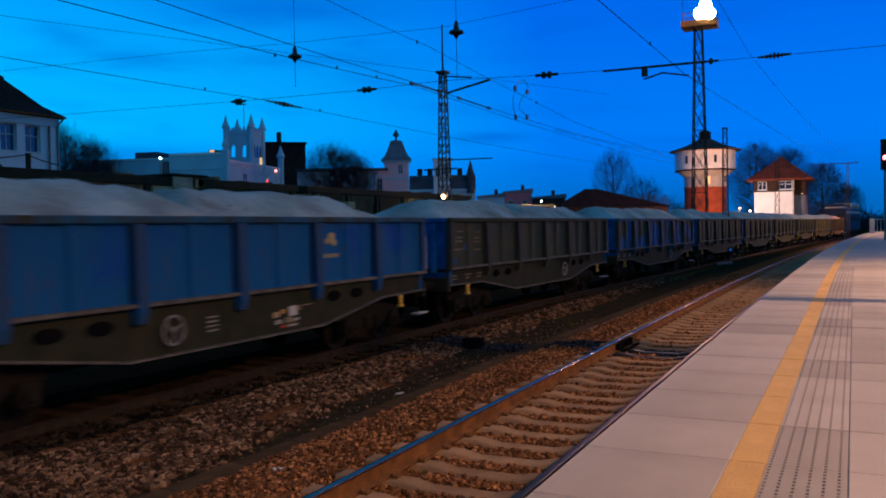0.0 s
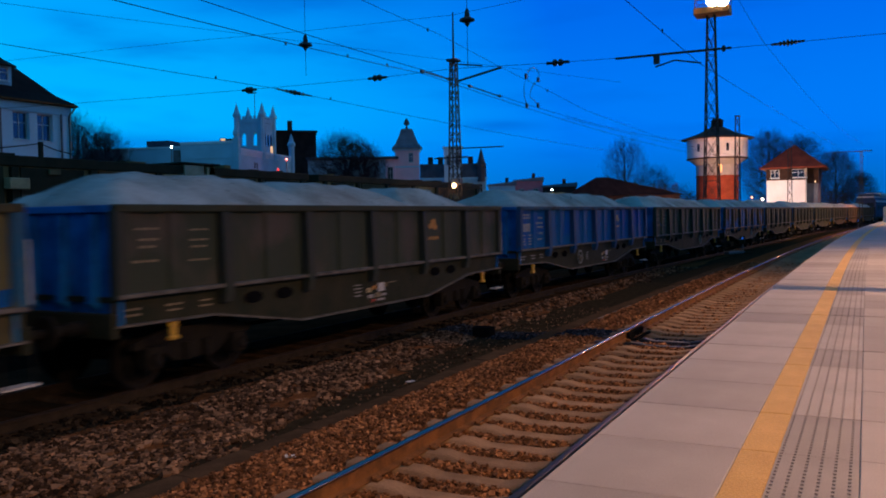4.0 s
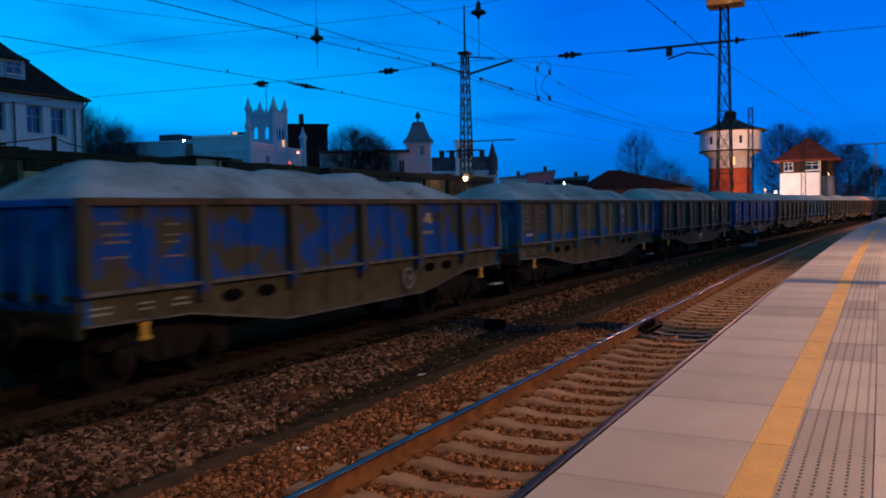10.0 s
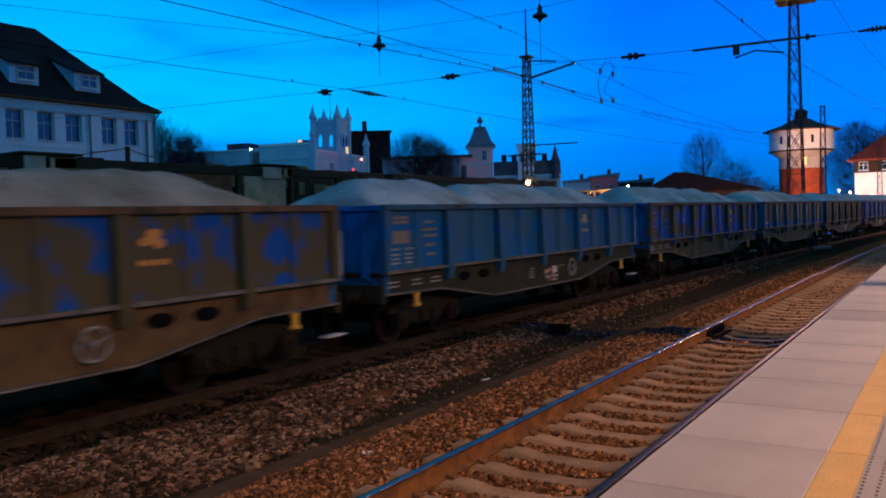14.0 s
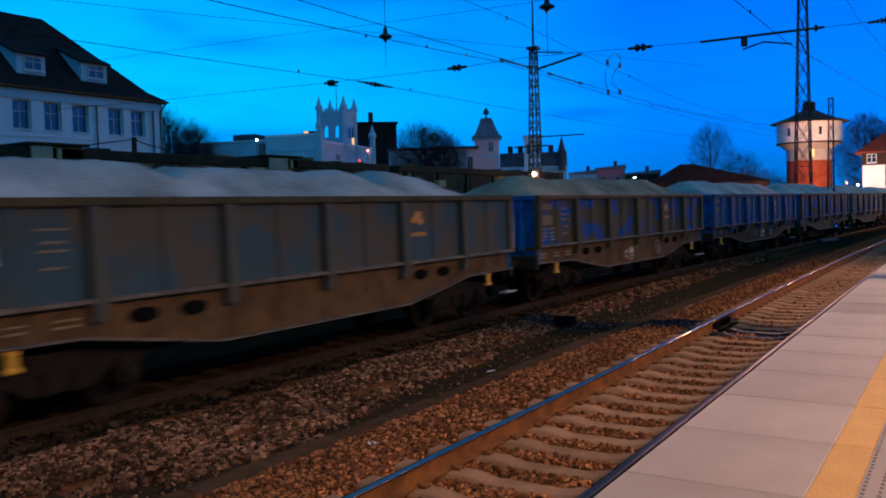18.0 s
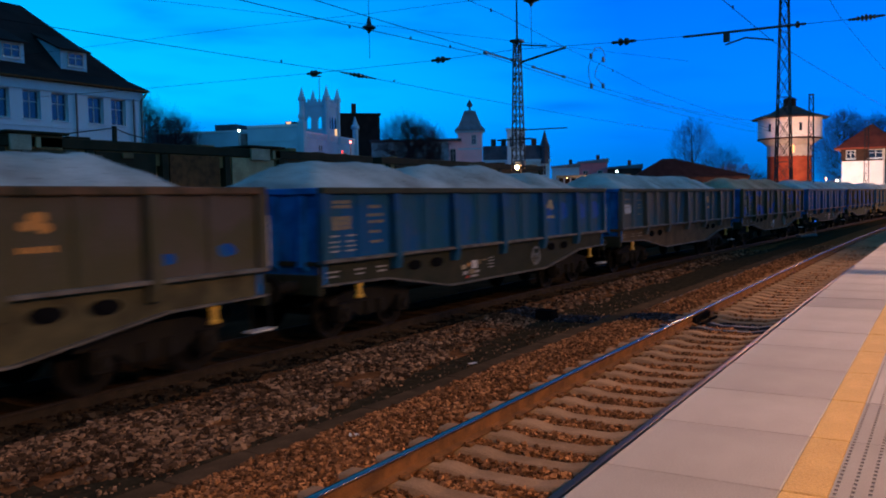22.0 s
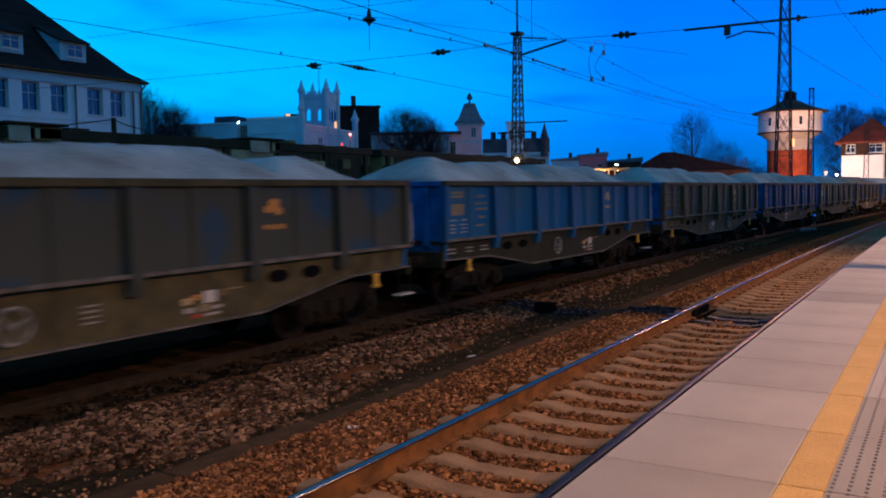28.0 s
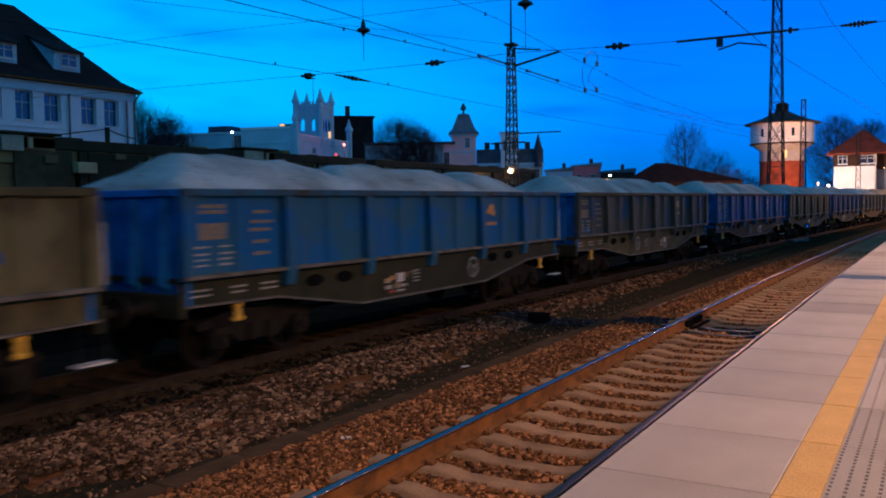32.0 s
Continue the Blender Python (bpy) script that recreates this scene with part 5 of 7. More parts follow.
def build_flood_tower(x, y):
    t = thing("floodlight_tower", "tall lattice steel floodlight tower, lights on", "light tower", pose(x, y, -0.6))
    lattice(t, 0.66, 0.30, 19.4, 0, M["mast"], 11, 0.07)
    part("foundation", bx(-0.9, 0.9, -0.9, 0.9, -0.3, 0.3, bevel=0.03), M["rim_concrete"], t)
    part("basket", bx(-1.3, 1.55, -0.85, 0.85, 19.2, 19.3, bevel=0.02), M["rust"], t)
    # orange sides stand in for the floodlights' glow on the rusty basket
    for y in (-0.85, 0.8):
        part("basket_side", bx(-1.3, 1.55, y, y + 0.05, 19.3, 19.78), M["orangepaint"], t)
    for x in (-1.3, 1.5):
        part("basket_end", bx(x, x + 0.05, -0.8, 0.8, 19.3, 19.78), M["orangepaint"], t)
    bm = B()
    for a, b in (((-1.2, -0.8), (1.5, -0.8)), ((1.5, -0.8), (1.5, 0.8)), ((1.5, 0.8), (-1.2, 0.8)), ((-1.2, 0.8), (-1.2, -0.8))):
        tube(bm, (*a, 20.4), (*b, 20.4), 0.03, None, 6)
        tube(bm, (*a, 19.4), (*a, 20.4), 0.03, None, 6)
        tube(bm, (*a, 19.9), (*b, 19.9), 0.02, None, 6)
    part("railing", bm, M["rust"], t)
    for lx, lz in ((0.3, 20.25), (1.05, 20.15), (0.75, 20.85)):
        hd = part("floodlight", tube(B(), (lx, -0.7, lz + 0.1), (lx, -1.05, lz), 0.36, 0.54, 18), M["steel"], t)
        part("lens", tube(B(), (lx, -1.05, lz), (lx, -1.07, lz - 0.005), 0.52, 0.52, 18), M["lampflood"], hd)
        part("floodlight_stand", tube(B(), (lx, -0.78, 19.3), (lx, -0.78, lz), 0.03, None, 6), M["rust"], t)
    part("antenna", tube(B(), (-1.2, 0, 20.3), (-1.35, 0, 22.6), 0.03, 0.02, 6), M["mast"], t)
    bm = B()
    for z in np.arange(0.5, 19.2, 0.35):
        tube(bm, (0.12, 0.5 - 0.01 * z, z), (-0.12, 0.5 - 0.01 * z, z), 0.012, None, 4)
    part("ladder", bm, M["mast"], t)


build_flood_tower(-11.77, 74.07)


def build_plain_mast(x, y, height, w=0.16):
    t = thing("catenary_mast", "slim lattice steel overhead-line mast", "catenary mast", pose(x, y, -0.6), "slim masts")
    lattice(t, w * 1.3, w * 0.8, height + 0.6, 0, M["mast"], 12, 0.03)
    part("top_plate", bx(-w, w, -w, w, height + 0.58, height + 0.66), M["mast"], t)
    return t


build_plain_mast(-7.85, 60.0, 8.5)
build_plain_mast(-7.3, 96.0, 9.3, 0.2)
m3 = build_plain_mast(-0.53, 96.0, 7.9, 0.12)
part("cross_arm", tube(B(), (-3.4, 0, 8.55), (1.0, 0, 8.6), 0.05, None, 6), M["mast"], m3)


def strand(pts, r):
    bm = B()
    rings = []
    for i, p in enumerate(pts):
        d = Vector(pts[min(i + 1, len(pts) - 1)]) - Vector(pts[max(i - 1, 0)])
        u = Vector((0, 0, 1)) if abs(d.z) < 0.9 * d.length else Vector((0, 1, 0))
        v = d.cross(u).normalized()
        u = v.cross(d).normalized()
        rings.append([bm.verts.new(Vector(p) + (u * math.cos(k * math.pi / 3) + v * math.sin(k * math.pi / 3)) * r) for k in range(6)])
    for a, b in zip(rings, rings[1:]):
        for k in range(6):
            bm.faces.new((a[k], a[(k + 1) % 6], b[(k + 1) % 6], b[k]))
    return bm


def wire(label, pts, r=0.012, clamps=()):
    """A hanging wire through the given points; small clamps sit on it."""
    t = thing("overhead_wire", label, "overhead wire")
    part("strand", strand(pts, r * 0.8), M["wire"], t)
    for c in clamps:
        part("clamp", bx(c[0] - 0.02, c[0] + 0.02, c[1] - 0.03, c[1] + 0.03, c[2] - 0.05, c[2] + 0.06), M["insulator"], t)
    return t


def sagging(x0, y0, z0, x1, y1, z1, sag, n=14):
    return [(x0 + (x1 - x0) * f, y0 + (y1 - y0) * f, z0 + (z1 - z0) * f - sag * 4 * f * (1 - f)) for f in [i / n for i in range(n + 1)]]


YS = 31.5
span = wire("steel cross-span wire over the tracks", [(-70, YS, 9.4), (-38.5, YS, 8.49), (-26, YS, 8.22), (-19, YS, 8.14), (-15.3, YS, 8.2), (-10.8, YS, 8.01), (-8.1, YS, 7.94), (-2.4, YS, 7.88), (10, YS, 7.8)], 0.012)
for a, b in (((-26.45, YS, 8.22), (-25.6, YS, 8.2)), ((-19.45, YS, 8.15), (-18.5, YS, 8.14)), ((-11.25, YS, 8.02), (-10.3, YS, 8.0)), ((-3.0, YS, 7.87), (-1.9, YS, 7.89))):
    insulator(span, a, b, *((0.085, 9) if a[0] > -5 else (0.125, 4)))
part("registration_tube", tube(B(), (-8.5, YS, 7.93), (-4.8, YS, 7.91), 0.045, None, 8), M["insulator"], span)
insulator(span, (-4.85, YS, 7.91), (-4.3, YS, 7.905), 0.08, 3)
bm = B()
box(bm, -7.06, -6.84, YS - 0.05, YS + 0.05, 7.58, 7.9)
part("bracket", bm, M["insulator"], span)
bm = B()
tube(bm, (-7.0, YS, 7.48), (-6.3, YS, 7.66), 0.03, None, 6)
tube(bm, (-6.3, YS, 7.66), (-5.35, YS, 7.47), 0.03, None, 6)
part("steady_arm", bm, M["insulator"], span)
bm = B()
tube(bm, (-15.1, YS, 8.36), (-14.0, YS, 8.2), 0.03, None, 6)
part("mast_arm", bm, M["insulator"], span)
bm = B()
tube(bm, (-15.1, YS, 7.67), (-13.16, YS, 8.05), 0.045, None, 6)
part("mast_brace", bm, M["insulator"], span)
up = wire("steel upper cross-span wire", [(-70, YS, 12.0), (-30, YS, 10.9), (-22.85, YS, 10.6), (-15.3, YS, 10.4), (-8, YS, 10.9), (6, YS, 12.4)], 0.010)
for x, z0, z1 in ((-22.75, 14.5, 8.6), (-14.65, 13.5, 8.2)):
    d = wire("thin dropper wire with an insulator", [(x, YS, z1), (x, YS, z0)], 0.014)
    zi = 10.05 if x < -20 else 10.2
    bm = B()
    lathe(bm, [(0.03, -0.35), (0.12, -0.2), (0.32, -0.12), (0.30, -0.04), (0.12, 0.05), (0.09, 0.28), (0.03, 0.4)], 14)
    part("insulator_bell", bm, M["insulator"], d, "", pose(x, YS, zi))
X1 = -16.66
wire("contact wire of a side track", sagging(X1, -6, 7.5, X1, YS, 8.1, 0.25) + sagging(X1, YS, 8.1, X1 + 2.0, 80, 7.6, 0.3)[1:], 0.016, [(X1, 22, 7.72), (X1, 25.6, 7.9), (X1, 28.4, 8.0)])
wire("carrier wire of a side track", sagging(X1, -6, 9.2, X1, YS, 8.25, 0.35) + sagging(X1, YS, 8.25, X1 + 2.0, 80, 8.6, 0.5)[1:], 0.016)
X2 = -16.66
for a, b in (((X2, 31.3, 8.18), (X2, 33.8, 8.2)), ((X2 + 0.15, 35.7, 8.12), (X2 + 0.25, 39.0, 8.05))):
    rod = thing("wire_insulator", "dark rod insulator in an overhead wire", "insulator", None, "wire insulators")
    part("rod", tube(B(), a, b, 0.03, None, 8), M["insulator"], rod)
    for e_ in (a, b):
        part("end_cap", bx(e_[0] - 0.05, e_[0] + 0.05, e_[1] - 0.14, e_[1] + 0.14, e_[2] - 0.06, e_[2] + 0.06, bevel=0.02), M["insulator"], rod)
X3 = -24.5
w3 = wire("contact wire of a far siding", sagging(X3, -4, 7.5, X3, YS, 8.15, 0.1) + sagging(X3, YS, 8.15, X3 + 2.0, 85, 8.3, 0.2)[1:], 0.014, [(X3, 27.5, 8.1), (X3, 36, 8.2)])
insulator(w3, (X3, 31.6, 8.14), (X3, 34.4, 8.14), 0.08, 9)
wire("slack guy wire above the sidings", [(-33.3, 12.9, 10.55), (-28.5, 22.9, 10.45), (-22.75, 34.9, 10.45), (-14.0, 53.0, 10.4)], 0.010)
X6 = -5.45
wire("contact wire over the platform track", sagging(X6, -8, 7.4, X6, YS, 7.49, 0.0) + sagging(X6, YS, 7.49, X6 + 3.0, 85, 7.9, 0.1)[1:], 0.014, [(X6, 25.5, 7.5)])
wire("carrier wire over the platform track", sagging(X6 + 2.2, -8, 9.4, X6 + 2.2, YS, 8.0, 0.3) + sagging(X6 + 2.2, YS, 8.0, X6 + 5, 85, 8.0, 0.5)[1:], 0.008)
X7 = -13.18
w7 = wire("carrier wire over the goods track", [(X7, 0, 9.2), (X7, 22.25, 8.42), (X7, 26, 8.37), (X7, YS, 8.05), (X7, 36.5, 7.85), (X7 + 0.3, 42, 7.4), (X7 + 1.0, 60, 7.0), (X7 + 4, 100, 7.2)], 0.012, [(X7, 25.2, 8.36), (X7, 37, 7.8)])
part("jumper_loop", strand([(X7, 34.35, 6.84), (X7, 34.05, 7.2), (X7, 34.03, 7.6), (X7, 34.3, 8.1), (X7, 34.8, 8.5), (X7, 35.3, 8.6), (X7, 35.75, 8.55), (X7, 35.95, 8.35), (X7, 35.7, 8.1), (X7, 35.2, 7.85), (X7, 34.8, 7.5), (X7, 34.75, 7.25), (X7, 35.3, 7.15), (X7, 35.75, 7.0)], 0.014), M["insulator"], w7)
for y, z in ((34.3, 8.1), (35.8, 8.15), (34.35, 6.84), (35.75, 7.0)):
    part("clamp", bx(X7 - 0.04, X7 + 0.04, y - 0.1, y + 0.1, z - 0.12, z + 0.1, bevel=0.02), M["insulator"], w7)
wire("contact wire over the goods track", [(-10.6, 0, 5.9), (-10.5, YS, 5.85), (-9.0, 62, 5.9), (-5, 110, 6.0)][1:], 0.010)


# ---------------------------------------------------------------- buildings
def window(parent, x, y, z, w, hh, face, depth=0.12, frame=None, pane=None, bars=True, name="window"):
    """A framed window set into a wall. face: +x, -x, +y or -y."""
    ax = Matrix.Rotation({"+x": 0, "+y": math.pi / 2, "-x": math.pi, "-y": -math.pi / 2}[face], 4, "Z")
    m = Matrix.Translation((x, y, z)) @ ax
    f = 0.07
    bm = B()
    ring = lambda d, x: [bm.verts.new((x, sy * (w / 2 - d), d if sz < 0 else hh - d)) for sy, sz in ((-1, -1), (1, -1), (1, 1), (-1, 1))]
    lo, li, ho, hi = ring(0, -0.03), ring(f, -0.03), ring(0, 0.05), ring(f, 0.05)
    for i in range(4):
        j = (i + 1) % 4
        bm.faces.new((ho[i], ho[j], hi[j], hi[i]))
        bm.faces.new((lo[j], lo[i], li[i], li[j]))
        bm.faces.new((lo[i], lo[j], ho[j], ho[i]))
        bm.faces.new((hi[i], hi[j], li[j], li[i]))
    o = part(name, bm, frame or M["white"], parent, "", m)
    if bars:
        part("mullion", bx(-0.02, 0.035, -0.03, 0.03, f, hh - f), frame or M["white"], o)
        part("transom", bx(-0.02, 0.03, -w / 2 + f, w / 2 - f, hh * 0.62 - 0.03, hh * 0.62 + 0.03), frame or M["white"], o)
    part("pane", bx(-0.02, 0.005, -w / 2 + f, w / 2 - f, f, hh - f), pane or M["glass"], o)
    part("sill", bx(-0.02, 0.14, -w / 2 - 0.06, w / 2 + 0.06, -0.08, -0.01), frame or M["plaster"], o)
    return o


def hip_roof(x0, x1, y0, y1, z0, z1, over, ridge_in, flare=0.0):
    """Hipped roof with swept eaves, ridge along y."""
    bm = B()
    xc = (x0 + x1) / 2
    def ring(f, z):
        a = [bm.verts.new(p) for p in ((x0 - over + (xc - x0 + over) * f, y0 - over + (ridge_in + over) * f, z), (x1 + over - (x1 + over - xc) * f, y0 - over + (ridge_in + over) * f, z), (x1 + over - (x1 + over - xc) * f, y1 + over - (ridge_in + over) * f, z), (x0 - over + (xc - x0 + over) * f, y1 + over - (ridge_in + over) * f, z))]
        return a
    hgt = z1 - z0
    rs = [ring(0, z0 - 0.18), ring(0, z0), ring(0.16, z0 + hgt * (0.16 - flare)), ring(0.32, z0 + hgt * (0.32 - flare * 0.7)), ring(0.985, z1)]
    for a, b in zip(rs, rs[1:]):
        for i in range(4):
            bm.faces.new((a[i], a[(i + 1) % 4], b[(i + 1) % 4], b[i]))
    bm.faces.new(rs[0][::-1])
    bm.faces.new(rs[-1])
    return bm


def build_house():
    t = thing("house", "pale plastered house with a dark hipped tile roof and dormers", "house")
    x0, x1, y0, y1 = -61.0, -48.0, 8.0, 39.5
    ez = 10.0
    wins = (37.55, 35.8, 33.2, 31.3, 29.3, 27.3, 25.0, 22.8, 20.4, 18.0, 15.5)
    rows = (0.6, 4.0, 7.45)
    t_ = 0.42
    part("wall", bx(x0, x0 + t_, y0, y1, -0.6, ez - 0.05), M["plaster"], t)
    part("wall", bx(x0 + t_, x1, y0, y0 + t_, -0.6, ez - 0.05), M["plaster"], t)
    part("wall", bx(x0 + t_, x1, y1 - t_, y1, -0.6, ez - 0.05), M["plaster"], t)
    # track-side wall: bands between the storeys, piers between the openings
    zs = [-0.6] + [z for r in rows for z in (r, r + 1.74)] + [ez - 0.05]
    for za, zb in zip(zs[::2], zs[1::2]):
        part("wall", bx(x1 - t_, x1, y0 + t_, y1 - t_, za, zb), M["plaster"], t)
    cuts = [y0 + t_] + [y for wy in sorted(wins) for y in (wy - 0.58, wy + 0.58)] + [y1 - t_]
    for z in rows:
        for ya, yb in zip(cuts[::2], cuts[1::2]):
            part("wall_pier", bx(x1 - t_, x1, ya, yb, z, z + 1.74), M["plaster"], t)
    part("roof", hip_roof(x0, x1, y0, y1, ez, 15.8, 0.32, 4.6, 0.05), M["roof"], t)
    part("gutter", bx(x1 + 0.3, x1 + 0.44, y0 - 0.3, y1 + 0.36, ez - 0.17, ez - 0.04, bevel=0.03), M["rust"], t)
    bm = B()
    tube(bm, (x1 + 0.36, y1 + 0.2, ez - 0.1), (x1 + 0.12, y1 - 0.15, ez - 0.75), 0.07, None, 6)
    tube(bm, (x1 + 0.12, y1 - 0.15, ez - 0.75), (x1 + 0.12, y1 - 0.15, 0), 0.07, None, 6)
    part("downpipe", bm, M["steel"], t)
    for y in (34.3, 38.7):
        part("downpipe", tube(B(), (x1 + 0.1, y, ez - 0.7), (x1 + 0.1, y, 0), 0.06, None, 6), M["steel"], t)
    part("cornice", bx(x1, x1 + 0.12, y0, y1, ez - 0.75, ez - 0.08), M["plaster_dusk"], t)
    part("string_course", bx(x1, x1 + 0.06, y0, y1 - 1.0, 7.0, 7.14), M["plaster"], t)
    part("pilaster", bx(x1, x1 + 0.05, y1 - 0.62, y1, -0.6, ez - 0.76), M["plaster"], t)
    for y in wins:
        for z in rows:
            window(t, x1 - 0.30, y, z, 1.16, 1.74, "+x", pane=M["bluepane"])
            part("window_ledge", bx(x1 - 0.12, x1 + 0.1, y - 0.64, y + 0.64, z - 0.07, z - 0.004), M["plaster"], t)
    for y in (35.1, 30.7, 24.5, 18.5):
        bm = B()
        prism(bm, [(x1 - 1.1, 10.9), (x1 - 1.1, 12.15), (x1 - 3.9, 13.4), (x1 - 3.9, 10.9)], 1, y - 0.95, y + 0.95)
        dm = part("dormer", bm, M["plaster_dusk"], t)
        part("dormer_roof", prism(B(), [(x1 - 0.85, 12.1), (x1 - 0.85, 12.22), (x1 - 4.4, 13.75), (x1 - 4.4, 13.6)], 1, y - 1.15, y + 1.15), M["roof"], dm)
        window(dm, x1 - 1.08, y + 0.1, 11.2, 1.15, 0.85, "+x", pane=M["bluepane"])
    part("chimney", bx(-55.4, -54.6, 20, 20.9, 14, 17.0, bevel=0.03), M["brick_dark"], t)


build_house()


def bare_tree(x, y, z, height, spread, seed, label="bare leafless winter tree with fine twigs", levels=4, start=0.2, m=None, name="tree"):
    """A tapering stem whose limbs fill a rounded crown and fork into a haze of fine twigs."""
    rng = random.Random(seed)
    t = thing(name, label, name, pose(x, y, z), "bare trees" if name == "tree" else "bare bushes")
    limbs, trunk = B(), B()
    verts, faces = [], []
    rx, rz = spread * height * 0.33, height * (0.98 - start) * 0.5
    cz = height * 0.98 - rz

    def inside(p):
        return (p.x * p.x + p.y * p.y) / (rx * rx) + ((p.z - cz) / rz) ** 2

    def twig(p, q, r):
        d = q - p
        u = d.orthogonal().normalized() * r
        v = d.normalized().cross(u)
        k = len(verts)
        for c in (p, q):
            for w in (u, -0.5 * u + 0.87 * v, -0.5 * u - 0.87 * v):
                verts.append((c + w * (1.0 if c is p else 0.6))[:])
        faces.extend([(k, k + 1, k + 4, k + 3), (k + 1, k + 2, k + 5, k + 4), (k + 2, k, k + 3, k + 5)])

    def grow(p, d, length, r, depth):
        q = p + d * length
        if inside(q) > 1.1 and depth > 0:
            length *= 0.55
            q = p + d * length
        if depth < 2:
            tube(limbs, p, q, max(r, 0.02), max(r * 0.6, 0.013), 5, False)
        else:
            twig(p, q, max(r, 0.012))
        if depth >= levels - 1:
            return
        for _ in range(rng.choice((4, 5, 5))):
            a = Vector((rng.gauss(0, 1), rng.gauss(0, 1), rng.gauss(0.2, 0.8))) * 0.55
            grow(p + d * length * rng.uniform(0.35, 1.0), (d + a).normalized(), length * rng.uniform(0.6, 0.9), r * 0.45, depth + 1)

    def haze(count):
        """Fine outer twigs, fanning away from the crown's heart, thinning at an uneven edge."""
        heart = Vector((0, 0, cz - 0.75 * rz))
        made = 0
        while made < count:
            p = Vector((rng.uniform(-1, 1), rng.uniform(-1, 1), rng.uniform(-1, 1)))
            if p.length > 1.0 or rng.random() > 0.25 + p.length:
                continue
            p = Vector((p.x * rx, p.y * rx, cz + p.z * rz))
            edge = 1.0 + 0.5 * noise.noise((p.x * 3.2 / rx, p.y * 3.2 / rx, p.z * 3.2 / rz + seed))
            if inside(p) > edge or noise.noise((p.x * 5 / rx, p.y * 5 / rx, p.z * 5 / rz - seed)) < -0.28:
                continue
            d = (p - heart).normalized() + Vector((rng.gauss(0, 1), rng.gauss(0, 1), rng.gauss(0, 1))) * 0.33
            twig(p, p + d.normalized() * height * rng.uniform(0.035, 0.09), 0.00062 * height * rng.uniform(0.7, 1.2))
            made += 1

    top = Vector((rng.uniform(-0.03, 0.03) * height, rng.uniform(-0.03, 0.03) * height, height * 0.85))
    fork = top * 0.45
    tube(trunk, (0, 0, -0.2), fork, 0.020 * height, 0.014 * height, 8, False)
    tube(limbs, fork, top, 0.014 * height, 0.003 * height, 6, False)
    n_limbs = 24
    for i in range(n_limbs):
        f = start + (0.85 - start) * ((i + rng.random()) / n_limbs) ** 1.2
        p = top * (f / 0.85)
        an = i * 2.4 + rng.uniform(-0.5, 0.5)
        g = (f - start) / (0.85 - start)
        d = Vector((math.cos(an), math.sin(an), 0.35 + 1.0 * g)).normalized()
        # reach about half way to the crown's edge
        reach = 0.3
        while inside(p + d * reach) < 1.0 and reach < height:
            reach += 0.3
        grow(p, d, reach * rng.uniform(0.36, 0.5), 0.0045 * height * (1.1 - 0.5 * g), 0)
    haze(6500 if levels > 3 else 3200)
    part("trunk", trunk, m or M["bark"], t)
    tagged(part("branchwork", limbs, m or M["bark"], t), kind="stuff")
    me = bpy.data.meshes.new("crown")
    me.from_pydata(verts, [], faces)
    me.materials.append(m or M["bark"])
    crown = new("crown", me)
    crown.parent = t
    tagged(crown, kind="stuff")
    return t


def dir_at(px, dist):
    """A place at that distance, sideways angle px in degrees from the track's direction (left is positive)."""
    a = radians(px)
    return -dist * math.sin(a), dist * math.cos(a)


def facing(name, label, category, deg, dist, turn=None):
    """A thing whose +x wall looks back along the line of sight, turned by some degrees."""
    x, y = dir_at(deg, dist)
    return thing(name, label, category, pose(x, y, -0.6, 0, 0, -90 + deg + (turn or 0)))


def pinnacle(t, x, y, z0, z1, r):
    bm = B()
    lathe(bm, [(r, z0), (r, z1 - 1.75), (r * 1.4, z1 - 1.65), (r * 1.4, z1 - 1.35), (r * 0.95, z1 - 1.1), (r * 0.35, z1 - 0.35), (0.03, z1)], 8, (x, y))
    return part("pinnacle", bm, M["plaster_dusk"], t)


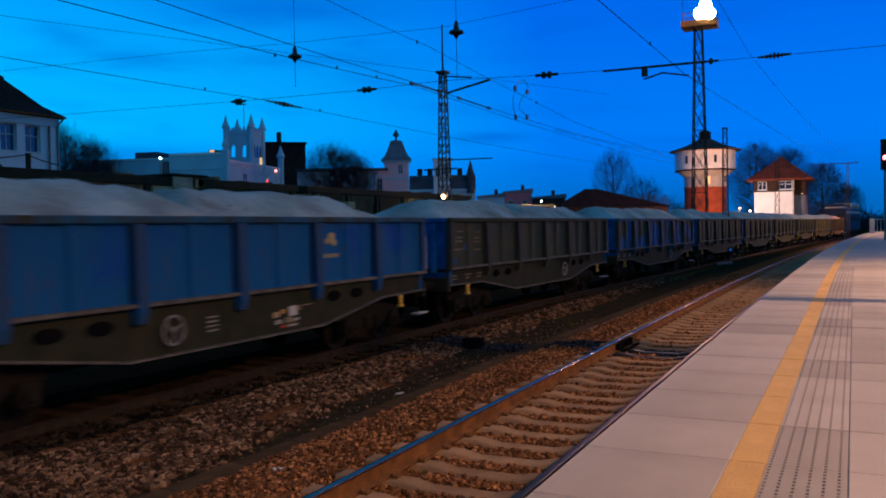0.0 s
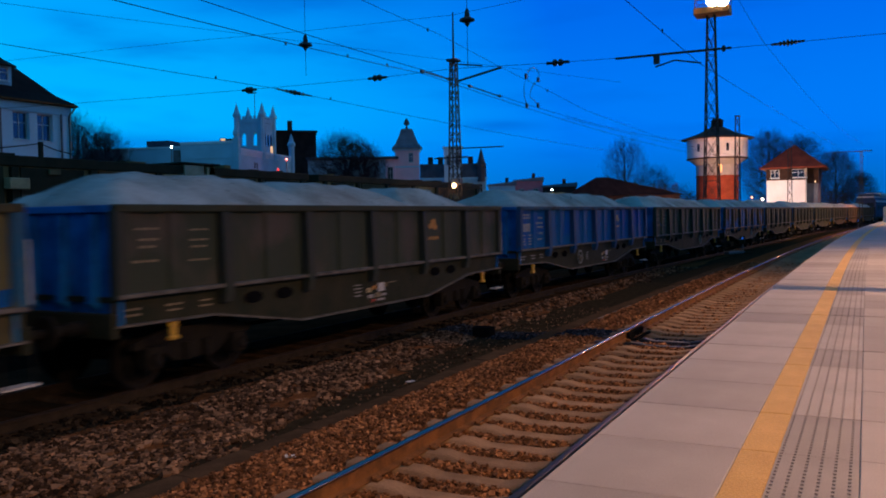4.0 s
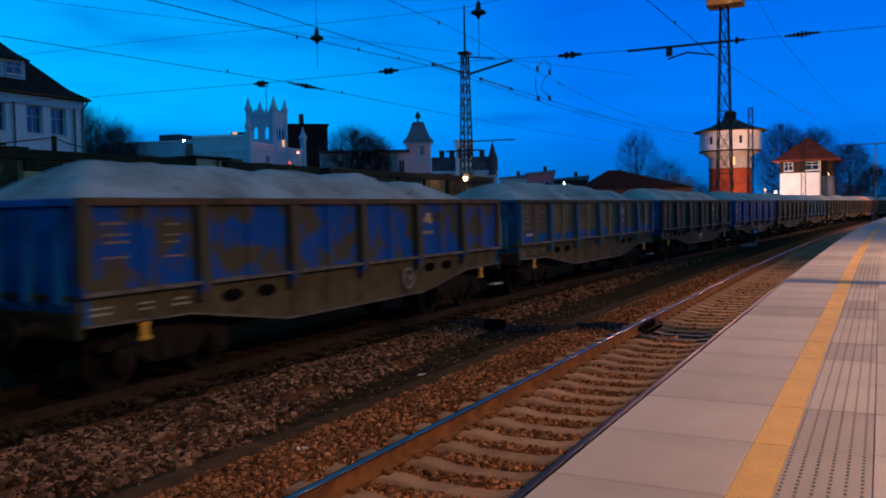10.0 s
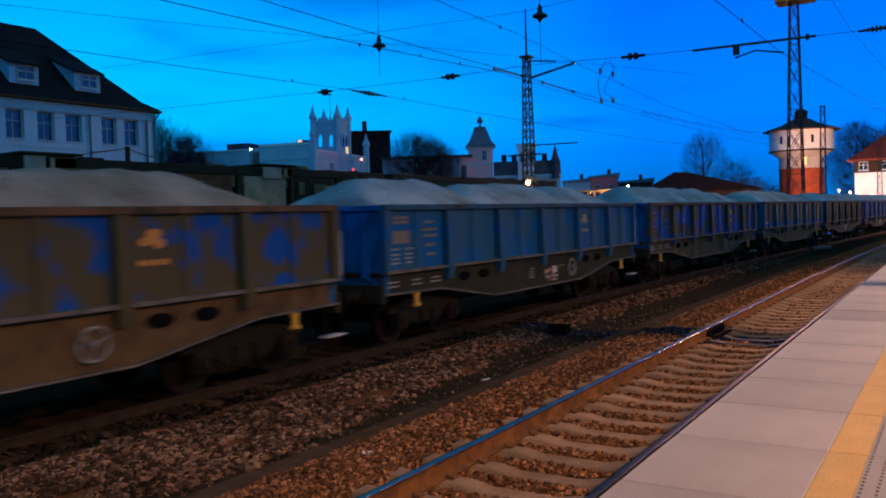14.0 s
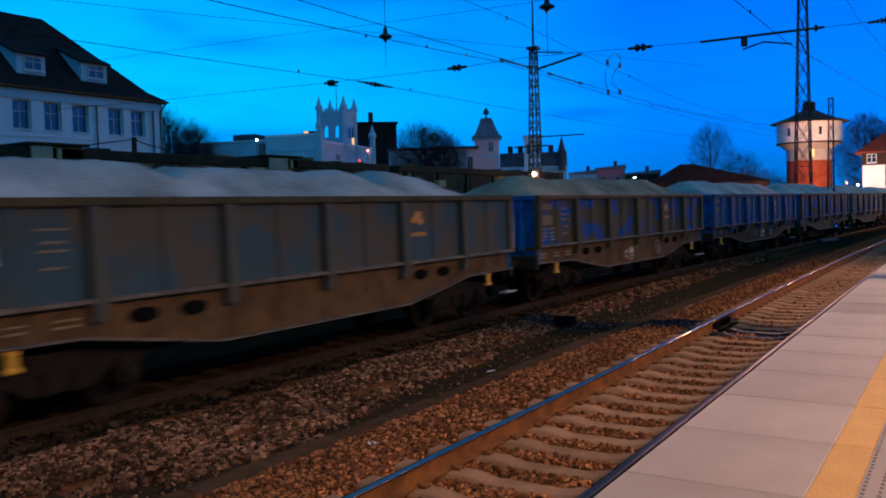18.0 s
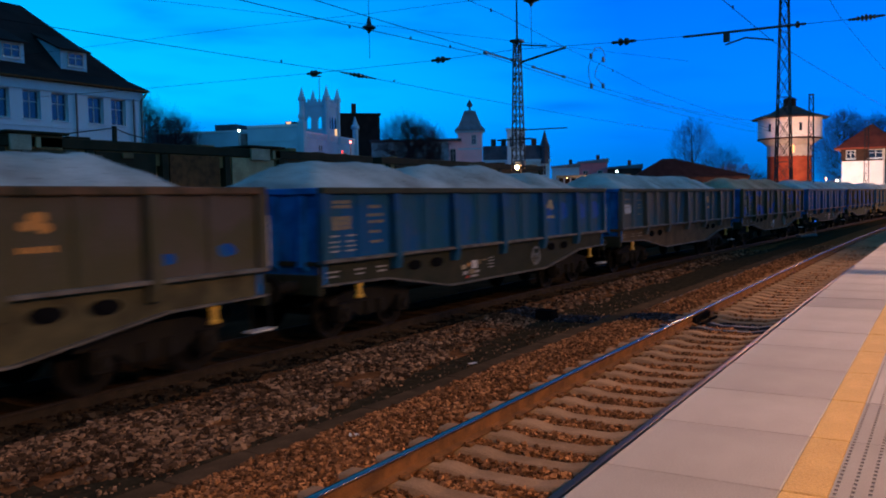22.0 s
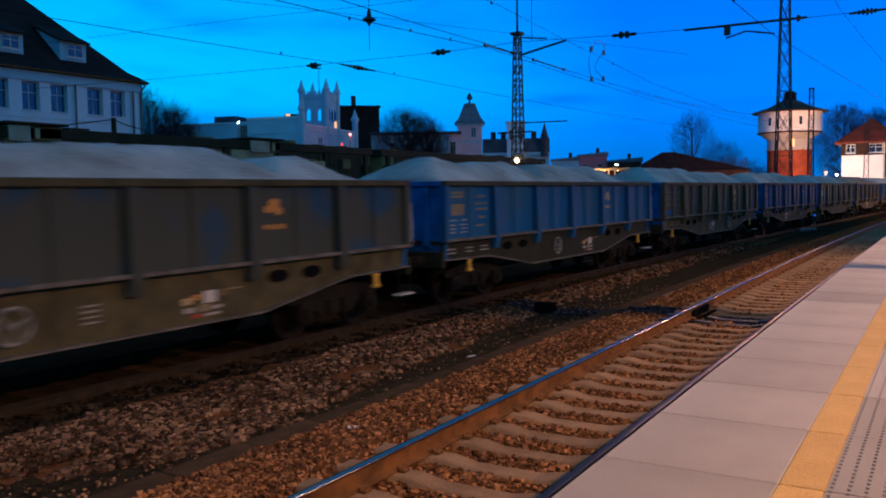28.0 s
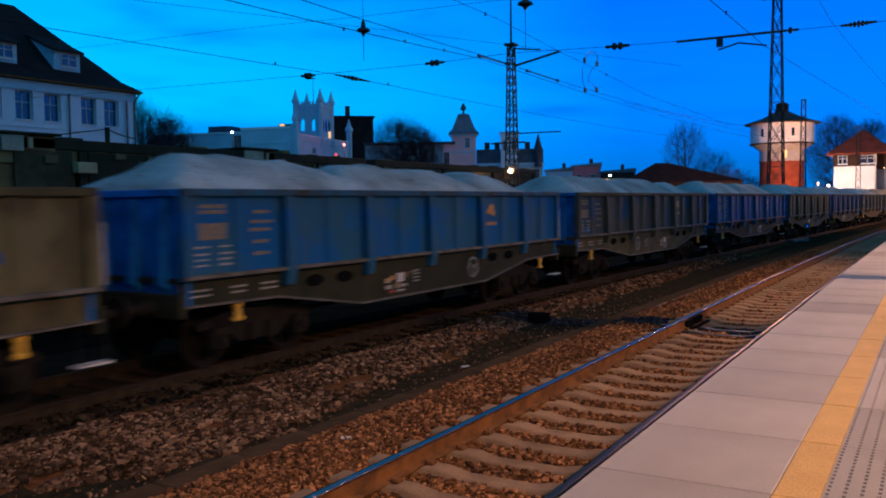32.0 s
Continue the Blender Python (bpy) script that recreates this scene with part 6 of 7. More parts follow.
def build_gothic():
    """White hall: long wall along -x, end wall along +y, pinnacled tower behind the corner."""
    t = thing("gothic_hall", "white neo-gothic hall with a small pinnacled tower", "building", pose(-65.3, 76.6, -0.6, 0, 0, 15))
    part("long_wall", bx(-7.2, 0.0, 0, 0.5, 0, 11.85), M["plaster_dusk"], t)
    part("end_wall", bx(-0.5, 0.0, 0.5, 16.5, 0, 11.1), M["plaster_dusk"], t)
    part("rear_wall", bx(-7.2, -0.5, 16.0, 16.5, 0, 11.1), M["plaster_dusk"], t)
    part("far_wall", bx(-7.2, -6.7, 0.5, 16.0, 0, 11.1), M["plaster_dusk"], t)
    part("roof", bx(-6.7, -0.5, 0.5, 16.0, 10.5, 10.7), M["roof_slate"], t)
    part("cornice", bx(-7.2, 0.06, -0.1, 0.0, 11.6, 11.9), M["plaster"], t)
    part("ledge", bx(-7.2, 0.0, -0.08, 0.0, 9.9, 10.1), M["plaster_dusk"], t)
    part("ledge", bx(-7.2, 0.0, -0.08, 0.0, 8.7, 8.85), M["plaster_dusk"], t)
    part("corner_shaft", bx(-0.45, 0.3, -0.3, 0.45, 0, 12.2, bevel=0.08), M["plaster_dusk"], t)
    pinnacle(t, -0.1, 0.05, 11.8, 14.2, 0.30)
    part("end_cornice", bx(0.0, 0.1, 0.5, 16.5, 10.85, 11.1), M["plaster"], t)
    for i in range(32):
        part("merlon", bx(0.0, 0.08, 0.7 + i * 0.49, 0.95 + i * 0.49, 10.3, 10.85), M["plaster"], t)
    for y in (4.6, 5.2):
        part("slit_window", bx(0.0, 0.03, y, y + 0.25, 8.9, 9.6), M["glass"], t)
    pinnacle(t, 0.0, 16.6, 4, 14.2, 0.42)
    # tower
    tx, ty, s = -1.75, 9.0, 1.7
    tw = part("tower", bx(-s, s, -s, s, 8, 11.9), M["plaster_dusk"], t, "", pose(tx, ty, 0))
    part("tower_head", bx(-s, s, -s, s, 13.7, 15.2), M["plaster_dusk"], tw)
    part("side_wall", bx(s - 0.3, s, -s, s, 11.9, 13.7), M["plaster_dusk"], tw)
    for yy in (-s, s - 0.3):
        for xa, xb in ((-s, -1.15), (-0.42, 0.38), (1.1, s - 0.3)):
            part("belfry_pier", bx(xa, xb, yy, yy + 0.3, 11.9, 13.7), M["plaster_dusk"], tw)
    part("tower_cornice", bx(-s - 0.1, s + 0.1, -s - 0.1, s + 0.1, 14.75, 15.25), M["plaster_dusk"], tw)
    for i in range(6):
        part("merlon", bx(-s + 0.3 + i * 0.5, -s + 0.55 + i * 0.5, -s - 0.12, -s + 0.1, 15.25, 15.6), M["plaster_dusk"], tw)
        part("merlon", bx(s - 0.1, s + 0.12, -s + 0.3 + i * 0.5, -s + 0.55 + i * 0.5, 15.25, 15.6), M["plaster_dusk"], tw)
    for x in (-s, s):
        for y in (-s, s):
            pinnacle(t, tx + x, ty + y, 10, 17.2, 0.36)
    for x in (-0.78, 0.75):
        for sg_ in (-1, 1):
            part("arch_spandrel", prism(B(), [(x + sg_ * 0.37, 13.7), (x + sg_ * 0.37, 12.85), (x + sg_ * 0.25, 13.25), (x, 13.6), (x, 13.7)], 1, -s - 0.01, -s + 0.28), M["plaster_dusk"], tw)
    for y in (-0.9, 0.0, 0.9):
        part("arched_window", prism(B(), [(y - 0.28, 11.9), (y + 0.28, 11.9), (y + 0.28, 13.0), (y, 13.5), (y - 0.28, 13.0)], 0, s - 0.03, s + 0.03), M["glass"], tw)
    part("lit_window", bx(s, s + 0.04, 0.7, 1.3, 10.6, 12.0), M["warmpane"], tw)
    ant = part("antenna_mast", tube(B(), (0, 0, 15.2), (0, 0, 18.9), 0.05, 0.04, 6), M["steel"], tw)
    part("antenna_bar", tube(B(), (-0.9, 0, 18.7), (0.3, 0, 18.7), 0.07, None, 6), M["mast"], ant)
    d = facing("tall_roof", "dark steep brick block behind a white hall", "building", 40, 128)
    part("wall_block", bx(-8, 0, 2.2, 10.6, 0, 15.6), M["roof"], d)
    part("roof", bx(-8.2, 0.2, 2.0, 10.8, 15.6, 15.9), M["roof"], d)
    part("low_wing", bx(-8, 0, -5.8, 2.2, 0, 13.6), M["roof"], d)
    part("stair_head", bx(-8, -4, -3.6, -1.2, 13.6, 15.0), M["roof"], d)
    part("chimney", bx(-1, -0.4, 6.4, 7.1, 15.8, 17.4), M["brick_dark"], d)
    window(d, 0.0, -3.0, 13.4, 0.8, 1.3, "+x", pane=M["warmpane"], bars=False)
    g = thing("flat_roof_hall", "low white flat-roofed building with a dark roof box", "building", pose(-65.3, 76.6, -0.6, 0, 0, 15))
    part("wall_block", bx(-19.6, -7.25, 0.4, 12, 0, 11.3), M["plaster_dusk"], g)
    part("roof_edge", bx(-19.7, -7.2, 0.3, 12.1, 11.3, 11.5), M["plaster"], g)
    part("roof_box", bx(-14.0, -11.0, 4, 7, 11.5, 12.6), M["roof_slate"], g)
    part("pilaster", bx(-14.9, -14.2, 0.2, 0.4, 0, 11.3), M["plaster"], g)
    part("wall_box", bx(-8.1, -7.3, -0.1, 0.4, 9.3, 11.0), M["steel"], g)
    pinnacle(g, -20.0, 0.3, 4, 13.6, 0.38)


build_gothic()


def build_turret_house():
    t = facing("turret_house", "plastered house with a pointed slate turret, coloured pink as by lamplight", "house", 29.17, 120)
    part("tower", bx(-3.4, 0.0, -1.7, 1.75, 0, 12.4), M["plaster_lamp_pink"], t)
    part("tower_cornice", bx(-3.6, 0.2, -1.9, 1.95, 12.1, 12.45), M["plaster_dusk"], t)
    bm = B()
    lathe(bm, [(3.05, 12.4), (3.0, 12.5), (2.3, 13.1), (1.65, 14.2), (1.15, 15.2), (1.1, 15.25), (0.75, 15.3)], 4)
    part("spire", bm, M["slate_pale"], t, "", pose(-1.7, 0.02, 0, 0, 0, 45))
    bm = B()
    lathe(bm, [(0.55, 15.2), (0.55, 15.35), (0.16, 15.4), (0.12, 15.8), (0.42, 16.0), (0.42, 16.25), (0.05, 16.9)], 8)
    part("finial", bm, M["roof_slate"], t, "", pose(-1.7, 0.02, 0))
    part("belt", bx(-3.46, 0.06, -1.76, 1.81, 9.7, 9.9), M["plaster_dusk"], t)
    window(t, 0.0, 0.55, 10.4, 0.7, 1.4, "+x", pane=M["bluepane"])
    part("wing", bx(-3.2, 0.6, -3.05, -1.72, 0, 10.9), M["plaster_lamp_pink"], t)
    part("long_wing", bx(-3.4, 0.4, -14.0, -3.06, 0, 10.9), M["plaster_dusk"], t)
    part("wing_roof", bx(-3.8, 1.1, -14.2, -1.2, 10.9, 11.25), M["roof_slate"], t)
    for y in (-2.4, -5.8, -8.4, -11.0):
        window(t, 0.6 if y > -3 else 0.4, y, 7.9, 0.8, 1.9, "+x", pane=M["glass"])
    n = facing("town_house", "white house with a dark slate roof and chimneys", "house", 26.05, 132)
    part("wall_block", bx(-6, 0, -5.1, 5.15, 0, 8.7), M["plaster_dusk"], n)
    part("roof", prism(B(), [(-6.3, 8.7), (0.35, 8.7), (-0.5, 10.9), (-5.5, 10.9)], 1, -5.2, 5.2), M["roof_slate"], n)
    part("cornice", bx(0, 0.35, -5.2, 5.3, 8.3, 8.7), M["plaster_dusk"], n)
    for y in (-4.0, -2.4, 2.4):
        part("chimney", bx(-3, -2.2, y, y + 0.8, 10.7, 12.1), M["brick_dark"], n)
    bm = B()
    lathe(bm, [(0.6, 8), (0.6, 10.4), (0.75, 10.5), (0.35, 12.0), (0.04, 13.2)], 8, (0.2, 4.4))
    part("corner_turret", bm, M["roof_slate"], n)
    part("gable", bx(-1.2, 0.6, -1.4, 1.4, 0, 13.2), M["plaster"], n)
    part("gable_cornice", bx(-1.3, 0.75, -1.6, 1.6, 13.2, 13.5), M["plaster_dusk"], n)
    for y in (-0.7, 0.7):
        window(n, 0.6, y, 10.6, 0.7, 1.6, "+x", pane=M["bluepane"])
    for y in (-4.2, -2.6, 2.6, 4.2):
        window(n, 0.0, y, 6.2, 0.8, 1.5, "+x", pane=M["glass"])
    for deg, w, hh, m, lab in ((22.75, 4.8, 7.9, M["plaster_dusk"], "grey low house with a flat roof"), (20.95, 5.0, 8.6, M["brick_pink"], "pink low house with a dark roof"), (18.9, 6.0, 7.5, M["brick_dark"], "dull red low house with a dark roof")):
        b = facing("low_house", lab, "house", deg, 150)
        part("wall_block", bx(-6, 0, -w / 2, w / 2, 0, hh), m, b)
        part("roof", prism(B(), [(-w / 2 - 0.2, hh), (w / 2 + 0.2, hh), (w / 2 + 0.2, hh + 0.75), (-w / 2 - 0.2, hh + 0.25)], 0, -6.2, 0.3), M["slate_pale"], b)
        part("chimney", bx(-3, -2.4, 0.6, 1.2, hh, hh + 1.5), M["brick_dark"], b)
        for y in (-w / 4, w / 4):
            window(b, 0, y, hh - 2.8, 0.9, 1.5, "+x", pane=M["glass"])


build_turret_house()


def build_water_tower():
    x, y = -21.9, 143.3
    t = thing("water_tower", "round water tower, white tank above red brick base", "water tower", pose(x, y, -0.6))
    part("base", lathe(B(), [(3.6, 0), (3.35, 4.0), (3.3, 8.5)], 40), M["brick_red"], t)
    part("neck", lathe(B(), [(3.32, 8.5), (3.35, 10.2), (4.6, 11.25)], 40), M["neck"], t)
    part("tank", lathe(B(), [(4.6, 11.25), (4.75, 11.35), (4.75, 14.4), (4.7, 14.6)], 40), M["limewash"], t)
    part("tank_belt", lathe(B(), [(4.78, 11.15), (4.85, 11.2), (4.85, 11.34), (4.78, 11.38)], 40), M["brick_dark"], t)
    part("roof", lathe(B(), [(5.7, 14.4), (5.75, 14.5), (3.0, 15.4), (1.1, 16.4), (1.0, 16.4)], 40), M["tar_roof"], t)
    part("lantern", lathe(B(), [(0.95, 16.3), (0.95, 17.4), (1.1, 17.45), (0.6, 17.8), (0.1, 17.9)], 16), M["roof"], t)
    for a in (-62, -118, -90 + 110):
        c, s = math.cos(radians(a)), math.sin(radians(a))
        part("slit_window", bx(-0.05, 0.05, -0.2, 0.2, 12.3, 13.5), M["glass"], t, "", pose(4.75 * c, 4.75 * s, 0, 0, 0, a))
    for a, z in ((-75, 9.0), (-80, 3.0)):
        c, s = math.cos(radians(a)), math.sin(radians(a))
        part("small_window", bx(-0.1, 0.12, -0.35, 0.35, z, z + 1.2), M["warmpane"], t, "", pose(3.32 * c, 3.32 * s, 0, 0, 0, a))
    bm = B()
    for i in range(24):
        a = 2 * math.pi * i / 24
        box(bm, 3.3 * math.cos(a) - 0.1, 3.3 * math.cos(a) + 0.1, 3.3 * math.sin(a) - 0.1, 3.3 * math.sin(a) + 0.1, 8.3, 8.6)
    part("brick_course", bm, M["brick_red"], t)


build_water_tower()


def build_signal_box():
    t = thing("signal_box", "white signal box with dark upper boarding and red hipped roof", "signal box", pose(-9.4, 119.6, -0.6))
    part("lower_wall", bx(-2.55, 2.25, -0.1, 8, 0, 6.65), M["limewash"], t)
    part("upper_wall", bx(-2.6, 2.3, -0.2, 8.1, 6.65, 8.4), M["wood_dark"], t)
    part("roof", hip_roof(-3.0, 4.3, -0.6, 8.6, 8.35, 11.5, 0.4, 3.9, 0.02), M["roof_red"], t)
    part("annex", bx(2.3, 3.7, 1.2, 8, 0, 6.2), M["annex"], t)
    part("annex_boarding", bx(2.3, 3.75, 1.15, 8.05, 6.2, 8.3), M["wood_dark"], t)
    part("corner_board", bx(2.2, 2.34, -0.24, -0.1, 0, 8.35), M["white"], t)
    for i in range(9):
        part("board", bx(-2.6 + i * 0.54, -2.6 + i * 0.54 + 0.5, -0.225, -0.2, 6.66, 6.95), M["wood_dark"], t)
    window(t, 1.35, -0.2, 6.95, 1.6, 1.1, "-y", pane=M["bluepane"])
    window(t, -1.5, -0.2, 6.95, 1.1, 1.1, "-y", pane=M["bluepane"])
    window(t, 2.3, 0.6, 6.95, 1.2, 1.1, "+x", pane=M["glass"])
    part("wall_lamp", bx(3.2, 3.28, 1.12, 1.2, 6.38, 6.44), M["lampwarm"], t)


build_signal_box()


def build_barn():
    t = facing("goods_shed", "long low shed with a dull red-brown pitched roof", "shed", 15.0, 138)
    part("wall_block", bx(-10, 0, -8.2, 9.6, 0, 5.6), M["brick_dark"], t)
    bm = B()
    v = [bm.verts.new(p) for p in ((0.5, -8.7, 5.5), (0.5, 10.0, 5.5), (-10.5, 10.0, 5.5), (-10.5, -8.7, 5.5), (-4.6, -3.6, 8.7), (-5.0, -1.6, 8.7), (-5.0, 9.0, 6.0))]
    for f in ((0, 5, 4), (0, 1, 6, 5), (1, 2, 6), (2, 3, 4, 5, 6), (3, 0, 4), (3, 2, 1, 0)):
        bm.faces.new([v[i] for i in f])
    part("roof", bm, M["roof_brown"], t)


build_barn()


# trees against the sky
bare_tree(*dir_at(50.2, 104), -0.6, 15.2, 1.0, 1, "bare round-crowned tree behind a house", start=0.12)
bare_tree(*dir_at(52.2, 100), -0.6, 14.4, 1.0, 21, "bare round-crowned tree behind a house", start=0.12)
bare_tree(*dir_at(48.6, 108), -0.6, 14.0, 0.8, 22, "bare round-crowned tree behind a house", start=0.15)
bare_tree(*dir_at(33.6, 104), -0.6, 13.4, 0.95, 2, "bare wide-crowned tree before pale houses", start=0.25)
bare_tree(*dir_at(32.3, 106), -0.6, 12.4, 0.85, 23, "bare wide-crowned tree before pale houses", start=0.25)
bare_tree(*dir_at(14.5, 155), -0.6, 16.6, 0.72, 3, "slender bare tree beside the line", 3)
bare_tree(*dir_at(12.6, 165), -0.6, 12.0, 0.95, 4, "bare tree beside the line", 3)
bare_tree(*dir_at(5.6, 165), -0.6, 17.5, 0.85, 5, "bare tree behind a signal box")
bare_tree(*dir_at(3.8, 170), -0.6, 17.0, 0.9, 6, "bare tree behind a signal box")
bare_tree(*dir_at(1.7, 160), -0.6, 13.0, 0.9, 7, "bare tree beside the line")
bare_tree(*dir_at(0.4, 190), -0.6, 10.5, 1.0, 8, "bare tree beside the line")


for deg, dist, hgt, seed in ((2.5, 160, 7.2, 31), (1.9, 158, 6.4, 32), (1.3, 164, 5.8, 33), (12.2, 150, 8.6, 34), (11.2, 150, 8.0, 35), (10.3, 150, 6.4, 36), (13.2, 152, 7.6, 37)):
    bare_tree(*dir_at(deg, dist), -0.6, hgt, 1.5, seed, "brown leafless bush beside the line", 3, 0.04, M["bush"], "bush")


def build_wood_line():
    """Far woods closing the view."""
    bm = B()
    rng = random.Random(9)
    for i in range(1500):
        a = rng.uniform(-14, 40)
        d = rng.uniform(200, 290)
        x, y = dir_at(a, d)
        hgt = (4.5 + 3.5 * noise.noise((a * 0.7, 0, 2)) + 1.2 * noise.noise((a * 3, 0, 5))) * rng.uniform(0.6, 1.15)
        for _ in range(9):
            f = rng.uniform(0.0, 0.7)
            p = (x + rng.gauss(0, 1.2) * f, y, -0.6 + hgt * f)
            tube(bm, p, (p[0] + rng.gauss(0, 1.5), p[1], p[2] + hgt * (1 - f) * rng.uniform(0.3, 1)), 0.10, 0.03, 3, False)
    tagged(part("far_wood", bm, M["bark"]), "dark line of bare woods far beyond the station", "wood", kind="stuff")


build_wood_line()


# ---------------------------------------------------------------- parked wagons behind
def build_parked(y, seed, cab):
    rng = random.Random(seed)
    t = thing("parked_wagon", "old brown flat-topped wagon parked on a siding", "goods wagon", pose(-18.2, y, -0.5), "parked wagons")
    L = 6.6
    part("body", bx(-1.4, 1.4, -L, L, 1.3, 3.55, bevel=0.02), M["old_brown"], t)
    part("roof_walk", bx(-1.56, 1.56, -L - 0.1, L + 0.1, 3.86, 4.1, bevel=0.02), M["frame_dark"], t)
    part("roof_edge", bx(-1.5, 1.5, -L, L, 3.55, 3.86), M["old_brown"], t)
    for i in range(7):
        yy = -L + 0.3 + i * (2 * L - 0.6) / 6
        part("post", bx(1.4, 1.6, yy - 0.09, yy + 0.09, 1.2, 3.85), M["frame_dark"], t)
    for _ in range(6):
        yy, ww = rng.uniform(-L + 0.6, L - 0.6), rng.uniform(0.2, 0.6)
        part("roof_hatch", bx(0.6, rng.uniform(1.2, 1.6), yy - ww / 2, yy + ww / 2, 4.1, 4.1 + rng.uniform(0.03, 0.10), bevel=0.01), M["old_brown"] if rng.random() < 0.4 else M["frame_dark"], t)
    for i in range(6):
        yy = -L + 1.4 + i * 2.1
        part("side_panel", bx(1.50, 1.545, yy - rng.uniform(0.5, 0.95), yy + 0.75, 2.5 + rng.uniform(-0.1, 0.2), 3.84), rng.choice((M["old_brown"], M["old_brown"], M["wood_dark"], M["frame_brown"], M["frame_dark"], M["cream"] if rng.random() < 0.4 else M["rust"])), t)
    for yy in (-L + 2.4, L - 2.9):
        part("hatch", bx(1.5, 1.75, yy - 0.25, yy + 0.25, 3.35, 3.6, bevel=0.02), M["cream"], t)
    part("frame", bx(-1.3, 1.3, -L - 0.3, L + 0.3, 0.95, 1.28), M["frame_dark"], t)
    for yy in (-4.4, 4.4):
        bg = part("bogie", bx(-1.05, 1.05, -1.3, 1.3, 0.4, 0.8, bevel=0.03), M["bogie"], t, "", pose(0, yy, 0))
        for dy in (-0.9, 0.9):
            bm = B()
            for x in (-0.75, 0.75):
                tube(bm, (x - 0.06, 0, 0), (x + 0.06, 0, 0), 0.46, None, 20)
            part("wheelset", bm, M["wheel"], bg, "", pose(0, dy, 0.46))
    if cab:
        for dy, wd in ((0.0, 0.48), (7.0, 0.75)):
            a = -L + 0.49 + dy
            part("cab_box", bx(0.2, 1.56, a, a + 1.25, 3.80, 4.13, bevel=0.02), M["old_brown"], t)
            part("end_panel", bx(1.56, 1.62, a, a + wd, 3.79, 4.12, bevel=0.01), M["panel_grey"], t)
            part("cab_roof", bx(0.1, 1.68, a - 0.1, a + 1.35, 4.14, 4.2, bevel=0.02), M["frame_dark"], t)
            # the slot's light is only its cream colour
            part("lit_slot", bx(1.57, 1.63, a + wd + 0.1, a + wd + 0.2, 3.86, 4.08), M["cream"], t)
        # tan boards; two stand for lit windows, their light put into the colour
        for a, b, z0, z1 in ((1.45, 1.75, 3.55, 3.72), (3.25, 3.55, 3.7, 3.82), (8.95, 9.2, 3.35, 3.72), (9.65, 10.3, 3.3, 3.66), (11.6, 12.0, 3.4, 3.7)):
            part("board", bx(1.55, 1.62, -L + a, -L + b, z0, z1, bevel=0.01), M["tan"], t)
        stanchion = part("stanchion", bx(1.48, 1.56, 3.07 - L, 3.15 - L, 4.1, 4.44), M["frame_dark"], t)
        part("rope", strand([(1.52, 0.6 - L, 4.14), (1.52, 1.9 - L, 4.2), (1.52, 3.1 - L, 4.4), (1.52, 3.5 - L, 4.28), (1.52, 4.2 - L, 4.17)], 0.012), M["wire"], stanchion)
    return t


for i in range(-1, 3):
    build_parked(2.5 + i * 13.9, i, i == 1)
# unseen wall, added to close the gaps under the parked wagons darkly
back = thing("wall_west", "low near-black wall added behind the sidings", "wall", kind="structure")
part("wall_face", bx(-26.3, -26.0, -40, 125, -0.6, 1.9), M["backing_black"], back)
part("coping", bx(-26.35, -25.95, -40, 125, 1.9, 2.0), M["backing_black"], back)
sid = thing("siding_track", "dark siding track under parked wagons", "railway track", kind="structure")
for side in (-0.7535, 0.7535):
    part("rail", sweep(B(), [(p[0], p[1] - 0.5 + 0.0) for p in RAIL], lambda s, side=side: -18.2 + side, [-30, 60]), M["rust"], sid)


# ---------------------------------------------------------------- street lamps, signals, fence
def build_street_lamp(x, y, z, height, bulb, label):
    t = thing("street_lamp", label, "street lamp", pose(x, y, z), "street lamps")
    part("pole", tube(B(), (0, 0, 0), (0, 0, height), 0.09, 0.05, 8), M["steel"], t)
    h_ = part("lamp_head", bx(-0.2, 0.2, -0.12, 0.12, height, height + 0.1, bevel=0.03), M["steel"], t)
    bm = B()
    bmesh.ops.create_uvsphere(bm, u_segments=12, v_segments=8, radius=0.13, matrix=Matrix.Translation((0, 0, height - 0.1)))
    part("bulb", bm, bulb, h_)


build_street_lamp(-68.2, 69.2, -0.6, 10.9, M["lampcold"], "street lamp with a cold white light")
build_street_lamp(-62.75, 82.5, -0.6, 10.0, M["lampred"], "street lamp with a reddish light")
build_street_lamp(*dir_at(19.37, 115), -0.6, 6.1, M["lampcold"], "low lamp with a greenish white light")
build_street_lamp(-11.7, 112.0, -0.6, 4.2, M["lampyard"], "yard lamp with a white light")
build_street_lamp(-13.0, 112.5, -0.6, 4.5, M["lampdim"], "yard lamp with a warm light")


def build_ground_signal(x, y, z):
    t = thing("shunting_signal", "small shunting signal with a blue light", "signal", pose(x, y, z))
    part("post", tube(B(), (0, 0, 0), (0, 0, 0.6), 0.04, None, 8), M["steel"], t)
    hd = part("signal_head", bx(-0.14, 0.14, -0.1, 0.1, 0.55, 1.05, bevel=0.02), M["frame_dark"], t)
    part("lens", tube(B(), (0, -0.12, 0.9), (0, -0.10, 0.9), 0.07, None, 12), M["lampblue"], hd)


build_ground_signal(-6.9, 55.0, -0.5)
build_ground_signal(-1.0, 119.0, -0.3)
gear = thing("track_magnet", "low blue-grey steel box beside a shunting signal", "trackside box", pose(-7.1, 52.8, -0.46, 0, 0, -22))
part("case", bx(-0.18, 0.18, -0.9, 0.9, 0, 0.16, bevel=0.03), M["steel"], gear)
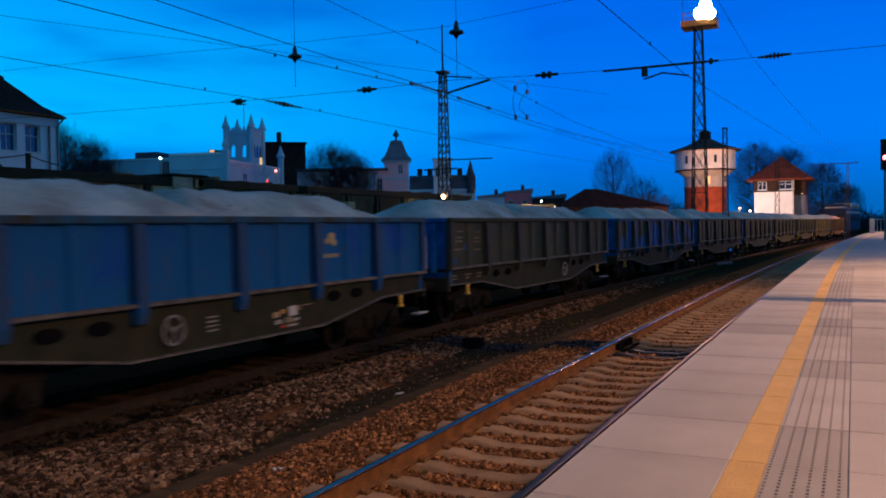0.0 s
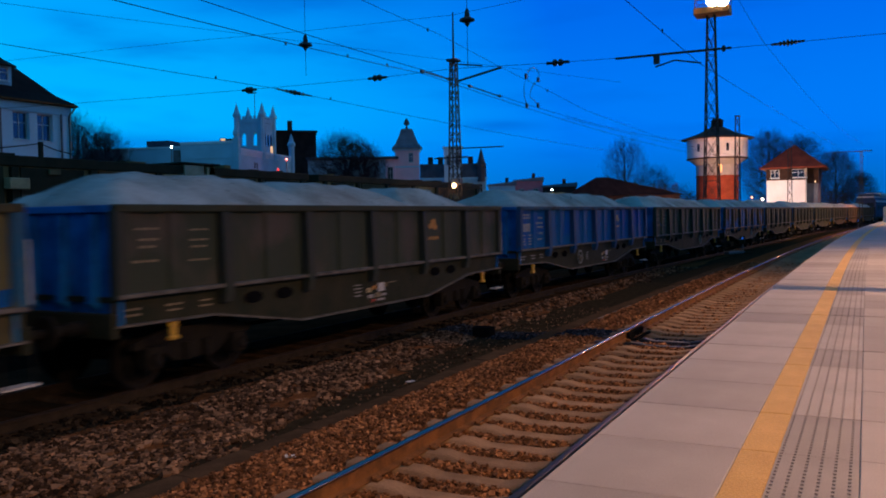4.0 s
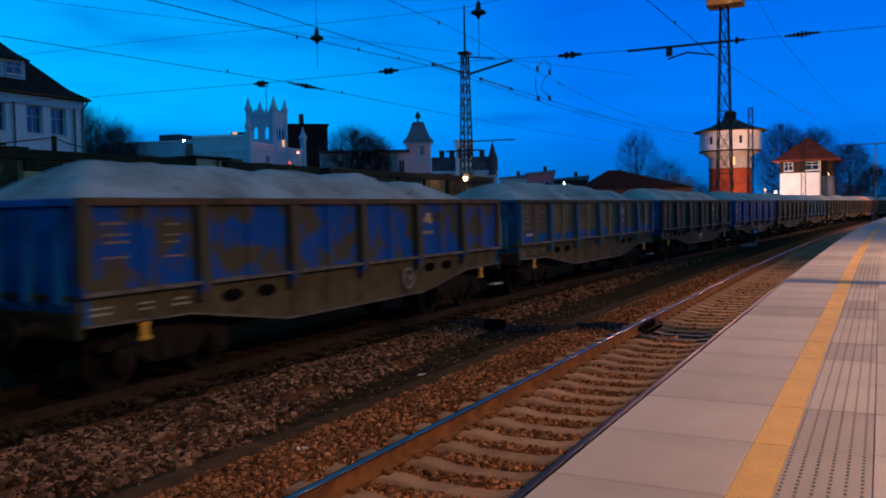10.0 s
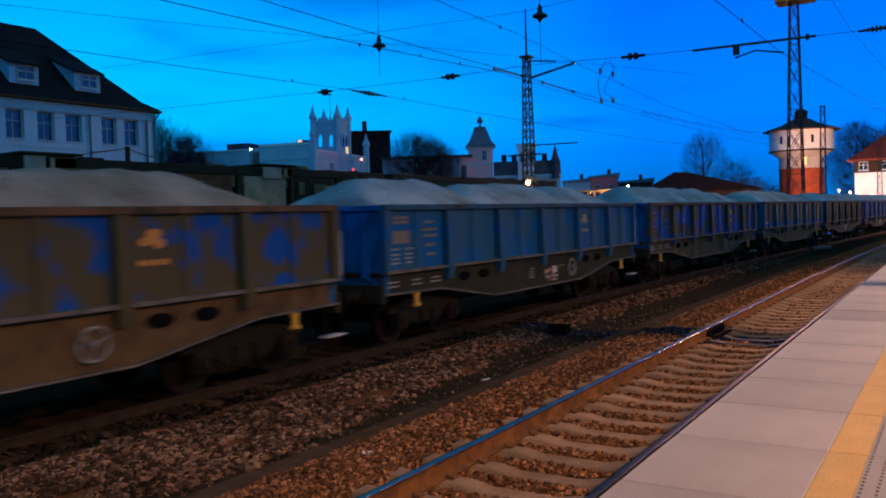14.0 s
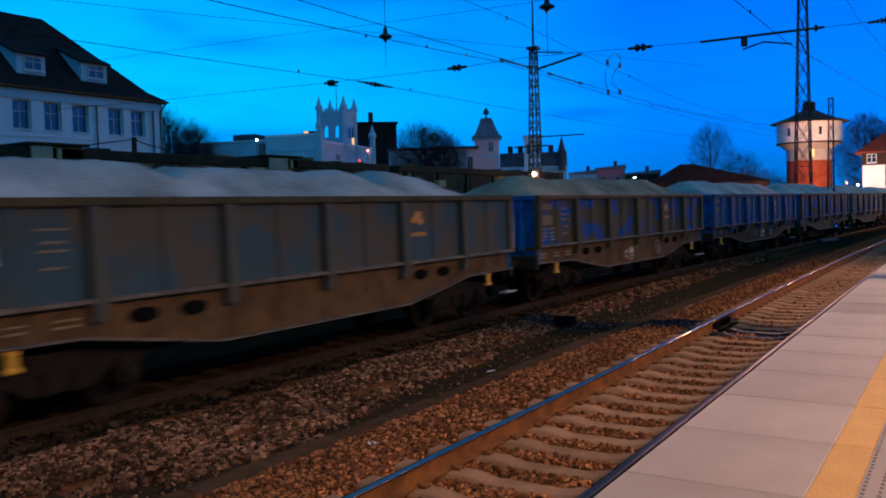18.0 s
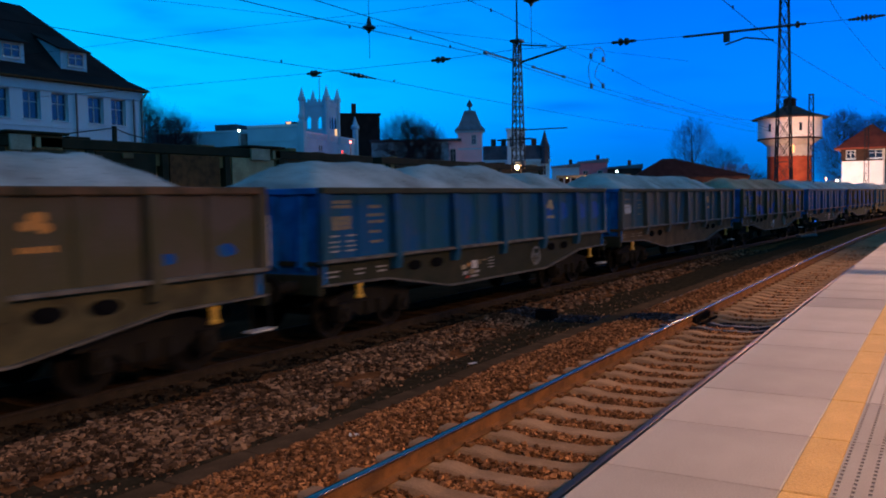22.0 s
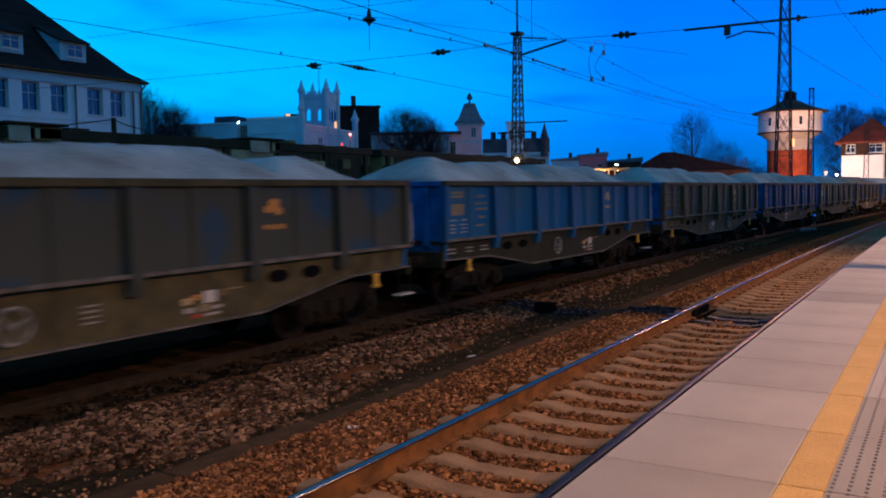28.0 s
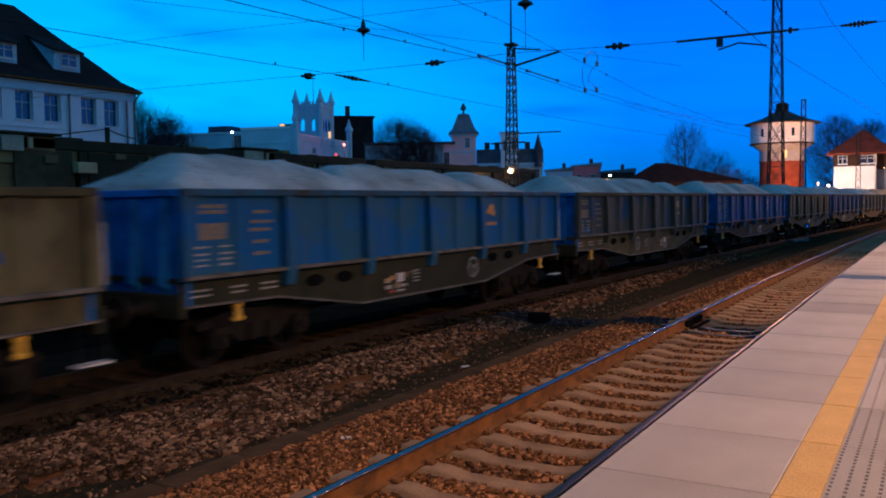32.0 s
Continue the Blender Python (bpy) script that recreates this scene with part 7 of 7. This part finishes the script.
part("cable", tube(B(), (0.1, 0.9, 0.05), (0.35, 1.7, 0.02), 0.03, None, 6), M["frame_dark"], gear)


def build_fence():
    t = thing("white_fence", "white steel railing at the platform end", "fence", pose(1.75, 92.0, PZ - 0.1))
    for i in range(14):
        part("baluster", bx(-0.03 + i * 0.32, 0.03 + i * 0.32, -0.03, 0.03, 0, 1.45), M["white"], t)
    for z in (0.12, 1.45):
        part("rail", bx(-0.06, 4.3, -0.04, 0.04, z, z + 0.08), M["white"], t)
    part("end_board", bx(-0.35, 0.12, -0.06, -0.03, 0.0, 1.6), M["white"], t)


build_fence()
canopy = thing("low_canopy", "low loading canopy on pale posts lit by warm lamps", "canopy", pose(-34.0, 88.8, -0.6, 0, 0, 21))
part("canopy_roof", bx(-4.0, 4.0, -1.2, 1.2, 4.85, 5.1, bevel=0.02), M["cream"], canopy)
part("back_wall", bx(-4.0, 4.0, 1.0, 1.15, 0, 4.85), M["wood_dark"], canopy)
for i in range(12):
    cx = -3.8 + i * 0.69
    part("canopy_post", bx(cx - 0.09, cx + 0.09, -1.15, -0.97, 0, 4.85), M["white"], canopy)
    if i % 2:
        bm = B()
        bmesh.ops.create_uvsphere(bm, u_segments=8, v_segments=6, radius=0.035, matrix=Matrix.Translation((cx + 0.3, -1.25, 4.78)))
        part("bulb", bm, M["lampwarm"], canopy)
tail = thing("small_signal", "small signal post showing red behind parked wagons", "signal", pose(-30.67, 39.5, -0.6))
part("post", tube(B(), (0, 0, 0), (0, 0, 5.45), 0.05, None, 8), M["frame_dark"], tail)
part("signal_head", bx(-0.28, 0.28, -0.12, 0.12, 5.3, 5.5, bevel=0.02), M["frame_dark"], tail)
bm = B()
lathe(bm, [(0.03, 5.48), (0.05, 5.5), (0.06, 5.6), (0.03, 5.68)], 10)
part("red_lens", bm, M["lamptail"], tail)
sg = thing("main_signal", "tall dark signal post showing red", "signal", pose(1.85, 62.0, PZ))
part("post", tube(B(), (0, 0, 0), (0, 0, 5.0), 0.07, None, 10), M["steel"], sg)
hd = part("signal_head", bx(-0.25, 0.25, -0.15, 0.15, 4.6, 6.6, bevel=0.03), M["frame_dark"], sg)
part("lens", tube(B(), (0, -0.2, 5.4), (0, -0.15, 5.4), 0.13, None, 14), M["lampred"], hd)
pm = thing("point_machine", "low dark box between the tracks", "trackside box", pose(-7.3, 16.3, -0.5))
part("case", bx(-0.2, 0.2, -0.16, 0.16, 0, 0.2, bevel=0.03), M["black"], pm)
part("lid", bx(-0.21, 0.21, -0.17, 0.17, 0.2, 0.23, bevel=0.01), M["black"], pm)


def build_scrap(x, y, z, turn):
    """A crumpled scrap of paper: a small bent sheet with thickness."""
    t = thing("paper_scrap", "crumpled white paper scrap on the ballast", "litter", pose(x, y, z, 0, 0, turn), "paper scraps")
    bm = B()
    top = [[bm.verts.new((-0.06 + 0.04 * i, -0.045 + 0.03 * j, 0.02 + 0.018 * noise.noise((i * 1.7, j * 1.3, turn)))) for j in range(4)] for i in range(4)]
    low = [[bm.verts.new((v.co.x, v.co.y, v.co.z - 0.004)) for v in r] for r in top]
    for i in range(3):
        for j in range(3):
            bm.faces.new((top[i][j], top[i + 1][j], top[i + 1][j + 1], top[i][j + 1]))
            bm.faces.new((low[i][j], low[i][j + 1], low[i + 1][j + 1], low[i + 1][j]))
    part("sheet", bm, M["white"], t)


build_scrap(-5.02, 6.55, -0.225, 20)
build_scrap(-6.15, 11.0, -0.40, 75)


# ---------------------------------------------------------------- the train's run
def run(t):
    """How far the front of wagon 0 has come along the goods track."""
    return 2.95755 + 4.42919 * t - 0.00227757 * t ** 2 + 0.00137644 * t ** 3 - 2.44605e-05 * t ** 4


def on_track(mid, wheelbase):
    x0, y0 = goods(mid - wheelbase / 2)
    x1, y1 = goods(mid + wheelbase / 2)
    return pose((x0 + x1) / 2, (y0 + y1) / 2, GOODS_Z, 0, 0, -math.degrees(math.atan2(x1 - x0, y1 - y0)))


def motions():
    times = [i * 0.5 for i in range(65)]
    for k, (wagon, load) in WAGONS.items():
        rows = [(t, on_track(run(t) - PITCH * k - HALF, 9.1)) for t in times]
        walk(wagon, rows)
        walk(load, rows)
    walk(LOCO, [(t, on_track(run(t) + PITCH * 9 + 0.7 + 8.5, 9.2)) for t in times])
    # wheels of the nearer wagons roll: under a quarter turn from row to row
    spin = [i * 32.0 / 240 for i in range(241)]
    for ws, dy, k in WHEELS:
        if k < -2:
            continue
        walk(ws, [(t, Matrix.Translation((0, dy, 0.46)) @ Matrix.Rotation(-run(t) / 0.46, 4, "X")) for t in spin])


motions()
